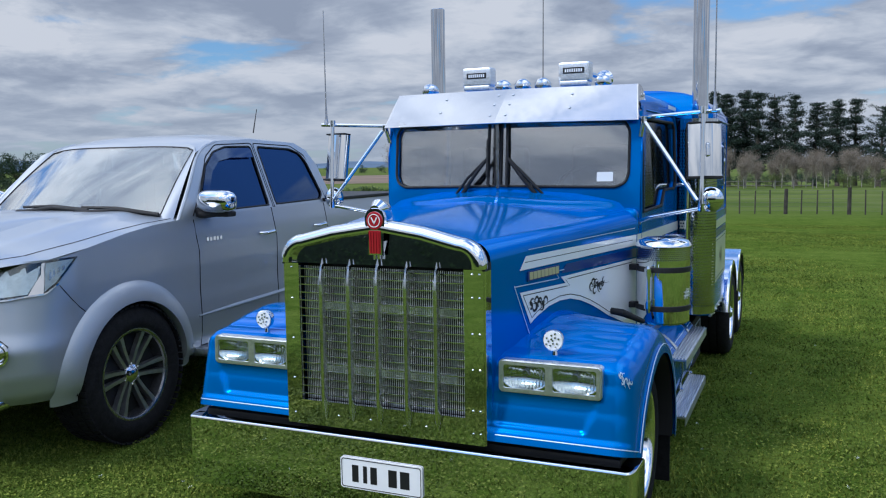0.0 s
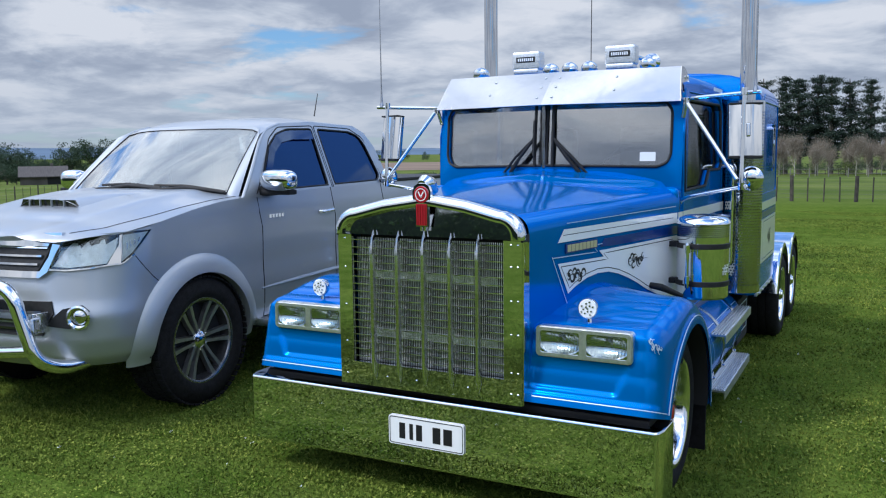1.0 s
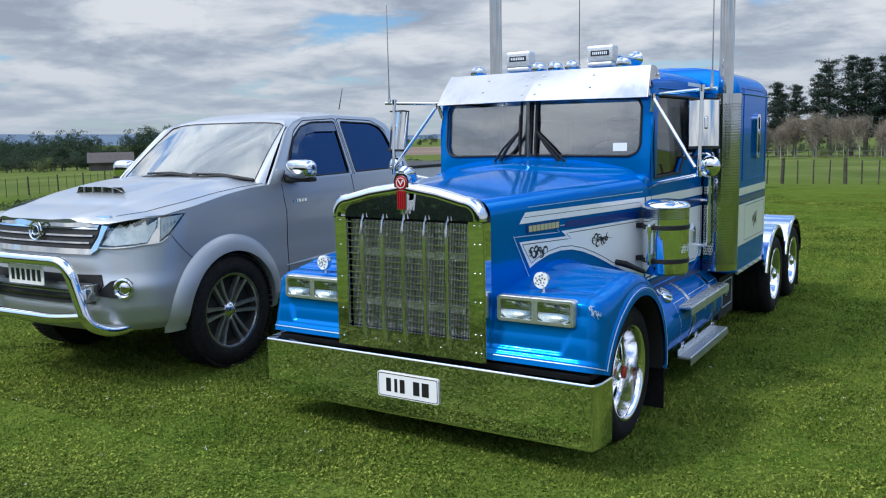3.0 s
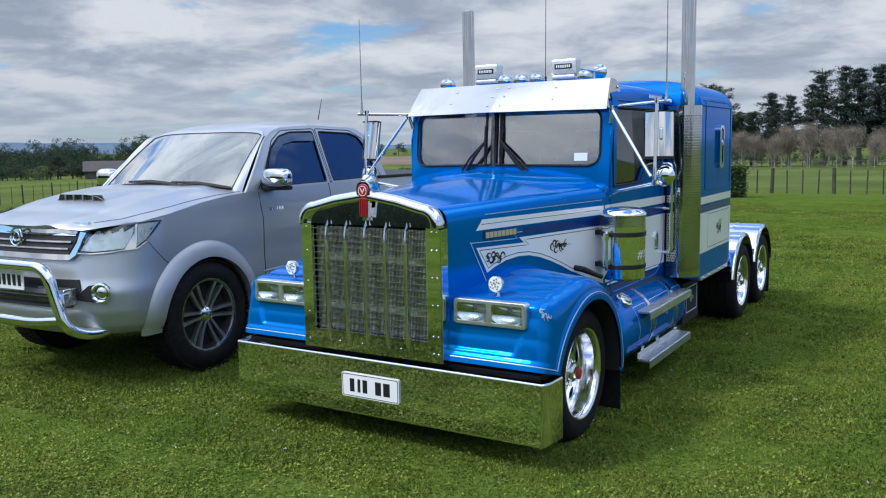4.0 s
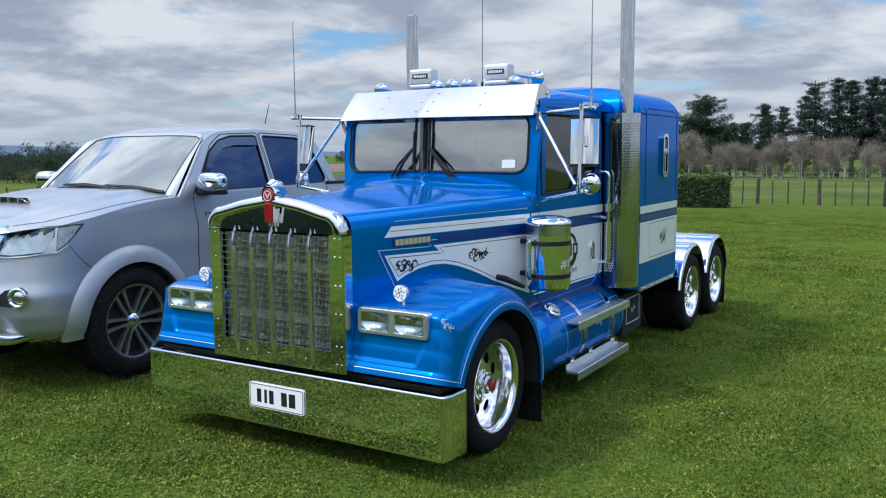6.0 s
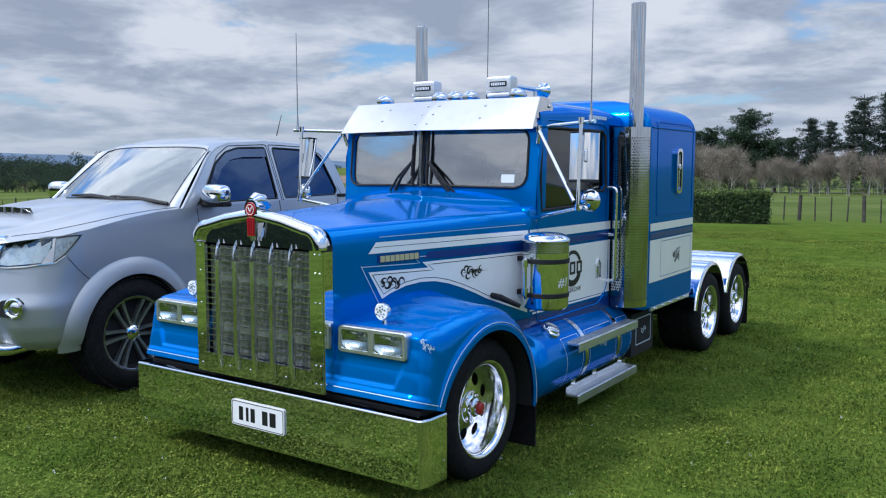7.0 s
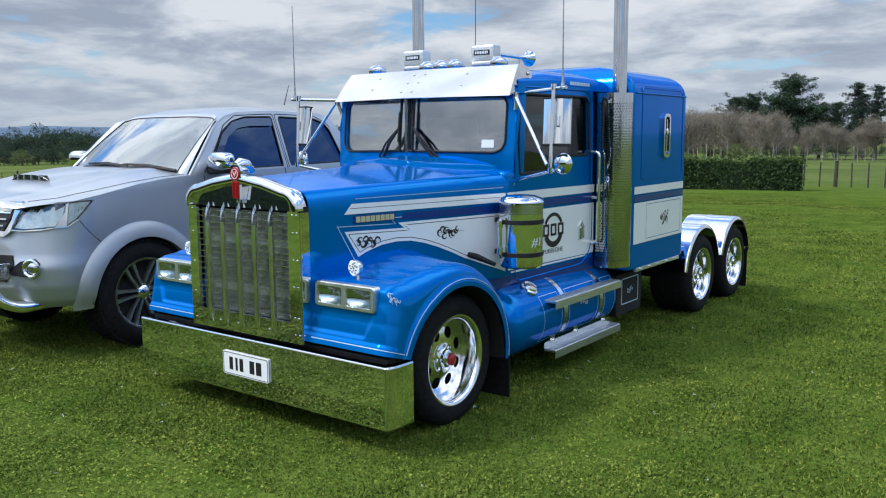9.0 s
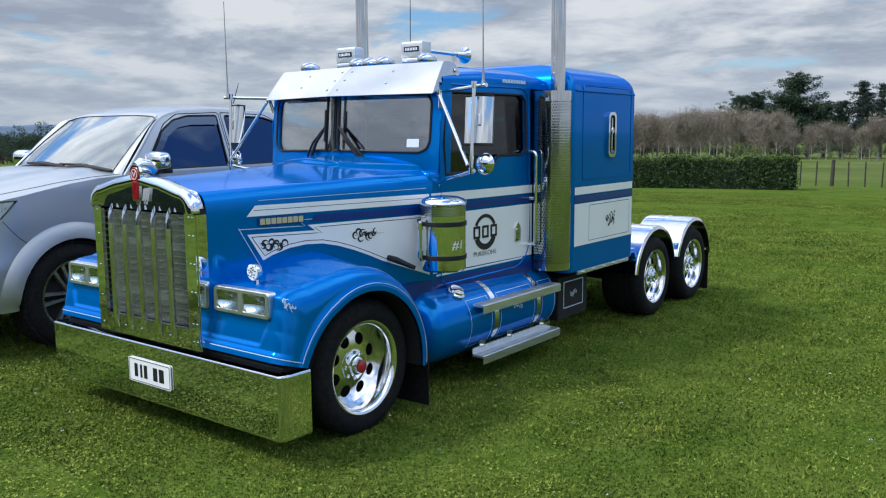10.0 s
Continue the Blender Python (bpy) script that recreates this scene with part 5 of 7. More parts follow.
for s in (1, -1):
    # silver ornaments on mudguard, tank and tool box
    def on_guard(x, y):
        p = fender_point(139 - 120 * y, 0.785 + 0.9 * x, s)
        n = (p - Vector((s * 0.80, WC_V, WC_Z))).normalized()
        return p + n * 0.004

    def on_tank(x, y):
        a = radians(8) + y / 0.23
        return Vector((s * (0.70 + 0.2305 * math.cos(a)), 2.16 + x, 0.375 + 0.2305 * math.sin(a)))

    curls(on_guard, 0.035, PINSTRIPE, "scrollwork", truck, 21)
    curls(on_tank, 0.05, PINSTRIPE, "scrollwork", truck, 22)
    curls(lambda x, y: Vector((s * 0.884, 3.0 + x, 0.36 + y)), 0.05, PINSTRIPE, "scrollwork", truck, 23)
    for v0, v1 in ((1.62, 1.85), (1.95, 2.37), (2.47, 2.64)):
        bm = bmesh.new()
        for a0, a1, va, vb in ((-40, -39, v0, v1), (39, 40, v0, v1), (-40, 40, v0, v0 + 0.004), (-40, 40, v1 - 0.004, v1)):
            surface(bm, lambda p, q: Vector((s * (0.70 + 0.2295 * math.cos(radians(lerp(a0, a1, p)))), lerp(va, vb, q), 0.375 + 0.2295 * math.sin(radians(lerp(a0, a1, p))))), 12, 1)
        part("tank_pinstripe", bm, PINSTRIPE, truck, smooth=0)


for s in (1, -1):
    # long upper stripe along bonnet, door and sleeper
    decal("white_stripe", [(0.262, 1.135), (0.31, 1.19), (1.44, 1.19), (1.44, 1.135)], s, WHITE)
    decal("white_stripe", [(1.46, 1.135), (1.46, 1.19), (2.526, 1.19), (2.526, 1.135)], s, WHITE, 0.004)
    decal("white_stripe", [(2.80, 1.105), (2.80, 1.16), (3.75, 1.16), (3.75, 1.105)], s, WHITE, -0.005)
    # dark band between
    decal("dark_stripe", [(0.62, 1.085), (0.66, 1.120), (1.44, 1.120), (1.44, 1.075), (0.75, 1.080)], s, BLUE_DARK)
    decal("dark_stripe", [(1.46, 1.075), (1.46, 1.120), (2.526, 1.120), (2.526, 1.075)], s, BLUE_DARK, 0.004)
    decal("dark_stripe", [(2.80, 1.05), (2.80, 1.092), (3.75, 1.092), (3.75, 1.05)], s, BLUE_DARK, -0.005)
    # lightning flash
    bolt = [(0.262, 1.045), (0.655, 1.036), (0.612, 1.068), (1.44, 1.068), (1.44, 0.70)] + arc_bottom()[::-1]
    decal("white_flash", bolt, s, WHITE, 0.003, label="white lightning flash")
    bm = bmesh.new()
    line(bm, dense([(0.285, 1.030), (0.695, 1.020), (0.652, 1.052), (1.43, 1.052)]), s, 0.004)
    line(bm, dense([(0.285, 1.030), (0.355, 0.928), *[(a, b + 0.020) for a, b in arc_bottom()[1:]]]), s, 0.004)
    line(bm, dense([(0.30, 1.165), (1.43, 1.165)]), s, 0.003)
    part("flash_outline", bm, INK, truck, smooth=0)
    bm = bmesh.new()
    line(bm, dense([(0.215, 1.074), (0.595, 1.064), (0.555, 1.098), (0.64, 1.098)]), s, 0.004)
    line(bm, dense([(0.215, 1.080), (0.335, 0.865)]), s, 0.004)
    line(bm, dense([(0.33, 1.215), (1.42, 1.225)]), s, 0.003)
    part("pinstripe", bm, PINSTRIPE, truck, smooth=0)
    # maker's badge as a plain gold bar
    bm = bmesh.new()
    f = side3d(0.004, s)
    plate(bm, rrect(0.455, 1.105, 0.27, 0.042, 0.004), [], lambda v, z, d: f(v, z, d), 0.003)
    badge = part("side_badge", bm, BLUE_DARK, truck, "dark badge with gold bars", smooth=0)
    for k in range(8):
        bm = bmesh.new()
        plate(bm, rrect(0.345 + 0.0318 * k, 1.105, 0.0265, 0.031, 0.002), [], lambda v, z, d: f(v, z, 0.0035 + d), 0.002)
        part("badge_bar", bm, GOLD, badge, smooth=0)
    scroll(s, 0.405, 0.985, 0.086, INK, seed=3, tail=0.5)
    scroll(s, 0.98, 0.985, 0.092, INK, seed=5)
    # door: white panel with a round trade sign
    decal("white_door_panel", [(1.47, 0.70), (1.47, 1.06), (2.526, 1.06), (2.526, 0.70)], s, WHITE, 0.003)
    bm = bmesh.new()
    f = side3d(0.006, s)
    arc = [(1.99 + r * math.cos(a), 0.915 + r * 0.95 * math.sin(a)) for r, rng in ((0.118, range(24, 160, 6)), (0.094, range(156, 20, -6))) for a in (radians(d) for d in rng)]
    plate(bm, arc, [], lambda v, z, d: f(v, z, d), 0.0012)
    arc = [(1.99 + r * math.cos(a), 0.905 + r * 0.95 * math.sin(a)) for r, rng in ((0.118, range(202, 342, 6)), (0.076, range(338, 198, -6))) for a in (radians(d) for d in rng)]
    plate(bm, arc, [], lambda v, z, d: f(v, z, d), 0.0012)
    for k in range(3):
        plate(bm, rrect(1.90 + 0.09 * k, 0.912, 0.070, 0.082, 0.005), [rrect(1.90 + 0.09 * k, 0.912, 0.036, 0.050, 0.004)], lambda v, z, d: f(v, z, d), 0.0012)
    part("door_sign", bm, INK, truck, "round black trade sign on the door", smooth=0)
    bm = lettering("PUKEKOHE", 0.044)
    for v in bm.verts:
        v.co = f((1.99 - s * 0.125) + s * (v.co.x * 1.1), 0.757 + v.co.y)
    part("door_lettering", bm, INK, truck, "small black lettering under the trade sign", smooth=0)
    bm = bmesh.new()
    line(bm, dense([(1.50, 0.685), (2.40, 0.690), (2.47, 0.75), (2.475, 1.06)]), s, 0.012, 0.005)
    part("door_pinstripe", bm, PAPER, truck, smooth=0)
    # sleeper: white panel, ornament
    decal("white_sleeper_panel", [(2.80, 0.735), (2.80, 1.04), (3.75, 1.04), (3.75, 0.735)], s, WHITE, -0.005)
    bm = bmesh.new()
    line(bm, dense([(3.02, 0.76), (3.70, 0.76), (3.70, 1.02), (3.02, 1.02), (3.02, 0.76)]), s, 0.004, -0.003)
    part("panel_line", bm, BLUE, truck, smooth=0)
    curls(lambda x, y: Vector((s * 0.9925, 3.37 + x, 0.895 + y * 1.8)), 0.075, INK, "scrollwork", truck, 9)
    # ghost lettering above the door as plain bars
    bm = bmesh.new()
    for k in range(9):
        box(bm, (s * 0.792, 2.18 + 0.032 * k, 1.885), (0.004, 0.02, 0.022))
    part("roof_script", bm, PINSTRIPE, truck)


# ---- the silver pickup parked beside ----
pickup = holder("pickup", pose(-4.12, 2.93, 0, 0, 0, 2.5), "silver double-cab pickup with chrome nudge bar and black alloy wheels", "pickup truck")
P_WF, P_WR, P_WZ = 0.90, 3.985, 0.385      # wheel centres: front, rear, height
P_ARCH = 0.438


def p_plan(q):
    """The plan outline of the lower body: q 0 at the middle of the nose, 1 at the tail corner."""
    n = 3.0
    # nose: superellipse corner from (0, 0) to (0.875, 0.62)
    if q < 0.32:
        a = q / 0.32 * math.pi / 2
        x = 0.868 * math.sin(a) ** (2 / n)
        y = 0.60 * (1 - math.cos(a) ** (2 / n))
        return x, y
    t = (q - 0.32) / 0.68
    y = lerp(0.60, 5.20, t)
    return curve([(0.6, 0.868), (1.5, 0.872), (3.0, 0.875), (4.6, 0.865), (5.2, 0.84)], y), y


def p_top(y):
    """The shoulder line."""
    return curve([(0.0, 1.098), (0.15, 1.098), (0.40, 1.108), (0.65, 1.158), (0.9, 1.202), (1.15, 1.233), (1.40, 1.248), (1.7, 1.258), (3.2, 1.275), (5.2, 1.275)], y)


def p_inset(z, y):
    """How far the side stands in from the plan at a height."""
    front = max(0.0, 1 - y / 0.5)
    i = curve([(0.36, 0.06), (0.42, 0.02), (0.50, 0.006), (0.62, 0.0), (0.80, 0.006), (0.95, 0.0), (1.06, 0.0), (1.16, 0.006), (1.28, 0.03)], z)
    f = curve([(0.36, 0.09), (0.42, 0.03), (0.52, 0.0), (0.66, 0.0), (0.74, 0.03), (0.86, 0.055), (1.0, 0.085), (1.06, 0.12)], z)
    return lerp(i, f, min(1, front * 1.6))


def p_side(q, z, off=0.0, s=1):
    x, y = p_plan(q)
    x2, y2 = p_plan(min(1, q + 0.004))
    x1, y1 = p_plan(max(0, q - 0.004))
    t = Vector((x2 - x1, y2 - y1)).normalized()
    n = Vector((t.y, -t.x))
    k = off - p_inset(z, y)
    return Vector((s * max(0.0, x + n.x * k), y + n.y * k, z))


def q_of(y):
    return 0.32 + (y - 0.60) / 4.60 * 0.68


def build_pickup_body():
    for s in (1, -1):
        bm = bmesh.new()
        NQ, NZ = 190, 34
        grid = []
        for i in range(NQ + 1):
            q = i / NQ
            yv = p_plan(q)[1]
            zt = p_top(yv)
            col = []
            for j in range(NZ + 1):
                z = lerp(0.37, zt, j / NZ)
                col.append(bm.verts.new(p_side(q, z, 0, s)))
            grid.append(col)

        def inside(p):
            return any((p.y - c) ** 2 + (p.z - P_WZ) ** 2 < P_ARCH ** 2 for c in (P_WF, P_WR)) and abs(p.x) > 0.6

        for i in range(NQ):
            for j in range(NZ):
                f4 = (grid[i][j], grid[i + 1][j], grid[i + 1][j + 1], grid[i][j + 1])
                if all(inside(v.co) for v in f4):
                    continue
                bm.faces.new(f4)
        # pull the ragged edge of each arch on to its circle
        for v in bm.verts:
            if v.link_faces and inside(v.co):
                c = min((P_WF, P_WR), key=lambda k: abs(k - v.co.y))
                d = Vector((v.co.y - c, v.co.z - P_WZ))
                if d.length > 0.2:
                    d = d.normalized() * P_ARCH
                    v.co.y, v.co.z = c + d.x, P_WZ + d.y
        bmesh.ops.delete(bm, geom=[v for v in bm.verts if not v.link_faces], context="VERTS")
        part("body_side", bm, SILVER, pickup, "silver body side and bumper corner", smooth=40)
        # wheel arch flares
        for c, nm in ((P_WF, "front"), (P_WR, "rear")):
            bm = bmesh.new()

            def fl(a, b):
                th = radians(lerp(-10, 186, a))
                rr = lerp(P_ARCH - 0.012, P_ARCH + 0.105, b)
                y, z = c + rr * math.cos(th), max(0.33, P_WZ + rr * math.sin(th))
                base = p_side(q_of(y) if y > 0.6 else 0.32 * math.acos(max(0.0, 1 - y / 0.6) ** 1.5) / (math.pi / 2), z, 0, s)
                bulge = 0.048 * math.cos(b * math.pi / 2) ** 0.7 if b < 1 else 0.0
                return Vector((base.x + s * (bulge + 0.002), y, z))

            surface(bm, fl, 44, 10)
            # the inward return of the lip
            surface(bm, lambda a, b: fl(a, 0) + Vector((-s * 0.06 * b, 0, 0)), 44, 1)
            part("wheel_arch_flare", bm, SILVER_FLARE, pickup, "silver wheel arch flare", smooth=50)
            bm = bmesh.new()
            surface(bm, lambda a, b: Vector((s * lerp(0.50, 0.87, b), c + (P_ARCH - 0.002) * math.cos(radians(lerp(-2, 182, a))), P_WZ + (P_ARCH - 0.002) * math.sin(radians(lerp(-2, 182, a))))), 30, 1)
            part("wheel_housing", bm, DARK, pickup)
        # seams: door edges and bonnet side
        for y0, z0, z1 in ((1.53, 0.42, 1.24), (2.44, 0.42, 1.27), (3.22, 0.42, 1.27)):
            bm = bmesh.new()
            tube(bm, [p_side(q_of(y0 - (0.02 if z > 1.1 else 0)), z, -0.001, s) for z in (lerp(z0, z1, k / 8) for k in range(9))], 0.0045, 5)
            part("door_seam", bm, DARK, pickup)
        bm = bmesh.new()
        tube(bm, [p_side(q_of(y), 0.42, -0.001, s) for y in (1.53, 2.0, 2.44, 3.0, 3.22)], 0.0045, 5)
        part("sill_seam", bm, DARK, pickup)
        bm = bmesh.new()
        tube(bm, [p_side(lerp(0.285, 0.318, t), lerp(0.97, 0.80, t), 0.0, s) for t in (0, 0.25, 0.5, 0.75, 1)], 0.003, 5)
        part("bumper_seam", bm, DARK, pickup)
        # body-side crease below the doors, handles, step
        bm = bmesh.new()
        tube(bm, [p_side(q_of(y), 0.62 + 0.02 * (y - 1.5), 0.0, s) for y in (1.5, 1.9, 2.4, 2.9, 3.3)], [0.006, 0.014, 0.016, 0.014, 0.006], 8)
        part("side_moulding", bm, SILVER, pickup)
        for y0 in (2.31, 3.08):
            bm = bmesh.new()
            tube(bm, round_path([p_side(q_of(y0 - 0.085), 1.095, 0.0, s), p_side(q_of(y0 - 0.07), 1.095, 0.034, s), p_side(q_of(y0 + 0.06), 1.10, 0.034, s), p_side(q_of(y0 + 0.085), 1.10, 0.0, s)], 0.02), 0.013, 10)
            box(bm, p_side(q_of(y0 + 0.095), 1.10, 0.002, s), (0.012, 0.03, 0.03), 0.006)
            part("door_handle", bm, CHROME, pickup, "chrome door handle")
        bm = bmesh.new()
        box(bm, (s * 0.86, 2.38, 0.385), (0.18, 1.80, 0.055), 0.02)
        part("side_step", bm, ALU, pickup, "aluminium side step")
        bm = bmesh.new()
        for k in range(5):
            box(bm, p_side(q_of(1.62 + 0.035 * k), 1.105, 0.002, s), (0.005, 0.024, 0.026), 0.001)
        part("wing_badge", bm, CHROME, pickup)
        # mirrors
        bm = bmesh.new()
        b2 = bmesh.new()
        bmesh.ops.create_uvsphere(b2, u_segments=24, v_segments=14, radius=1.0)
        for v in b2.verts:
            x, y, z = v.co
            k = 0.9
            v.co = Vector((math.copysign(abs(x) ** 0.65, x) * (0.150 if s > 0 else 0.095), math.copysign(abs(y) ** 0.75, y) * 0.075, math.copysign(abs(z) ** 0.62, z) * 0.074))
        bmesh.ops.transform(b2, matrix=Matrix.Translation((s * (0.985 if s > 0 else 0.945), 1.575, 1.352)) @ Matrix.Rotation(radians(-12 * s), 4, "Z"), verts=b2.verts)
        join(bm, b2)
        mir = part("door_mirror", bm, CHROME, pickup, "chrome-capped door mirror", smooth=60)
        bm = bmesh.new()
        box(bm, (s * 0.965, 1.60, 1.272), (0.24, 0.09, 0.035), 0.012)
        box(bm, (s * 0.865, 1.63, 1.28), (0.08, 0.14, 0.07), 0.015)
        part("mirror_base", bm, BLACK, mir)
    # tail
    bm = bmesh.new()
    box(bm, (0, 5.18, 0.85), (1.70, 0.06, 0.80), 0.02)
    box(bm, (0, 5.24, 0.48), (1.72, 0.14, 0.16), 0.03)
    part("tailgate", bm, SILVER, pickup)
    bm = bmesh.new()
    box(bm, (0, 4.18, 0.72), (1.62, 1.92, 0.05))
    box(bm, (0, 2.95, 0.40), (1.55, 3.5, 0.14))
    box(bm, (0, 0.75, 0.44), (1.0, 0.7, 0.12))
    part("load_bed", bm, DARK, pickup, "dark load bed and underbody")
    bm = bmesh.new()
    for s in (1, -1):
        box(bm, (s * 0.82, 4.2, 1.29), (0.07, 1.95, 0.03), 0.01)
    box(bm, (0, 4.2, 1.285), (1.60, 1.9, 0.02), 0.006)
    part("tonneau_cover", bm, BLACK, pickup, "black load bed cover")


build_pickup_body()


def build_pickup_cabin():
    """Greenhouse: lower outline at the shoulder, upper outline at the roof."""
    def uside(z, y):
        t = (z - 1.255) / 0.48
        return 0.835 - 0.165 * t - 0.02 * t * t + 0.012 * math.sin(math.pi * min(1, max(0, t))) + 0.010 * (y - 1.8) / 1.2 * t

    # bonnet
    bm = bmesh.new()

    def bonnet(a, b):
        k = (b - 0.5) * 2
        y_edge = lerp(0.10, 1.46, a)
        y = y_edge - 0.10 * (1 - k * k) * (1 - a) + (-0.12 * (1 - k * k)) * a
        # half-width follows the plan of the nose
        t = min(1.0, max(0.0, (y_edge - 0.10) / 0.55))
        half = lerp(0.56, 0.858, t ** 0.45)
        if y_edge > 0.65:
            half = lerp(0.858, 0.828, (y_edge - 0.65) / 0.81)
        ze = p_top(y_edge) - 0.004
        zc = ze + curve([(0.1, 0.030), (0.5, 0.07), (1.0, 0.074), (1.46, 0.066)], y_edge)
        crease = 0.014 * math.exp(-((abs(k) - 0.62) / 0.075) ** 2) if abs(k) > 0.62 else 0.014 * math.exp(-((abs(k) - 0.62) / 0.16) ** 2)
        nose = -0.028 * math.exp(-a * 14)
        return Vector((k * half, y, lerp(zc, ze, abs(k) ** 2.4) + crease + nose))

    surface(bm, bonnet, 40, 80)
    part("bonnet", bm, SILVER, pickup, "silver bonnet with raised creases", smooth=50)
    for k in (-1, 1):
        bm = bmesh.new()
        tube(bm, [bonnet(0.10 + 0.89 * a / 30, 0.5 + k * (0.405 + 0.065 * math.sin(math.pi / 2 * a / 30))) + Vector((0, 0, 0.0005)) for a in range(31)], 0.0022, 5)
        part("bonnet_seam", bm, DARK, pickup)
    # air scoop
    bm = bmesh.new()

    def scoop(a, b):
        k = (b - 0.5) * 2
        y = lerp(0.56, 1.16, a)
        w = lerp(0.275, 0.33, a)
        h = 0.056 * (1 - a) ** 0.9 * (1 - abs(k) ** 3.5)
        base = bonnet(min(1, (y - 0.10) / 1.36), 0.5 + k * w / 1.7)
        return Vector((k * w, base.y + 0.09, base.z + 0.006 + h))

    surface(bm, scoop, 14, 24)
    sc = part("bonnet_scoop", bm, SILVER, pickup, "silver bonnet scoop with a dark slatted intake", smooth=50)
    bm = bmesh.new()
    p = scoop(0, 0.5)
    plate(bm, [(-0.25, -0.046), (0.25, -0.046), (0.225, -0.006), (-0.225, -0.006)], [], lambda x, z, d: Vector((x, p.y - 0.004 + d + abs(x) ** 2 * 0.3, p.z + z + 0.004)), 0.01)
    part("intake", bm, BLACK_GLOSS, sc)
    for x in (-0.15, -0.05, 0.05, 0.15):
        bm = bmesh.new()
        box(bm, (x, p.y - 0.006 + x * x * 0.3, p.z - 0.022), (0.008, 0.012, 0.042), 0.002)
        part("intake_slat", bm, SILVER, sc)
    # side frames with two windows each
    for s in (1, -1):
        outer = [(1.36, 1.215), (3.40, 1.265), (3.30, 1.58), (3.22, 1.70), (3.08, 1.758), (2.45, 1.775), (2.08, 1.755), (1.90, 1.712), (1.78, 1.64)]
        w1 = [(1.585, 1.278), (2.425, 1.288), (2.445, 1.720), (2.13, 1.712), (1.97, 1.675), (1.83, 1.590)]
        w2 = [(2.52, 1.290), (3.19, 1.300), (3.235, 1.34), (3.15, 1.60), (3.10, 1.67), (2.99, 1.706), (2.53, 1.720)]
        f = lambda y, z, d: Vector((s * (uside(z, y) - d), y, z))
        bm = bmesh.new()
        plate(bm, outer, [w1, w2], f, 0.012)
        frame_ob = part("cabin_side", bm, SILVER, pickup, "silver door frames", smooth=30)
        for w, nm in ((w1, "front"), (w2, "rear")):
            bm = bmesh.new()
            plate(bm, w, [], lambda y, z, d: f(y, z, 0.010 + d), 0.004)
            part("door_window", bm, GLASS_TINT, frame_ob, "dark tinted door window")
            bm = bmesh.new()
            pts = [f(y, z, 0.002) for y, z in w]
            tube(bm, round_path([*pts, pts[0], pts[1]], 0.03, 4), 0.007, 6)
            part("window_seal", bm, BLACK, frame_ob)
        bm = bmesh.new()
        path = round_path([f(y, z, -0.001) for y, z in [(1.53, 1.26), (1.68, 1.42), (1.86, 1.640), (2.02, 1.725), (2.47, 1.745), (2.47, 1.27)]], 0.03, 4)
        tube(bm, path, 0.004, 5)
        path = round_path([f(y, z, -0.001) for y, z in [(2.49, 1.27), (2.49, 1.745), (3.00, 1.732), (3.15, 1.66), (3.28, 1.30)]], 0.03, 4)
        tube(bm, path, 0.004, 5)
        part("frame_seam", bm, DARK, frame_ob)
        bm = bmesh.new()
        tube(bm, round_path([f(y, z, 0.012) for y, z in ((1.37, 1.222), (1.57, 1.43), (1.775, 1.637), (1.89, 1.705), (2.07, 1.748))], 0.1, 5), 0.013, 10)
        part("door_pillar", bm, SILVER, frame_ob, smooth=60)
        # weathershield over the front window
        bm = bmesh.new()
        edge = [(1.66, 1.36), (1.83, 1.575), (1.97, 1.665), (2.13, 1.702), (2.44, 1.710)]
        low = [(1.72, 1.36), (1.87, 1.54), (1.99, 1.612), (2.14, 1.636), (2.42, 1.640)]
        def at(tab, t):
            k = t * (len(tab) - 1)
            i = min(int(k), len(tab) - 2)
            return (lerp(tab[i][0], tab[i + 1][0], k - i), lerp(tab[i][1], tab[i + 1][1], k - i))
        surface(bm, lambda a, b: (lambda p: f(p[0], p[1], 0.002 - 0.006 * b))((lerp(at(edge, a)[0], at(low, a)[0], b), lerp(at(edge, a)[1], at(low, a)[1], b))), 16, 3)
        part("weathershield", bm, GLASS_TINT, frame_ob, "smoked weathershield")
    # roof
    bm = bmesh.new()

    def roof_front(k):
        return 1.875 + 0.05 * k * k - 0.14 * max(0.0, (abs(k) - 0.78) / 0.22) ** 2

    def roof(a, b):
        k = (b - 0.5) * 2
        y = lerp(roof_front(k), 3.25, a)
        zr = curve([(1.7, 1.640), (1.79, 1.672), (1.92, 1.712), (2.08, 1.750), (2.45, 1.774), (3.05, 1.757), (3.25, 1.69)], y)
        w = uside(zr, y) - 0.004
        crown = curve([(1.7, 0.038), (1.95, 0.044), (2.5, 0.046), (3.0, 0.040), (3.25, 0.025)], y)
        t = abs(k)
        return Vector((k * w, y, zr + crown * (1 - t ** 3.2)))

    surface(bm, roof, 26, 40)
    part("roof", bm, SILVER, pickup, "silver roof", smooth=50)
    # windscreen, its posts and edging
    def screen(a, b, d=0.0):
        k = (b - 0.5) * 2
        y0 = 1.37 - 0.20 * (1 - k * k)
        y1 = roof_front(k)
        z0, z1 = 1.232 + 0.045 * (1 - k * k), roof(0, b).z
        w = lerp(0.80, roof(0, 1).x, a)
        return Vector((k * w, lerp(y0, y1, a) + d, lerp(z0, z1, a) + 0.02 * math.sin(a * math.pi)))

    bm = bmesh.new()
    surface(bm, lambda a, b: screen(lerp(0.06, 0.945, a), lerp(0.048, 0.952, b)), 14, 30)
    thicken(bm, 0.004)
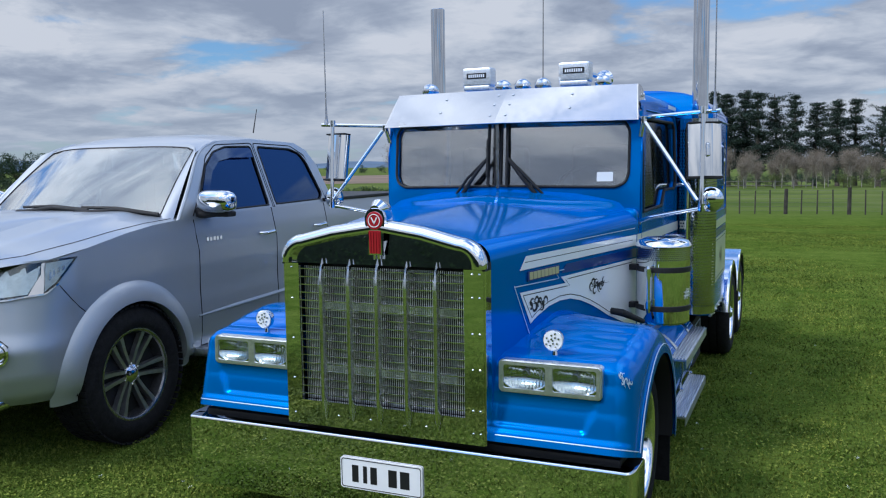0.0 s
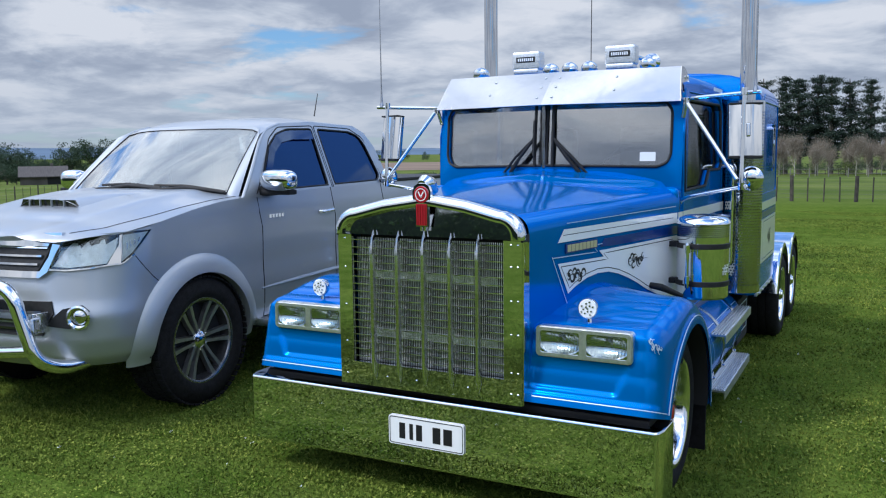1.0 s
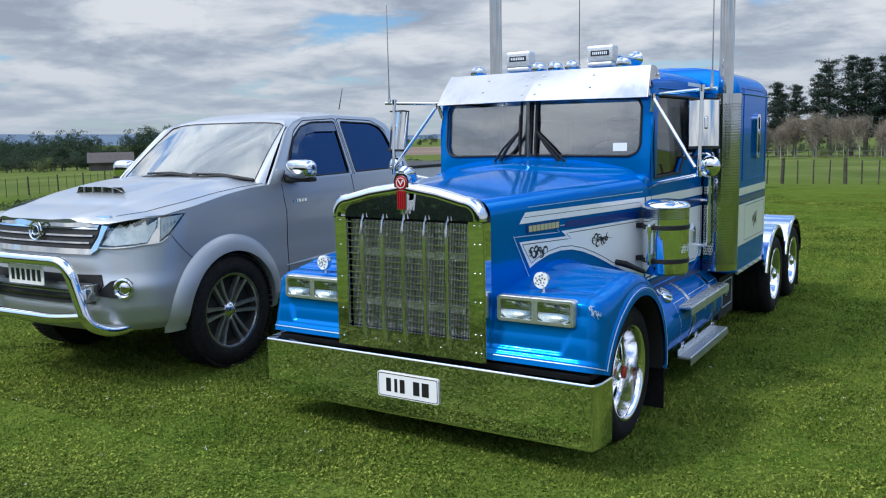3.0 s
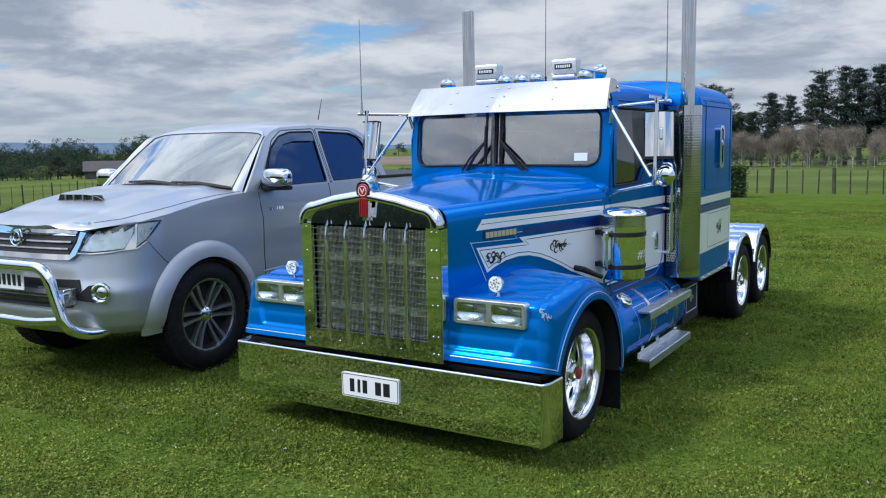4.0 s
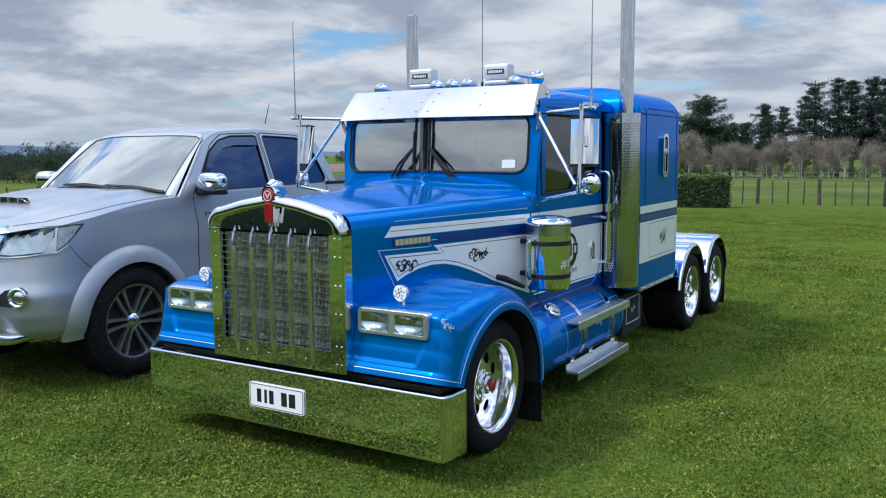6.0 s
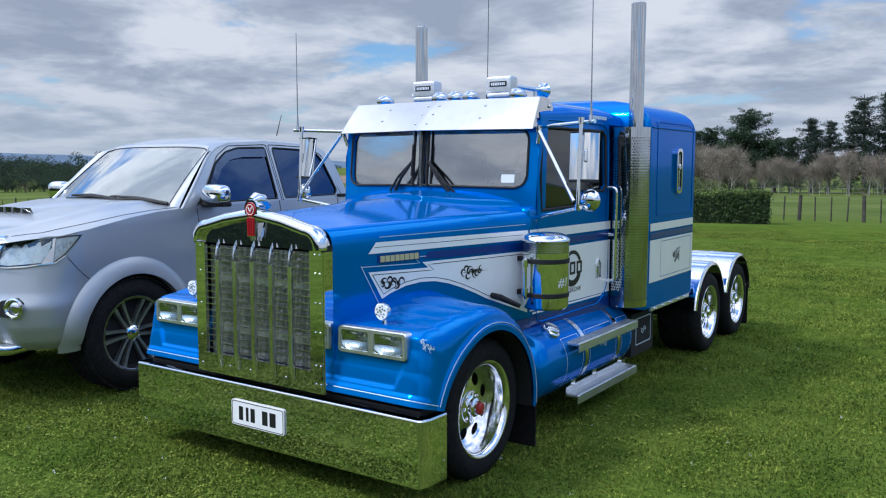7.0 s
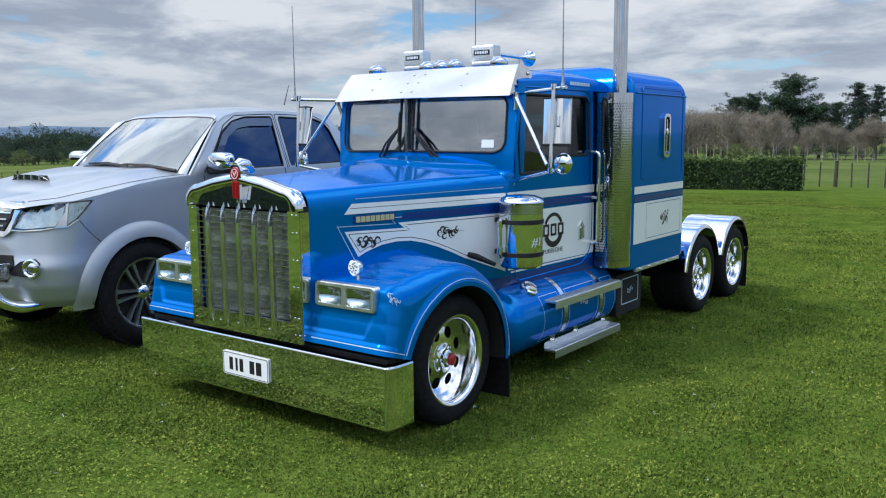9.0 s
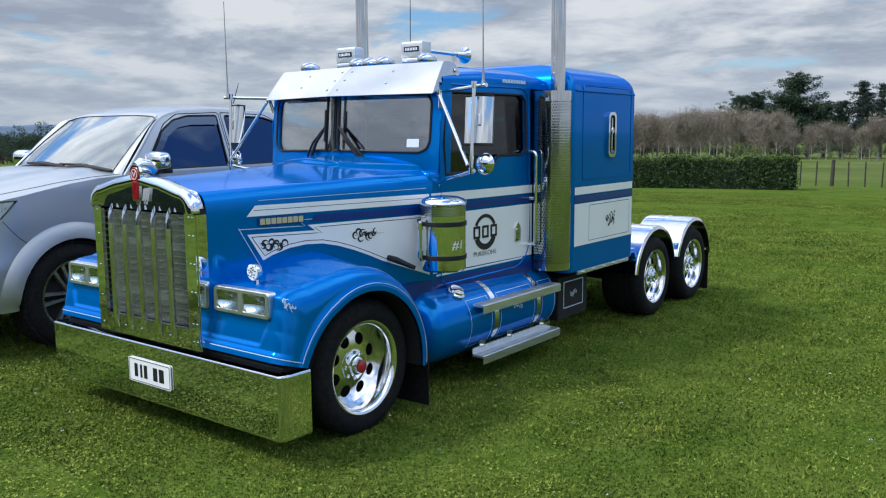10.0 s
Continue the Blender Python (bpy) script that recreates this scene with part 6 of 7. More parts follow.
    part("windscreen", bm, GLASS_PICKUP, pickup, "windscreen", smooth=60)
    bm = bmesh.new()
    surface(bm, lambda a, b: screen(lerp(0.935, 1.0, a), b), 2, 30)
    part("screen_header", bm, SILVER, pickup, smooth=60)
    for b0, b1 in ((0.0, 0.050), (0.950, 1.0)):
        bm = bmesh.new()
        surface(bm, lambda a, b: screen(a, lerp(b0, b1, b)) + Vector((0, -0.012 * math.sin(math.pi * b), 0)), 12, 6)
        part("screen_post", bm, SILVER, pickup, "silver windscreen post", smooth=60)
    bm = bmesh.new()
    for b in (0.050, 0.950):
        tube(bm, [screen(0.05 + 0.89 * a / 10, b) for a in range(11)], 0.005, 6)
    tube(bm, [screen(0.94, lerp(0.050, 0.950, b / 20)) for b in range(21)], 0.005, 6)
    surface(bm, lambda a, b: screen(lerp(-0.02, 0.075, a), lerp(0.05, 0.95, b)) + Vector((0, 0, 0.002)), 2, 30)
    part("screen_edging", bm, BLACK, pickup)
    # wipers
    for x0, x1 in ((-0.30, 0.28), (0.20, 0.72)):
        bm = bmesh.new()
        def on(x, a):
            return screen(a, 0.5 + x / 1.6) + Vector((0, -0.014, 0.012))
        tube(bm, [on(x0, 0.02), on(lerp(x0, x1, 0.5), 0.075), on(x1, 0.05)], [0.013, 0.011, 0.008], 8)
        tube(bm, [on(x0 + 0.02, 0.082), on(lerp(x0, x1, 0.5), 0.092), on(x1, 0.058)], 0.010, 6)
        part("wiper", bm, BLACK, pickup, "black windscreen wiper")
    # back of the cabin, interior
    bm = bmesh.new()
    surface(bm, lambda a, b: Vector((lerp(-0.66, 0.66, b), lerp(3.40, 3.24, a), lerp(1.26, 1.70, a))), 2, 4)
    part("cabin_back", bm, GLASS_TINT, pickup)
    bm = bmesh.new()
    box(bm, (0, 1.62, 1.20), (1.46, 0.36, 0.10), 0.04)
    for x in (-0.37, 0.37):
        box(bm, (x, 2.30, 1.25), (0.46, 0.13, 0.60), 0.05)
        box(bm, (x, 2.31, 1.60), (0.24, 0.09, 0.16), 0.03)
    box(bm, (0, 3.0, 1.25), (1.36, 0.14, 0.60), 0.05)
    part("seats_and_dash", bm, BLACK, pickup, "dark seats and dashboard")
    bm = bmesh.new()
    box(bm, (0.40, 1.52, 1.262), (0.16, 0.10, 0.004))
    part("paper_on_dash", bm, PAPER, pickup)
    bm = bmesh.new()
    tube(bm, [(0.42, 2.86, 1.84), (0.40, 2.95, 2.03)], [0.006, 0.003], 6)
    part("roof_aerial", bm, BLACK, pickup, "short black roof aerial")


build_pickup_cabin()


def nose(x, z, off=0.0):
    """A point on the front face at a width and height."""
    lo, hi = 0.0, 0.32
    for _ in range(24):
        m = (lo + hi) / 2
        if p_side(m, z, off).x < abs(x):
            lo = m
        else:
            hi = m
    p = p_side((lo + hi) / 2, z, off)
    return Vector((x, p.y, z))


def nose_patch(name, pts, mat, off, parent, label="", thick=0.006, step=0.05, depth=0.0):
    """A panel that follows the rounded nose, from an outline in (x, z); x may run past the corner along the side."""
    bm = bmesh.new()

    def place(x, z, d):
        ax = abs(x)
        if ax <= 0.80:
            p = nose(ax, z, off + d)
            return Vector((x, p.y - 0, z))
        # beyond the corner: x counts along the side
        q = 0.2555 + (ax - 0.80) * 0.19
        p = p_side(q, z, off + d)
        return Vector((math.copysign(p.x, x), p.y, z))

    lo = Vector((min(p[0] for p in pts), min(p[1] for p in pts)))
    b2 = bmesh.new()
    dens = dense([*pts, pts[0]], step)[:-1]
    vs = [b2.verts.new((x, z, 0)) for x, z in dens]
    b2.faces.new(vs)
    # slice into strips so that it bends
    x = lo.x + step
    while x < max(p[0] for p in pts):
        bmesh.ops.bisect_plane(b2, geom=b2.verts[:] + b2.edges[:] + b2.faces[:], plane_co=(x, 0, 0), plane_no=(1, 0, 0))
        x += step
    ext = bmesh.ops.extrude_face_region(b2, geom=b2.faces[:])
    for g in ext["geom"]:
        if isinstance(g, bmesh.types.BMVert):
            g.co.z = thick
    for v in b2.verts:
        v.co = place(*v.co)
    join(bm, b2)
    return part(name, bm, mat, parent, label, smooth=40)


def build_pickup_front():
    # grille: chrome surround, dark slots, chrome slats
    g = nose_patch("grille_surround", [(-0.555, 1.00), (-0.525, 0.905), (-0.48, 0.872), (0.48, 0.872), (0.525, 0.905), (0.555, 1.00), (0.57, 1.115), (-0.57, 1.115)], CHROME, 0.006, pickup, "chrome grille surround", 0.02)
    nose_patch("grille_opening", [(-0.515, 0.99), (-0.475, 0.910), (0.475, 0.910), (0.515, 0.99), (0.535, 1.082), (-0.535, 1.082)], BLACK, 0.018, g, "", 0.014)
    for z in (0.947, 0.992, 1.037):
        w = lerp(0.46, 0.52, (z - 0.91) / 0.15)
        nose_patch("grille_slat", [(-w, z - 0.0055), (w, z - 0.0055), (w, z + 0.0055), (-w, z + 0.0055)], CHROME, 0.026, g, "", 0.014)
    # maker's badge as a plain ring
    c = nose(0, 1.015, 0.06)
    bm = bmesh.new()
    lathe(bm, [(0.060 + 0.008 * math.cos(a), 0.008 * math.sin(a)) for a in (2 * math.pi * k / 8 for k in range(8))], c, (0, 1, -0.15), 30, True)
    lathe(bm, [(0.030 + 0.006 * math.cos(a), 0.006 * math.sin(a)) for a in (2 * math.pi * k / 8 for k in range(8))], c, (0, 1, -0.15), 24, True)
    part("round_badge", bm, CHROME, g)
    # lower intake, skid strip, plate
    low = nose_patch("lower_intake", [(-0.52, 0.56), (0.52, 0.56), (0.58, 0.68), (0.55, 0.745), (-0.55, 0.745), (-0.58, 0.68)], BLACK, 0.003, pickup, "black lower intake", 0.008)
    for z in (0.60, 0.645, 0.69):
        nose_patch("intake_bar", [(-0.52, z - 0.006), (0.52, z - 0.006), (0.52, z + 0.006), (-0.52, z + 0.006)], BLACK_GLOSS, 0.010, low, "", 0.012)
    # headlights
    for s in (1, -1):
        pts = [(0.500, 0.925), (0.53, 0.912), (0.62, 0.908), (0.72, 0.915), (0.83, 0.937), (0.93, 0.978), (1.01, 1.038), (1.085, 1.112), (0.98, 1.110), (0.85, 1.100), (0.72, 1.088), (0.62, 1.078), (0.572, 1.070)]
        pts = [(s * x, z) for x, z in pts]
        if s < 0:
            pts = pts[::-1]
        hl = nose_patch("headlight", pts, BLACK_GLOSS, 0.003, pickup, "large swept-back headlight with chrome divider", 0.004)
        bowl = [(s * x, z) for x, z in ((0.540, 0.932), (0.62, 0.924), (0.768, 0.939), (0.812, 1.078), (0.72, 1.070), (0.612, 1.060))]
        nose_patch("main_reflector", bowl if s > 0 else bowl[::-1], LENS_GREY, 0.0072, hl, "", 0.004)
        inner = [(s * x, z) for x, z in ((0.775, 0.932), (0.800, 0.938), (0.852, 1.095), (0.820, 1.090))]
        nose_patch("lamp_divider", inner if s > 0 else inner[::-1], CHROME, 0.012, hl, "", 0.006)
        shade = [(s * x, z) for x, z in ((0.812, 0.945), (0.92, 0.990), (0.99, 1.040), (1.055, 1.102), (0.862, 1.090))]
        nose_patch("side_reflector", shade if s > 0 else shade[::-1], LENS_GREY, 0.0072, hl, "", 0.004)
        for k in range(4):
            leds = [(s * x, z + 0.018) for x, z in ((0.865 + 0.035 * k, 0.985 + 0.014 * k), (0.885 + 0.035 * k, 0.995 + 0.014 * k), (0.890 + 0.035 * k, 1.035 + 0.007 * k), (0.876 + 0.035 * k, 1.03 + 0.007 * k))]
            nose_patch("lamp_step", leds if s > 0 else leds[::-1], GUNMETAL, 0.0125, hl, "", 0.003)
        edge = [(s * x, z) for x, z in ((0.500, 0.925), (0.53, 0.912), (0.62, 0.908), (0.72, 0.915), (0.83, 0.937), (0.93, 0.978), (0.932, 0.986), (0.83, 0.945), (0.72, 0.923), (0.62, 0.916), (0.533, 0.920), (0.506, 0.931))]
        nose_patch("lamp_lip", edge if s > 0 else edge[::-1], CHROME, 0.018, hl, "", 0.004)
        nose_patch("headlight_glass", pts, GLASS_CLEAR, 0.014, hl, "", 0.003)
        # fog lamp in its dark pocket
        pk = [(s * x, z) for x, z in ((0.54, 0.615), (0.66, 0.598), (0.72, 0.620), (0.735, 0.69), (0.70, 0.722), (0.62, 0.705))]
        pocket = nose_patch("fog_lamp_pocket", pk if s > 0 else pk[::-1], BLACK, 0.003, pickup, "dark fog lamp pocket", 0.006)
        c = nose(0.705, 0.660, 0.012)
        c.x *= s
        bm = bmesh.new()
        ax = Vector((s * 0.45, -1, 0)).normalized()
        lathe(bm, [(0.050, -0.02), (0.066, 0.0), (0.066, 0.008), (0.056, 0.012), (0.046, 0.002), (0.045, -0.01)], c, ax, 30)
        part("fog_ring", bm, CHROME, pocket)
        bm = bmesh.new()
        lathe(bm, [(0.046, -0.01), (0.030, 0.004), (0, 0.010)], c, ax, 26)
        part("fog_lamp", bm, REFLECT, pocket)
    # number plate with bars
    c = nose(0, 0.72, 0.05)
    bm = bmesh.new()
    plate(bm, rrect(0, 0, 0.36, 0.125, 0.01), [], lambda x, z, d: Vector((x, c.y - 0.03 - d, 0.735 + z)), 0.004)
    pl = part("number_plate", bm, PLATE, pickup, "white number plate with black bars")
    bm = bmesh.new()
    for k in range(6):
        box(bm, (-0.135 + 0.054 * k, c.y - 0.0355, 0.735), (0.032, 0.0015, 0.075))
    part("plate_bars", bm, INK, pl)
    # chrome nudge bar
    y0 = nose(0, 0.7, 0.0).y - 0.10
    bm = bmesh.new()
    hoop = round_path([(0.66, y0 + 0.42, 0.40), (0.62, y0 + 0.16, 0.38), (0.58, y0 + 0.02, 0.45), (0.475, y0 - 0.02, 0.845), (-0.475, y0 - 0.02, 0.845), (-0.58, y0 + 0.02, 0.45), (-0.62, y0 + 0.16, 0.38), (-0.66, y0 + 0.42, 0.40)], 0.11, 8)
    tube(bm, hoop, 0.038, 18)
    bar = part("nudge_bar", bm, CHROME, pickup, "chrome tubular nudge bar", smooth=60)
    bm = bmesh.new()
    tube(bm, round_path([(-0.565, y0 + 0.02, 0.50), (-0.3, y0 - 0.01, 0.475), (0.3, y0 - 0.01, 0.475), (0.565, y0 + 0.02, 0.50)], 0.1), 0.032, 16)
    part("lower_bar", bm, CHROME, bar)
    for s in (1, -1):
        bm = bmesh.new()
        box(bm, (s * 0.55, y0 + 0.09, 0.64), (0.012, 0.10, 0.11), 0.004)
        box(bm, (s * 0.565, y0 + 0.05, 0.64), (0.03, 0.05, 0.07), 0.008)
        part("bar_bracket", bm, STEEL, bar)


build_pickup_front()


SPOKE = vary(material("machined_spoke", (0.52, 0.52, 0.53), 0.30, 0.95), 40, 0.1)


def build_pickup_wheel(c, s):
    e = Vector((s, 0, 0))
    R, w, rim = 0.400, 0.125, 0.262
    bm = bmesh.new()
    lathe(bm, [(rim - 0.01, -w + 0.02), (rim + 0.02, -w), (R - 0.08, -w - 0.01), (R - 0.03, -w + 0.008), (R - 0.006, -w + 0.03), (R - 0.006, w - 0.03), (R - 0.03, w - 0.008), (R - 0.08, w + 0.01), (rim + 0.02, w), (rim - 0.01, w - 0.02)], c, e, 64)
    wheel = part("wheel", bm, RUBBER, pickup, "chunky black tyre on a black and machined alloy wheel", smooth=40)
    # tread blocks
    bm = bmesh.new()
    for k in range(60):
        a = 2 * math.pi * k / 60
        for x, off in ((-0.098, 0.0), (-0.033, 0.05), (0.033, 0.0), (0.098, 0.05)):
            m = Matrix.Rotation(a + off, 3, "X")
            box(bm, Vector(c) + m @ Vector((x, 0, R - 0.003)), (0.052, 0.030, 0.010), 0, m)
    tagged(part("tread", bm, RUBBER, wheel, smooth=0), kind="stuff")
    bm = bmesh.new()
    lathe(bm, [(rim - 0.002, -w + 0.03), (rim - 0.03, -w + 0.05), (rim - 0.030, w - 0.06), (rim - 0.016, w - 0.026)], c, e, 56)
    part("rim_barrel", bm, BLACK, wheel, "black painted rim barrel")
    bm = bmesh.new()
    lathe(bm, [(rim - 0.016, w - 0.026), (rim - 0.012, w - 0.014), (rim - 0.004, w - 0.010), (rim + 0.010, w - 0.010), (rim + 0.012, w - 0.02)], c, e, 56)
    part("rim", bm, GUNMETAL, wheel, "dark machined alloy rim")
    bm = bmesh.new()
    lathe(bm, [(0, w - 0.085), (rim - 0.03, w - 0.085)], c, e, 30)
    part("brake_back", bm, DARK, wheel)
    # six twin spokes: dark bodies with bright faces
    for k in range(6):
        for side in (-1, 1):
            a = 2 * math.pi * k / 6 + side * 0.150
            a0 = 2 * math.pi * k / 6 + side * 0.36
            p0 = Vector((0, math.cos(a0), math.sin(a0))) * 0.05
            p1 = Vector((0, math.cos(a), math.sin(a))) * (rim - 0.014)
            d = (p1 - p0).normalized()
            t = e.cross(d)
            bm = bmesh.new()
            vs = []
            for p, wd, h in ((p0, 0.013, 0.0), (lerp(p0, p1, 0.5), 0.0135, 0.004), (p1, 0.018, 0.020)):
                q = Vector(c) + p + e * (w - 0.045 + h)
                vs.append([bm.verts.new(q + t * wd * j + e * dep) for j, dep in ((-1, -0.03), (-0.75, 0), (0.75, 0), (1, -0.03))])
            for u1, u2 in zip(vs, vs[1:]):
                for j in range(3):
                    bm.faces.new((u1[j], u1[j + 1], u2[j + 1], u2[j]))
            part("spoke", bm, SPOKE, wheel, "", smooth=20)
    for k in range(6):
        a = 2 * math.pi * (k + 0.5) / 6
        bm = bmesh.new()
        p = Vector(c) + Vector((0, math.cos(a), math.sin(a))) * 0.062
        lathe(bm, [(0.011, 0), (0.011, 0.02), (0.005, 0.03), (0, 0.03)], p + e * (w - 0.07), e, 6)
        part("wheel_nut", bm, CHROME, wheel)
    bm = bmesh.new()
    lathe(bm, [(0.055, w - 0.06), (0.052, w - 0.04), (0.040, w - 0.032), (0.030, w - 0.026), (0, w - 0.024)], c, e, 28)
    part("wheel_centre", bm, ALLOY, wheel)


for s in (1, -1):
    for y in (P_WF, P_WR):
        build_pickup_wheel((s * 0.765, y, P_WZ + 0.002), s)


# ---- fences, hedges, trees and distance ----
def leaf_material(name, c1, c2, rough=0.65, patches=0.0, spec=0.25):
    """Foliage whose small pieces differ from one another."""
    m = material(name, c1, rough, spec=spec)
    nt, b = m.node_tree, m.node_tree.nodes["Principled BSDF"]
    geo = nt.nodes.new("ShaderNodeNewGeometry")
    r = nt.nodes.new("ShaderNodeValToRGB")
    r.color_ramp.elements[0].color, r.color_ramp.elements[1].color = (*c1, 1), (*c2, 1)
    nt.links.new(geo.outputs["Random Per Island"], r.inputs[0])
    nt.links.new(r.outputs[0], b.inputs["Base Color"])
    if patches:
        tc = nt.nodes.new("ShaderNodeTexCoord")
        n1 = nt.nodes.new("ShaderNodeTexNoise")
        n1.inputs["Scale"].default_value, n1.inputs["Detail"].default_value, n1.inputs["Roughness"].default_value = patches, 5.0, 0.65
        nt.links.new(tc.outputs["Object"], n1.inputs["Vector"])
        mr = nt.nodes.new("ShaderNodeValToRGB")
        mr.color_ramp.elements[0].position, mr.color_ramp.elements[1].position = 0.36, 0.64
        mr.color_ramp.elements[0].color, mr.color_ramp.elements[1].color = (0.55, 0.62, 0.55, 1), (1.42, 1.28, 1.15, 1)
        nt.links.new(n1.outputs[0], mr.inputs[0])
        mul = nt.nodes.new("ShaderNodeMixRGB")
        mul.blend_type = "MULTIPLY"
        mul.inputs[0].default_value = 1.0
        nt.links.new(r.outputs[0], mul.inputs[1])
        nt.links.new(mr.outputs[0], mul.inputs[2])
        nt.links.new(mul.outputs[0], b.inputs["Base Color"])
    return m


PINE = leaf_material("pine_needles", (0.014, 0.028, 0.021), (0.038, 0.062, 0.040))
DARKLEAF = leaf_material("dark_foliage", (0.018, 0.038, 0.020), (0.046, 0.080, 0.036))
OLIVE = leaf_material("olive_foliage", (0.07, 0.10, 0.03), (0.16, 0.19, 0.06))
TWIG = leaf_material("bare_twigs", (0.13, 0.108, 0.082), (0.29, 0.245, 0.190))
HEDGE = leaf_material("hedge_leaves", (0.022, 0.045, 0.014), (0.07, 0.12, 0.035))
# near-black colour for the shade between a hedge's leaves
HEDGE_SHADE = vary(material("hedge_inner_shade", (0.012, 0.022, 0.008), 0.9), 14, 0.5)
HEDGE_TOP = leaf_material("hedge_tips", (0.12, 0.17, 0.035), (0.24, 0.30, 0.07))
BARK = vary(material("bark", (0.10, 0.085, 0.068), 0.9), 3.0, 0.35, bump=0.03, bump_scale=9)
BARK_PALE = vary(material("pale_bark", (0.38, 0.355, 0.31), 0.9), 3.0, 0.3)
POST = vary(material("weathered_post", (0.050, 0.043, 0.034), 0.9), 6, 0.4, per_object=0.25)
WIRE = material("fence_wire", (0.14, 0.14, 0.14), 0.6, 0.3)
RAIL = vary(material("pale_rail", (0.15, 0.145, 0.125), 0.8), 1.0, 0.15)


def soup(name, tris, mat, parent=None, label=""):
    """One mesh from a numpy array of triangles (n, 3, 3)."""
    me = bpy.data.meshes.new(name)
    n = len(tris)
    me.vertices.add(3 * n)
    me.vertices.foreach_set("co", np.ascontiguousarray(tris, dtype=np.float32).ravel())
    me.loops.add(3 * n)
    me.loops.foreach_set("vertex_index", np.arange(3 * n, dtype=np.int32))
    me.polygons.add(n)
    me.polygons.foreach_set("loop_start", np.arange(0, 3 * n, 3, dtype=np.int32))
    me.update(calc_edges=True)
    me.materials.append(mat)
    ob = new(name, me)
    ob.parent = parent
    if label:
        ob["label"] = label
    return ob


def clumps(rng, centres, size, per, flat=1.0, fine=1.0):
    """Small random leaf triangles about each centre."""
    c = np.repeat(np.asarray(centres, float), per, axis=0)
    n = len(c)
    s = np.repeat(np.broadcast_to(np.asarray(size, float), (len(centres),)), per)[:, None]
    mid = c + rng.normal(0, 1, (n, 3)) * s * np.array([0.75, 0.75, 0.55 * flat])
    a = rng.normal(0, 1, (n, 3)) * np.array([1, 1, flat])
    b = rng.normal(0, 1, (n, 3)) * np.array([1, 1, flat])
    a /= np.linalg.norm(a, axis=1)[:, None]
    b /= np.linalg.norm(b, axis=1)[:, None]
    k = s * rng.uniform(0.45, 0.95, (n, 1)) * fine
    return np.stack([mid + a * k, mid - a * k * 0.6 + b * k * 0.5, mid - b * k * 0.8], 1)


def make_tree(name, m, label, category, trunk_bm, trunk_mat, tris, crown_mat, group=""):
    t = holder(name, m, label, category, group=group)
    part("trunk", trunk_bm, trunk_mat, t)
    soup("crown", tris, crown_mat, t)
    return t


def pine(seed, h, spread, thin=0.0, dense=1.4):
    """A tall ragged pine: whorls of level limbs with clumps of needles and gaps between."""
    rng = np.random.default_rng(seed)
    bm = bmesh.new()
    lean = rng.normal(0, 0.02, 2)
    tube(bm, [(lean[0] * z, lean[1] * z, z) for z in np.linspace(-0.4, h * 0.97, 8)], list(np.linspace(0.028 * h, 0.004 * h, 8)), 8)
    cs, sz = [], []
    z = h * rng.uniform(0.14, 0.24)
    lobe, turn = rng.uniform(0, 6.28), rng.uniform(-0.6, 0.6)
    while z < h * 0.97:
        t = z / h
        reach = spread * (0.45 + 0.55 * math.sin(math.pi * min(1, t * 1.02) ** 0.85)) * (1.10 - 0.55 * t)
        k = rng.integers(3, 6)
        a0 = rng.uniform(0, 6.28)
        for j in range(k):
            if rng.random() < 0.12 + thin:
                continue
            a = a0 + j * 6.28 / k + rng.normal(0, 0.35)
            L = reach * rng.uniform(0.35, 1.15) * (1 + 0.25 * math.cos(a - lobe - turn * z))
            rise = L * rng.uniform(0.10, 0.65)
            p0 = np.array([lean[0] * z, lean[1] * z, z])
            p1 = p0 + np.array([math.cos(a) * L, math.sin(a) * L, rise])
            tube(bm, [tuple(p0), tuple((p0 + p1) / 2 + np.array([0, 0, -0.06 * L])), tuple(p1)], [0.006 * h * (1 - t) + 0.02, 0.03, 0.015], 4)
            for f in np.linspace(0.18, 1.08, max(6, int(L * 2.0 * dense))):
                q = p0 + (p1 - p0) * f + rng.normal(0, 0.10 * L, 3) * np.array([1, 1, 0.5])
                cs.append(q)
                sz.append(h * 0.030 * math.sqrt(dense) * rng.uniform(0.5, 1.4) * (1.2 - 0.62 * t))
        z += h * rng.uniform(0.030, 0.072)
    return bm, clumps(rng, cs, sz, 56, 0.65, 0.46)


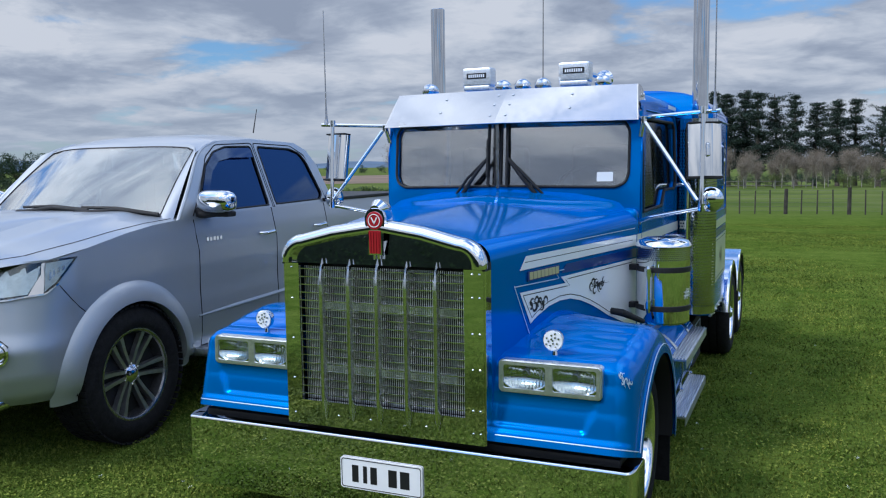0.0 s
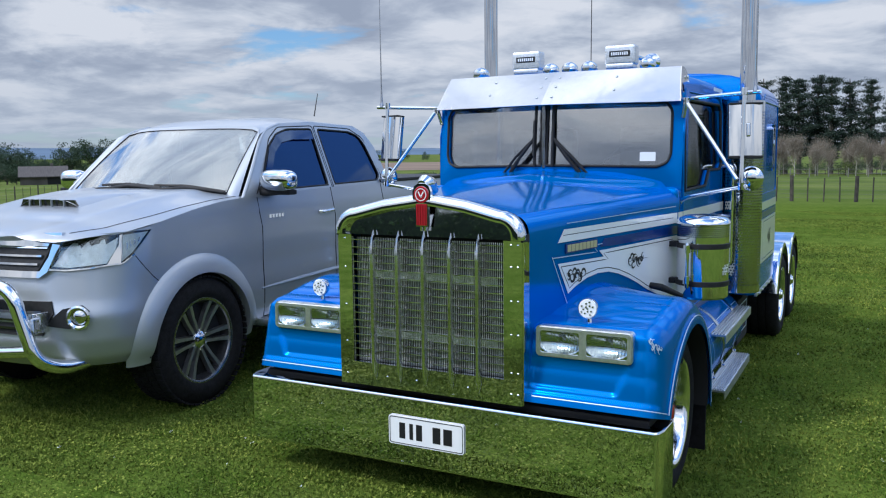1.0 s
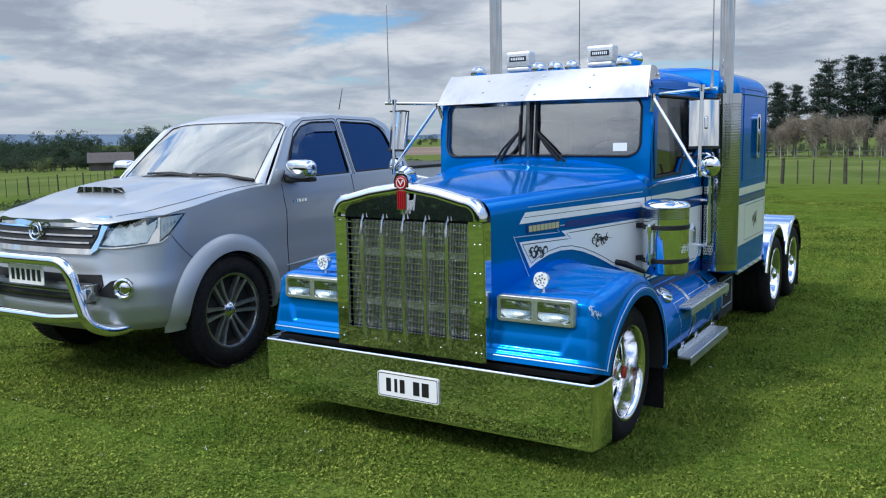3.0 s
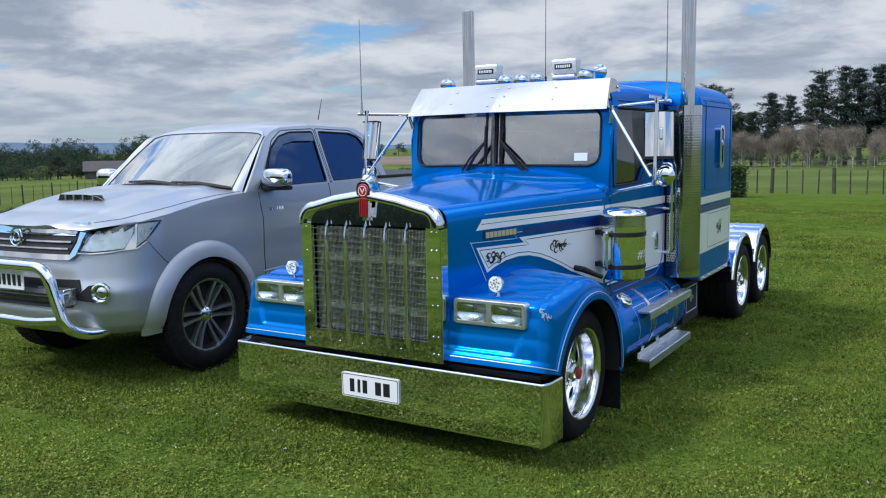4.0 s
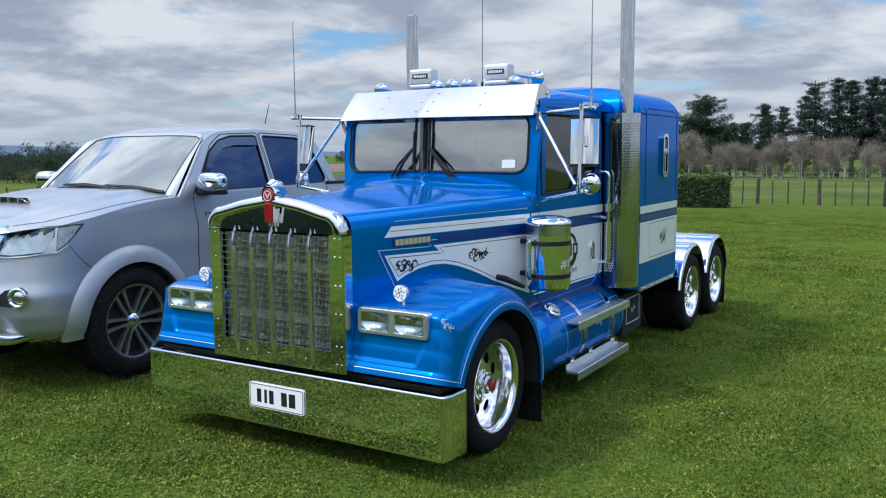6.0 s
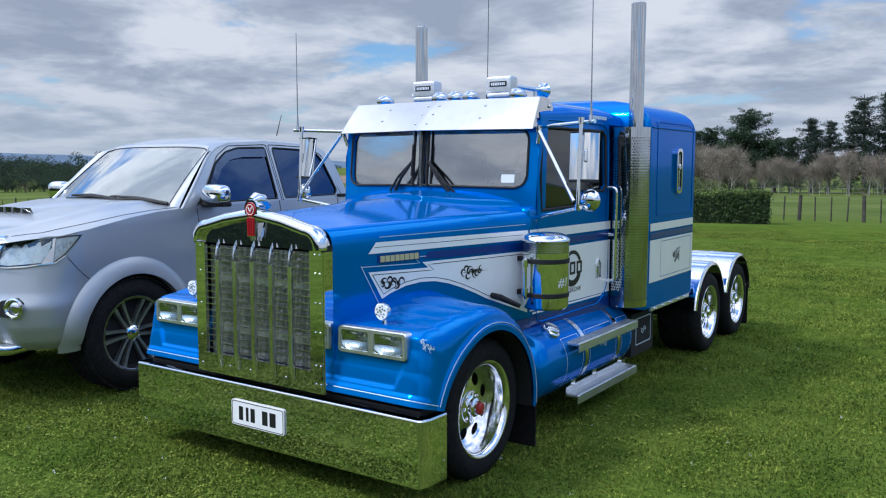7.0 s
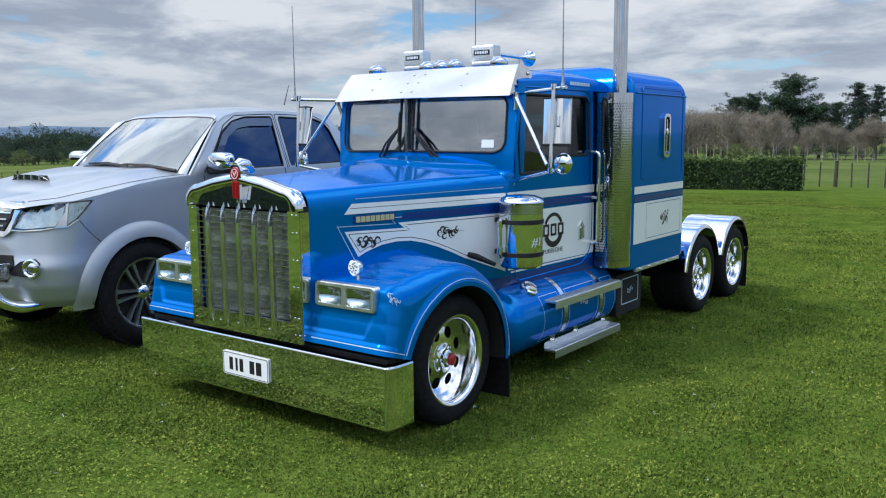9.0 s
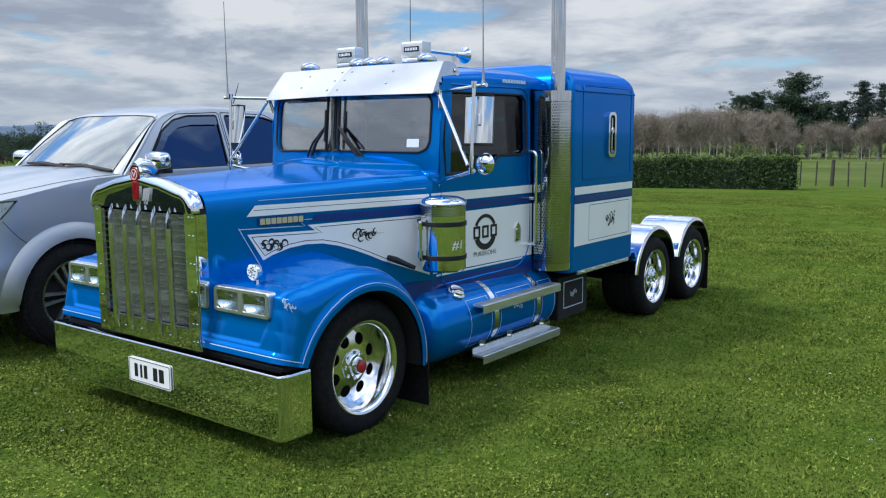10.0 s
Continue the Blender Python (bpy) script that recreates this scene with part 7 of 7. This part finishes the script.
def bare_tree(seed, h, spread):
    """A leafless tree: a slim stem, rising limbs and a haze of fine twigs."""
    rng = np.random.default_rng(seed)
    bm = bmesh.new()
    top = np.array([0.03 * h * rng.normal(), 0.03 * h * rng.normal(), h * 0.9])
    tube(bm, [(0, 0, -0.3), tuple(top * 0.4), tuple(top)], [0.009 * h, 0.007 * h, 0.002 * h], 7)
    tips = []
    for j in range(rng.integers(15, 20)):
        f = rng.uniform(0.20, 0.85)
        a, L = rng.uniform(0, 6.28), h * (1.05 - f) * rng.uniform(0.45, 0.75)
        out = spread * rng.uniform(0.35, 1.0) * (1.15 - 0.75 * f)
        p0 = top * f
        p1 = p0 + np.array([math.cos(a) * out * 0.6, math.sin(a) * out * 0.6, L * 0.45])
        p2 = p0 + np.array([math.cos(a + 0.3) * out, math.sin(a + 0.3) * out, L])
        tube(bm, [tuple(p0), tuple(p1), tuple(p2)], [0.006 * h, 0.004 * h, 0.0015 * h], 4)
        for g in np.linspace(0.15, 1.0, 8):
            tips.append(p0 * (1 - 2 * g) + p1 * 2 * g if g < 0.5 else p1 * (2 - 2 * g) + p2 * (2 * g - 1))
    tips = np.repeat(np.array(tips), 34, axis=0)
    n = len(tips)
    d = rng.normal(0, 1, (n, 3)) + np.array([0, 0, 0.8])
    d /= np.linalg.norm(d, axis=1)[:, None]
    L = h * rng.uniform(0.04, 0.12, (n, 1))
    st = tips + rng.normal(0, h * 0.065, (n, 3))
    w = rng.normal(0, 1, (n, 3))
    w /= np.linalg.norm(w, axis=1)[:, None]
    return bm, np.stack([st + w * 0.016, st - w * 0.016, st + d * L], 1)


def leafy_tree(seed, h, spread, low=0.12):
    """A rounded, uneven leafy tree made of many clumps."""
    rng = np.random.default_rng(seed)
    bm = bmesh.new()
    tube(bm, [(0, 0, -0.3), (0, 0, h * 0.35)], [0.03 * h, 0.02 * h], 7)
    cs, sz = [], []
    for j in range(11):
        a, rr = rng.uniform(0, 6.28), spread * math.sqrt(rng.random()) * 0.75
        c = np.array([math.cos(a) * rr, math.sin(a) * rr, h * rng.uniform(low + 0.15, 0.80) * (1 - 0.25 * rr / spread)])
        tube(bm, [(0, 0, h * 0.3), tuple(c)], [0.012 * h, 0.004 * h], 4)
        R = h * rng.uniform(0.13, 0.24)
        for _ in range(42):
            d = rng.normal(0, 1, 3)
            d /= np.linalg.norm(d)
            q = c + d * R * rng.uniform(0.55, 1.05)
            q[2] = max(q[2], h * low * rng.uniform(0.4, 1))
            cs.append(q)
            sz.append(h * 0.030 * rng.uniform(0.6, 1.4))
    return bm, clumps(rng, cs, sz, 15, 1.0, 0.72)


def put_trees(makers, places, name, label, category, trunk_mat, crown_mat, group):
    """Builds each maker once, then copies it about."""
    rnd = random.Random(len(name) * 7 + len(places))
    first = []
    for i, (x, y, k) in enumerate(places):
        m = pose(x, y, fall(x, y), 0, 0, rnd.uniform(0, 360)) @ Matrix.Diagonal((k, k, k, 1))
        j = i % len(makers)
        if len(first) <= j:
            bm, tris = makers[j]()
            t = make_tree(name, pose(x, y, fall(x, y), 0, 0, rnd.uniform(0, 360)), label, category, bm, trunk_mat, tris, crown_mat, group)
            t.scale = (k, k, k)
            first.append(t)
        else:
            o = copy_thing(first[j], pose(x, y, fall(x, y), 0, 0, rnd.uniform(0, 360)))
            o.scale = (k, k, k)


def polar(az, d):
    """A place by bearing to the left of straight ahead, and distance, from the middle of the walk."""
    return 1.3 - d * math.sin(radians(az)), d * math.cos(radians(az))


# tall dark pines behind the paddock
pines = [lambda: pine(11, 14, 3.2), lambda: pine(12, 14, 2.8, 0.1), lambda: pine(13, 14, 3.6), lambda: pine(14, 14, 2.6, 0.05), lambda: pine(15, 14, 3.3, 0.06)]
spots = [(9.2, 128, 0.74), (8.0, 131, 0.86), (7.2, 126, 0.98), (6.0, 132, 1.02), (5.2, 127, 0.97), (4.3, 131, 1.03), (3.4, 127, 0.98), (2.2, 130, 0.97), (1.2, 127, 0.92), (0.1, 132, 0.88), (-1.2, 128, 0.88), (-2.2, 131, 0.90), (-3.4, 127, 0.80), (-4.8, 131, 0.86), (-6.2, 128, 0.8), (10.2, 133, 0.80), (9.9, 128, 0.66)]
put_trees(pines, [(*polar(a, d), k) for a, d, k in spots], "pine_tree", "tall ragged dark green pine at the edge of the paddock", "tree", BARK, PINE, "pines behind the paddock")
# broad dark conifers further along
con = [lambda: pine(21, 12, 5.6, -0.1, 2.1), lambda: pine(22, 12, 4.8, -0.06, 1.9), lambda: leafy_tree(23, 10, 5.0, 0.05)]
spots = [(14.0, 130, 0.98), (15.0, 133, 0.78), (13.2, 128, 0.74), (16.2, 131, 0.78), (17.2, 129, 0.76), (18.0, 132, 0.66), (12.3, 132, 0.66), (11.4, 134, 0.70), (22.4, 136, 0.62), (20.2, 137, 0.55), (24.4, 137, 0.55)]
put_trees(con, [(*polar(a, d), k) for a, d, k in spots], "conifer_tree", "broad dark green conifer behind bare trees", "tree", BARK, DARKLEAF, "conifers behind the hedge")
# row of bare trees in front of them
bare = [lambda: bare_tree(31, 5.6, 2.1), lambda: bare_tree(32, 5.6, 1.8), lambda: bare_tree(33, 5.6, 2.4), lambda: bare_tree(34, 5.6, 1.6)]
rb = random.Random(5)
spots = [(a + rb.uniform(-0.3, 0.3), rb.uniform(104, 118), rb.uniform(0.62, 0.95)) for a in [-9 + 0.62 * k for k in range(38)]]
spots += [(a + rb.uniform(-0.25, 0.25), rb.uniform(92, 124), rb.uniform(0.85, 1.12)) for a in [14.5 + 0.20 * k for k in range(64)]]
put_trees(bare, [(*polar(a, d), k) for a, d, k in spots], "bare_tree", "bare brown winter tree with a pale trunk", "tree", BARK_PALE, TWIG, "row of bare trees")
# dark undergrowth behind their stems
under = [lambda: leafy_tree(45, 2.2, 2.2, 0.02), lambda: leafy_tree(46, 2.2, 2.6, 0.02)]
rb = random.Random(15)
put_trees(under, [(*polar(-9.5 + 0.78 * k + rb.uniform(-0.25, 0.25), rb.uniform(119, 125)), rb.uniform(0.75, 1.3)) for k in range(46)], "shrub", "dark green shrub behind bare tree stems", "bush", BARK, DARKLEAF, "shrubs under the pines")
# low scrub at the foot of the trees
scrub = [lambda: leafy_tree(41, 2.4, 1.6, 0.02), lambda: leafy_tree(42, 2.4, 2.0, 0.02)]
put_trees(scrub, [(*polar(a, d), k) for a, d, k in [(57.5, 118, 1.1), (60.5, 116, 0.9), (63.2, 119, 1.2), (66.5, 117, 1.0), (16.6, 84, 1.15), (17.3, 86, 0.8), (2.6, 112, 1.0), (4.2, 114, 0.8), (-1.5, 110, 1.0), (-3.5, 112, 1.1), (7.4, 113, 0.7)]], "bush", "low yellow-green bush in the paddock", "bush", BARK, OLIVE, "bushes in the paddock")
# shelter belt and tall trees on the pickup's side
belt = [lambda: leafy_tree(51, 6.0, 3.6, 0.02), lambda: leafy_tree(52, 6.0, 3.0, 0.02), lambda: leafy_tree(53, 6.0, 4.2, 0.02)]
rb = random.Random(9)
spots = [(55.6 + 0.62 * k + rb.uniform(-0.3, 0.3), rb.uniform(132, 160), rb.uniform(0.74, 1.0)) for k in range(26)]
spots += [(54.5 + 0.55 * k + rb.uniform(-0.2, 0.2), rb.uniform(165, 180), rb.uniform(1.0, 1.3)) for k in range(34)]
spots += [(45.0 + 0.6 * k, 168 + rb.uniform(-8, 8), rb.uniform(0.60, 0.85)) for k in range(18)]
put_trees(belt, [(*polar(a, d), k) for a, d, k in spots], "shelter_tree", "dark leafy shelter-belt tree beyond the paddock", "tree", BARK, DARKLEAF, "shelter belt")
rb = random.Random(16)
put_trees(under, [(*polar(54.2 + 0.5 * k + rb.uniform(-0.2, 0.2), rb.uniform(126, 131)), rb.uniform(1.0, 1.6)) for k in range(36)], "shrub", "dark green shrub at the foot of the shelter belt", "bush", BARK, DARKLEAF, "shrubs under the shelter belt")
tall = [lambda: leafy_tree(61, 8.2, 3.0, 0.2), lambda: leafy_tree(62, 8.2, 3.4, 0.2)]
put_trees(tall, [(*polar(a, d), k) for a, d, k in [(52.0, 142, 0.86), (50.6, 139, 0.95), (48.8, 143, 0.92), (47.2, 140, 1.02), (45.6, 142, 0.98), (44.0, 141, 0.85), (56.0, 190, 1.0)]], "tall_tree", "tall dark leafy tree beyond the paddock", "tree", BARK, DARKLEAF, "tall trees")
# trees added out of view, across the lawn behind the walk
back = [lambda: leafy_tree(81, 10, 4.5, 0.05), lambda: leafy_tree(82, 10, 5.0, 0.05)]
rb = random.Random(12)
put_trees(back, [(*polar(105 + 5.2 * k + rb.uniform(-1, 1), rb.uniform(36, 50)), rb.uniform(0.35, 0.6)) for k in range(30)], "lawn_tree", "dark leafy tree added out of view across the lawn", "tree", BARK, DARKLEAF, "trees across the lawn")
# distant woods between the two vehicles
far_wood = [lambda: leafy_tree(71, 9, 6, 0.02), lambda: leafy_tree(72, 9, 7, 0.02)]
rb = random.Random(3)
put_trees(far_wood, [(*polar(26 + 1.1 * k + rb.uniform(-0.4, 0.4), rb.uniform(430, 520)), rb.uniform(0.5, 0.9)) for k in range(20)], "far_tree", "distant dark tree on the skyline", "tree", BARK, DARKLEAF, "trees on the skyline")


def build_hedge(a, b, w, h, n, name, label, tips=True, mat=HEDGE):
    """A clipped hedge: a core coloured as the shade inside, wrapped in many small leaves."""
    rng = np.random.default_rng(int(h * 1000) + n)
    a, b = Vector((*a, 0)), Vector((*b, 0))
    d = (b - a).normalized()
    s = Vector((-d.y, d.x, 0))
    L = (b - a).length
    mid = (a + b) / 2
    z0 = min(fall(*a.xy), fall(*b.xy)) - 0.1
    hedge = holder(name, pose(mid.x, mid.y, 0), label, "hedge")
    bm = bmesh.new()

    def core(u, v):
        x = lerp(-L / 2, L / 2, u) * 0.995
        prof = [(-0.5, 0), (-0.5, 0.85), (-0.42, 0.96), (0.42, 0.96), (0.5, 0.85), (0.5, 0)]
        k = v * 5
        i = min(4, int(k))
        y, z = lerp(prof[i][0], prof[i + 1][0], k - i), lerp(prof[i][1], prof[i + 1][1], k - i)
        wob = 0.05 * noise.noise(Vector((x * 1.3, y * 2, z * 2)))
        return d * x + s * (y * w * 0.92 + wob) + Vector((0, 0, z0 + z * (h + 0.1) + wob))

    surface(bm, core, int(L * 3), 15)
    part("core", bm, HEDGE_SHADE, hedge)
    x = rng.uniform(-L / 2, L / 2, n)
    face = rng.random(n)
    y = np.where(face < 0.33, -w / 2, np.where(face < 0.66, w / 2, rng.uniform(-w / 2, w / 2, n)))
    z = np.where(face < 0.66, rng.uniform(0, h, n), h)
    wob = 0.05 * np.sin(x * 2.1) + 0.04 * np.sin(x * 5.3 + 1) + rng.normal(0, 0.03, n)
    c = np.stack([d.x * x + s.x * (y + wob * 0.6), d.y * x + s.y * (y + wob * 0.6), z0 + 0.1 + z + wob], 1)
    tri = clumps(rng, c, 0.06, 2)
    soup("leaves", tri, mat, hedge)
    if tips:
        k = z >= h * 0.93
        soup("tips", clumps(rng, c[k] + np.array([0, 0, 0.02]), 0.04, 2), HEDGE_TOP, hedge, "lighter young leaf tips")


build_hedge((-5.1, 30.3), (-16.5, 25.6), 1.1, 1.04, 34000, "hedge", "clipped dark green garden hedge at the lawn's edge")
build_hedge((-34.0, 27.5), (-18.0, 7.0), 1.4, 0.42, 22000, "low_hedge", "low rough green hedge beside the paddock", True)
# added behind the walk, out of view: darkens the chrome's reflections and cuts fill light
build_hedge((-24.0, -8.5), (7.0, -12.5), 1.6, 3.1, 26000, "tall_hedge", "tall dark hedge added out of view to darken reflections", False)


def build_fence(a, b, every, battens, h, wires, label, thick=1.0, name="paddock_fence"):
    a, b = Vector((*a, 0)), Vector((*b, 0))
    L, d = (b - a).length, (b - a).normalized()
    f = holder(name, pose(a.x, a.y, 0), label, "fence")
    rnd = random.Random(int(L * 10))
    n = int(L / every)
    step = every / (battens + 1)
    for i in range(n * (battens + 1) + 1):
        p = d * (i * step)
        z = fall(a.x + p.x, a.y + p.y)
        big = i % (battens + 1) == 0
        r = (0.075 if big else 0.030) * thick
        bm = bmesh.new()
        top = h * (1.04 if big else 0.95) * rnd.uniform(0.97, 1.03)
        lx, ly = rnd.uniform(-0.03, 0.03), rnd.uniform(-0.03, 0.03)
        tube(bm, [(p.x, p.y, z - 0.1), (p.x + lx * 0.5, p.y + ly * 0.5, z + top * 0.5), (p.x + lx, p.y + ly, z + top)], [r, r * 0.97, r * 0.92], 8 if big else 5)
        part("post" if big else "batten", bm, POST, f)
    for k in range(wires):
        bm = bmesh.new()
        hz = h * (0.15 + 0.78 * k / (wires - 1))
        tube(bm, [(d.x * t, d.y * t, fall(a.x + d.x * t, a.y + d.y * t) + hz) for t in np.linspace(0, n * every, 14)], 0.0028, 4)
        part("wire", bm, WIRE, f)


build_fence((-7.4, 35.4), (14, 37.5), 2.3, 3, 1.0, 6, "post and batten wire fence at the lawn's edge")
build_fence((-44.0, 34.0), (-26.0, 8.0), 3.4, 2, 0.85, 5, "post and wire fence along the grazing paddock", 0.5)


def build_rails():
    """Pale yard rails at the foot of the bare trees."""
    f = holder("yard_rails", pose(0, 0, 0), "pale wooden yard rails under the bare trees", "fence")
    for az in [0.3 + 1.1 * k for k in range(12)]:
        x, y = polar(az, 101)
        x2, y2 = polar(az + 1.1, 101)
        z, z2 = fall(x, y), fall(x2, y2)
        bm = bmesh.new()
        box(bm, (x, y, z + 0.5), (0.10, 0.10, 1.0), 0.01)
        part("post", bm, RAIL, f)
        for h in (0.4, 0.85):
            bm = bmesh.new()
            tube(bm, [(x, y, z + h), (x2, y2, z2 + h)], 0.024, 4)
            part("rail", bm, RAIL, f)


build_rails()


def build_house():
    """A low farm building beyond the paddock."""
    x, y = polar(53.6, 120)
    h = holder("farm_building", pose(x, y, fall(x, y), 0, 0, 53), "low farm building with a grey-brown roof beyond the paddock", "building")
    wall = vary(material("dull_wall", (0.09, 0.08, 0.07), 0.9), 0.8, 0.25)
    roofm = vary(material("grey_roof", (0.075, 0.066, 0.062), 0.9), 1.5, 0.2, stretch=(6, 1, 1))
    bm = bmesh.new()
    box(bm, (0, 0, 0.55), (5.4, 4.5, 1.1))
    part("wall", bm, wall, h)
    bm = bmesh.new()
    plate(bm, [(-2.6, 1.0), (0, 2.25), (2.6, 1.0), (2.6, 1.1), (0, 2.37), (-2.6, 1.1)], [], lambda yy, z, d: Vector((-2.9 + d, yy, z)), 5.8)
    part("roof", bm, roofm, h)
    # a near-black box on the wall for the shade inside a bay
    bm = bmesh.new()
    box(bm, (1.2, -2.26, 0.5), (1.6, 0.06, 0.95))
    part("open_bay", bm, DARK, h)
    bm = bmesh.new()
    box(bm, (1.0, 0.2, 2.4), (0.35, 0.35, 0.6), 0.02)
    part("chimney", bm, wall, h)


build_house()

# a ploughed field and the ridge of hills on the skyline
bm = bmesh.new()
surface(bm, lambda a, b: (lambda p: Vector((p[0], p[1], fall(*p) + 0.05)))(polar(lerp(22, 44, b), lerp(205, 400, a))), 8, 12)
tagged(part("ploughed_field", bm, vary(material("ploughed_soil", (0.17, 0.115, 0.075), 0.95), 0.03, 0.25)), "brown ploughed field", "field", kind="structure")


def build_hills():
    bm = bmesh.new()

    def ridge(a, b):
        az = lerp(-180, 180, a)
        x, y = polar(az, lerp(1700, 2600, b))
        near = math.exp(-((az - 62) / 22) ** 2)
        crest = 9 + 28 * near + 13 * noise.noise(Vector((az * 0.12, 0, 0))) + 7 * noise.noise(Vector((az * 0.45, 3, 0)))
        return Vector((x, y, -6 + crest * math.sin(b * math.pi / 2) + 4 * noise.noise(Vector((x * 0.006, y * 0.006, 1)))))

    surface(bm, ridge, 240, 6)
    # the blue of distance haze is mixed into the base colour
    m = vary(material("hazed_hills", (0.070, 0.115, 0.175), 0.95), 0.004, 0.25)
    tagged(part("backdrop_hills", bm, m), "low hills on the skyline with blue haze in their colour", "hills", kind="structure")


build_hills()


# ---- grass blades on the near lawn ----
def build_grass():
    rng = np.random.default_rng(4)
    GRASS_BLADE = leaf_material("grass_blades", (0.042, 0.078, 0.011), (0.208, 0.258, 0.050), 0.7, 1.5, 0.06)
    n = 1000000
    # denser near the walk
    y = 1.2 + 24.0 * rng.random(n) ** 2.2
    # thinning out towards the edges of the stretch
    y = np.where(y < 2.6, y - rng.exponential(0.55, n), y)
    half = (3.6 + 0.55 * np.maximum(y, 0)) * (0.86 + 0.16 * np.abs(rng.normal(0, 1, n)))
    x = -0.6 + (rng.random(n) * 2 - 1) * half
    # clumps and thin places
    key = np.sin(x * 3.1 + 1.3 * np.sin(y * 2.3)) * np.sin(y * 2.7 + np.sin(x * 1.9)) + 0.6 * np.sin(x * 9.1) * np.sin(y * 8.3)
    keep = rng.random(n) < 0.86 + 0.22 * key
    x, y, key = x[keep], y[keep], key[keep]
    n = len(x)
    far = np.clip((y - 2) / 12, 0, 1.4)
    h = (0.007 + 0.012 * rng.random(n)) * (1 + 0.3 * key) * (1 - 0.5 * np.clip((y - 12) / 13, 0, 1))
    w = (0.0022 + 0.0026 * rng.random(n)) * (1 + 2.2 * far)
    a = rng.uniform(0, 2 * np.pi, n)
    lean = rng.uniform(0.2, 1.25, n) * h
    b = rng.uniform(0, 2 * np.pi, n)
    r = np.hypot(x + 1, y - 4)
    z = np.interp(r, [p for p, _ in FALL], [q for _, q in FALL])
    p0 = np.stack([x - w * np.cos(a), y - w * np.sin(a), z - 0.002], 1)
    p1 = np.stack([x + w * np.cos(a), y + w * np.sin(a), z - 0.002], 1)
    p2 = np.stack([x + lean * np.cos(b), y + lean * np.sin(b), z + h], 1)
    # flat clover leaves among the blades
    m = 280000
    cy = 1.2 + 14.0 * rng.random(m) ** 1.9
    cx = -0.6 + (rng.random(m) * 2 - 1) * (3.6 + 0.55 * cy)
    patch = np.sin(cx * 1.7 + 2 * np.sin(cy * 0.9)) * np.sin(cy * 2.1 + np.sin(cx * 1.3))
    ok = rng.random(m) < 0.25 + 0.75 * np.clip(patch + 0.2, 0, 1)
    cx, cy = cx[ok], cy[ok]
    m = len(cx)
    q = 0.0045 + 0.006 * rng.random(m)
    tilt = rng.normal(0, 0.35, (m, 2))
    base = np.stack([cx, cy, -0.006 + 0.012 * rng.random(m)], 1)
    corners = []
    t0 = rng.uniform(0, 6.28, m)
    for k in range(3):
        dx, dy = q * np.cos(t0 + 2.09 * k), q * np.sin(t0 + 2.09 * k)
        corners.append(base + np.stack([dx, dy, dx * tilt[:, 0] + dy * tilt[:, 1]], 1))
    blades = np.concatenate([np.stack([p0, p1, p2], 1), np.stack(corners, 1)])
    ob = soup("lawn_grass", blades, GRASS_BLADE)
    tagged(ob, "short mown grass blades of the lawn", "grass", kind="stuff")
    # a few white clover heads
    k = 140
    fy = 1.6 + 7.0 * rng.random(k) ** 1.4
    fx = 0.3 + (rng.random(k) * 2 - 1) * (3.0 + 0.5 * fy)
    heads = clumps(rng, np.stack([fx, fy, np.full(k, 0.008)], 1), 0.0055, 9)
    ob = soup("clover_flowers", heads, PAPER)
    tagged(ob, "scattered white clover heads in the lawn", "flowers", kind="stuff")


build_grass()
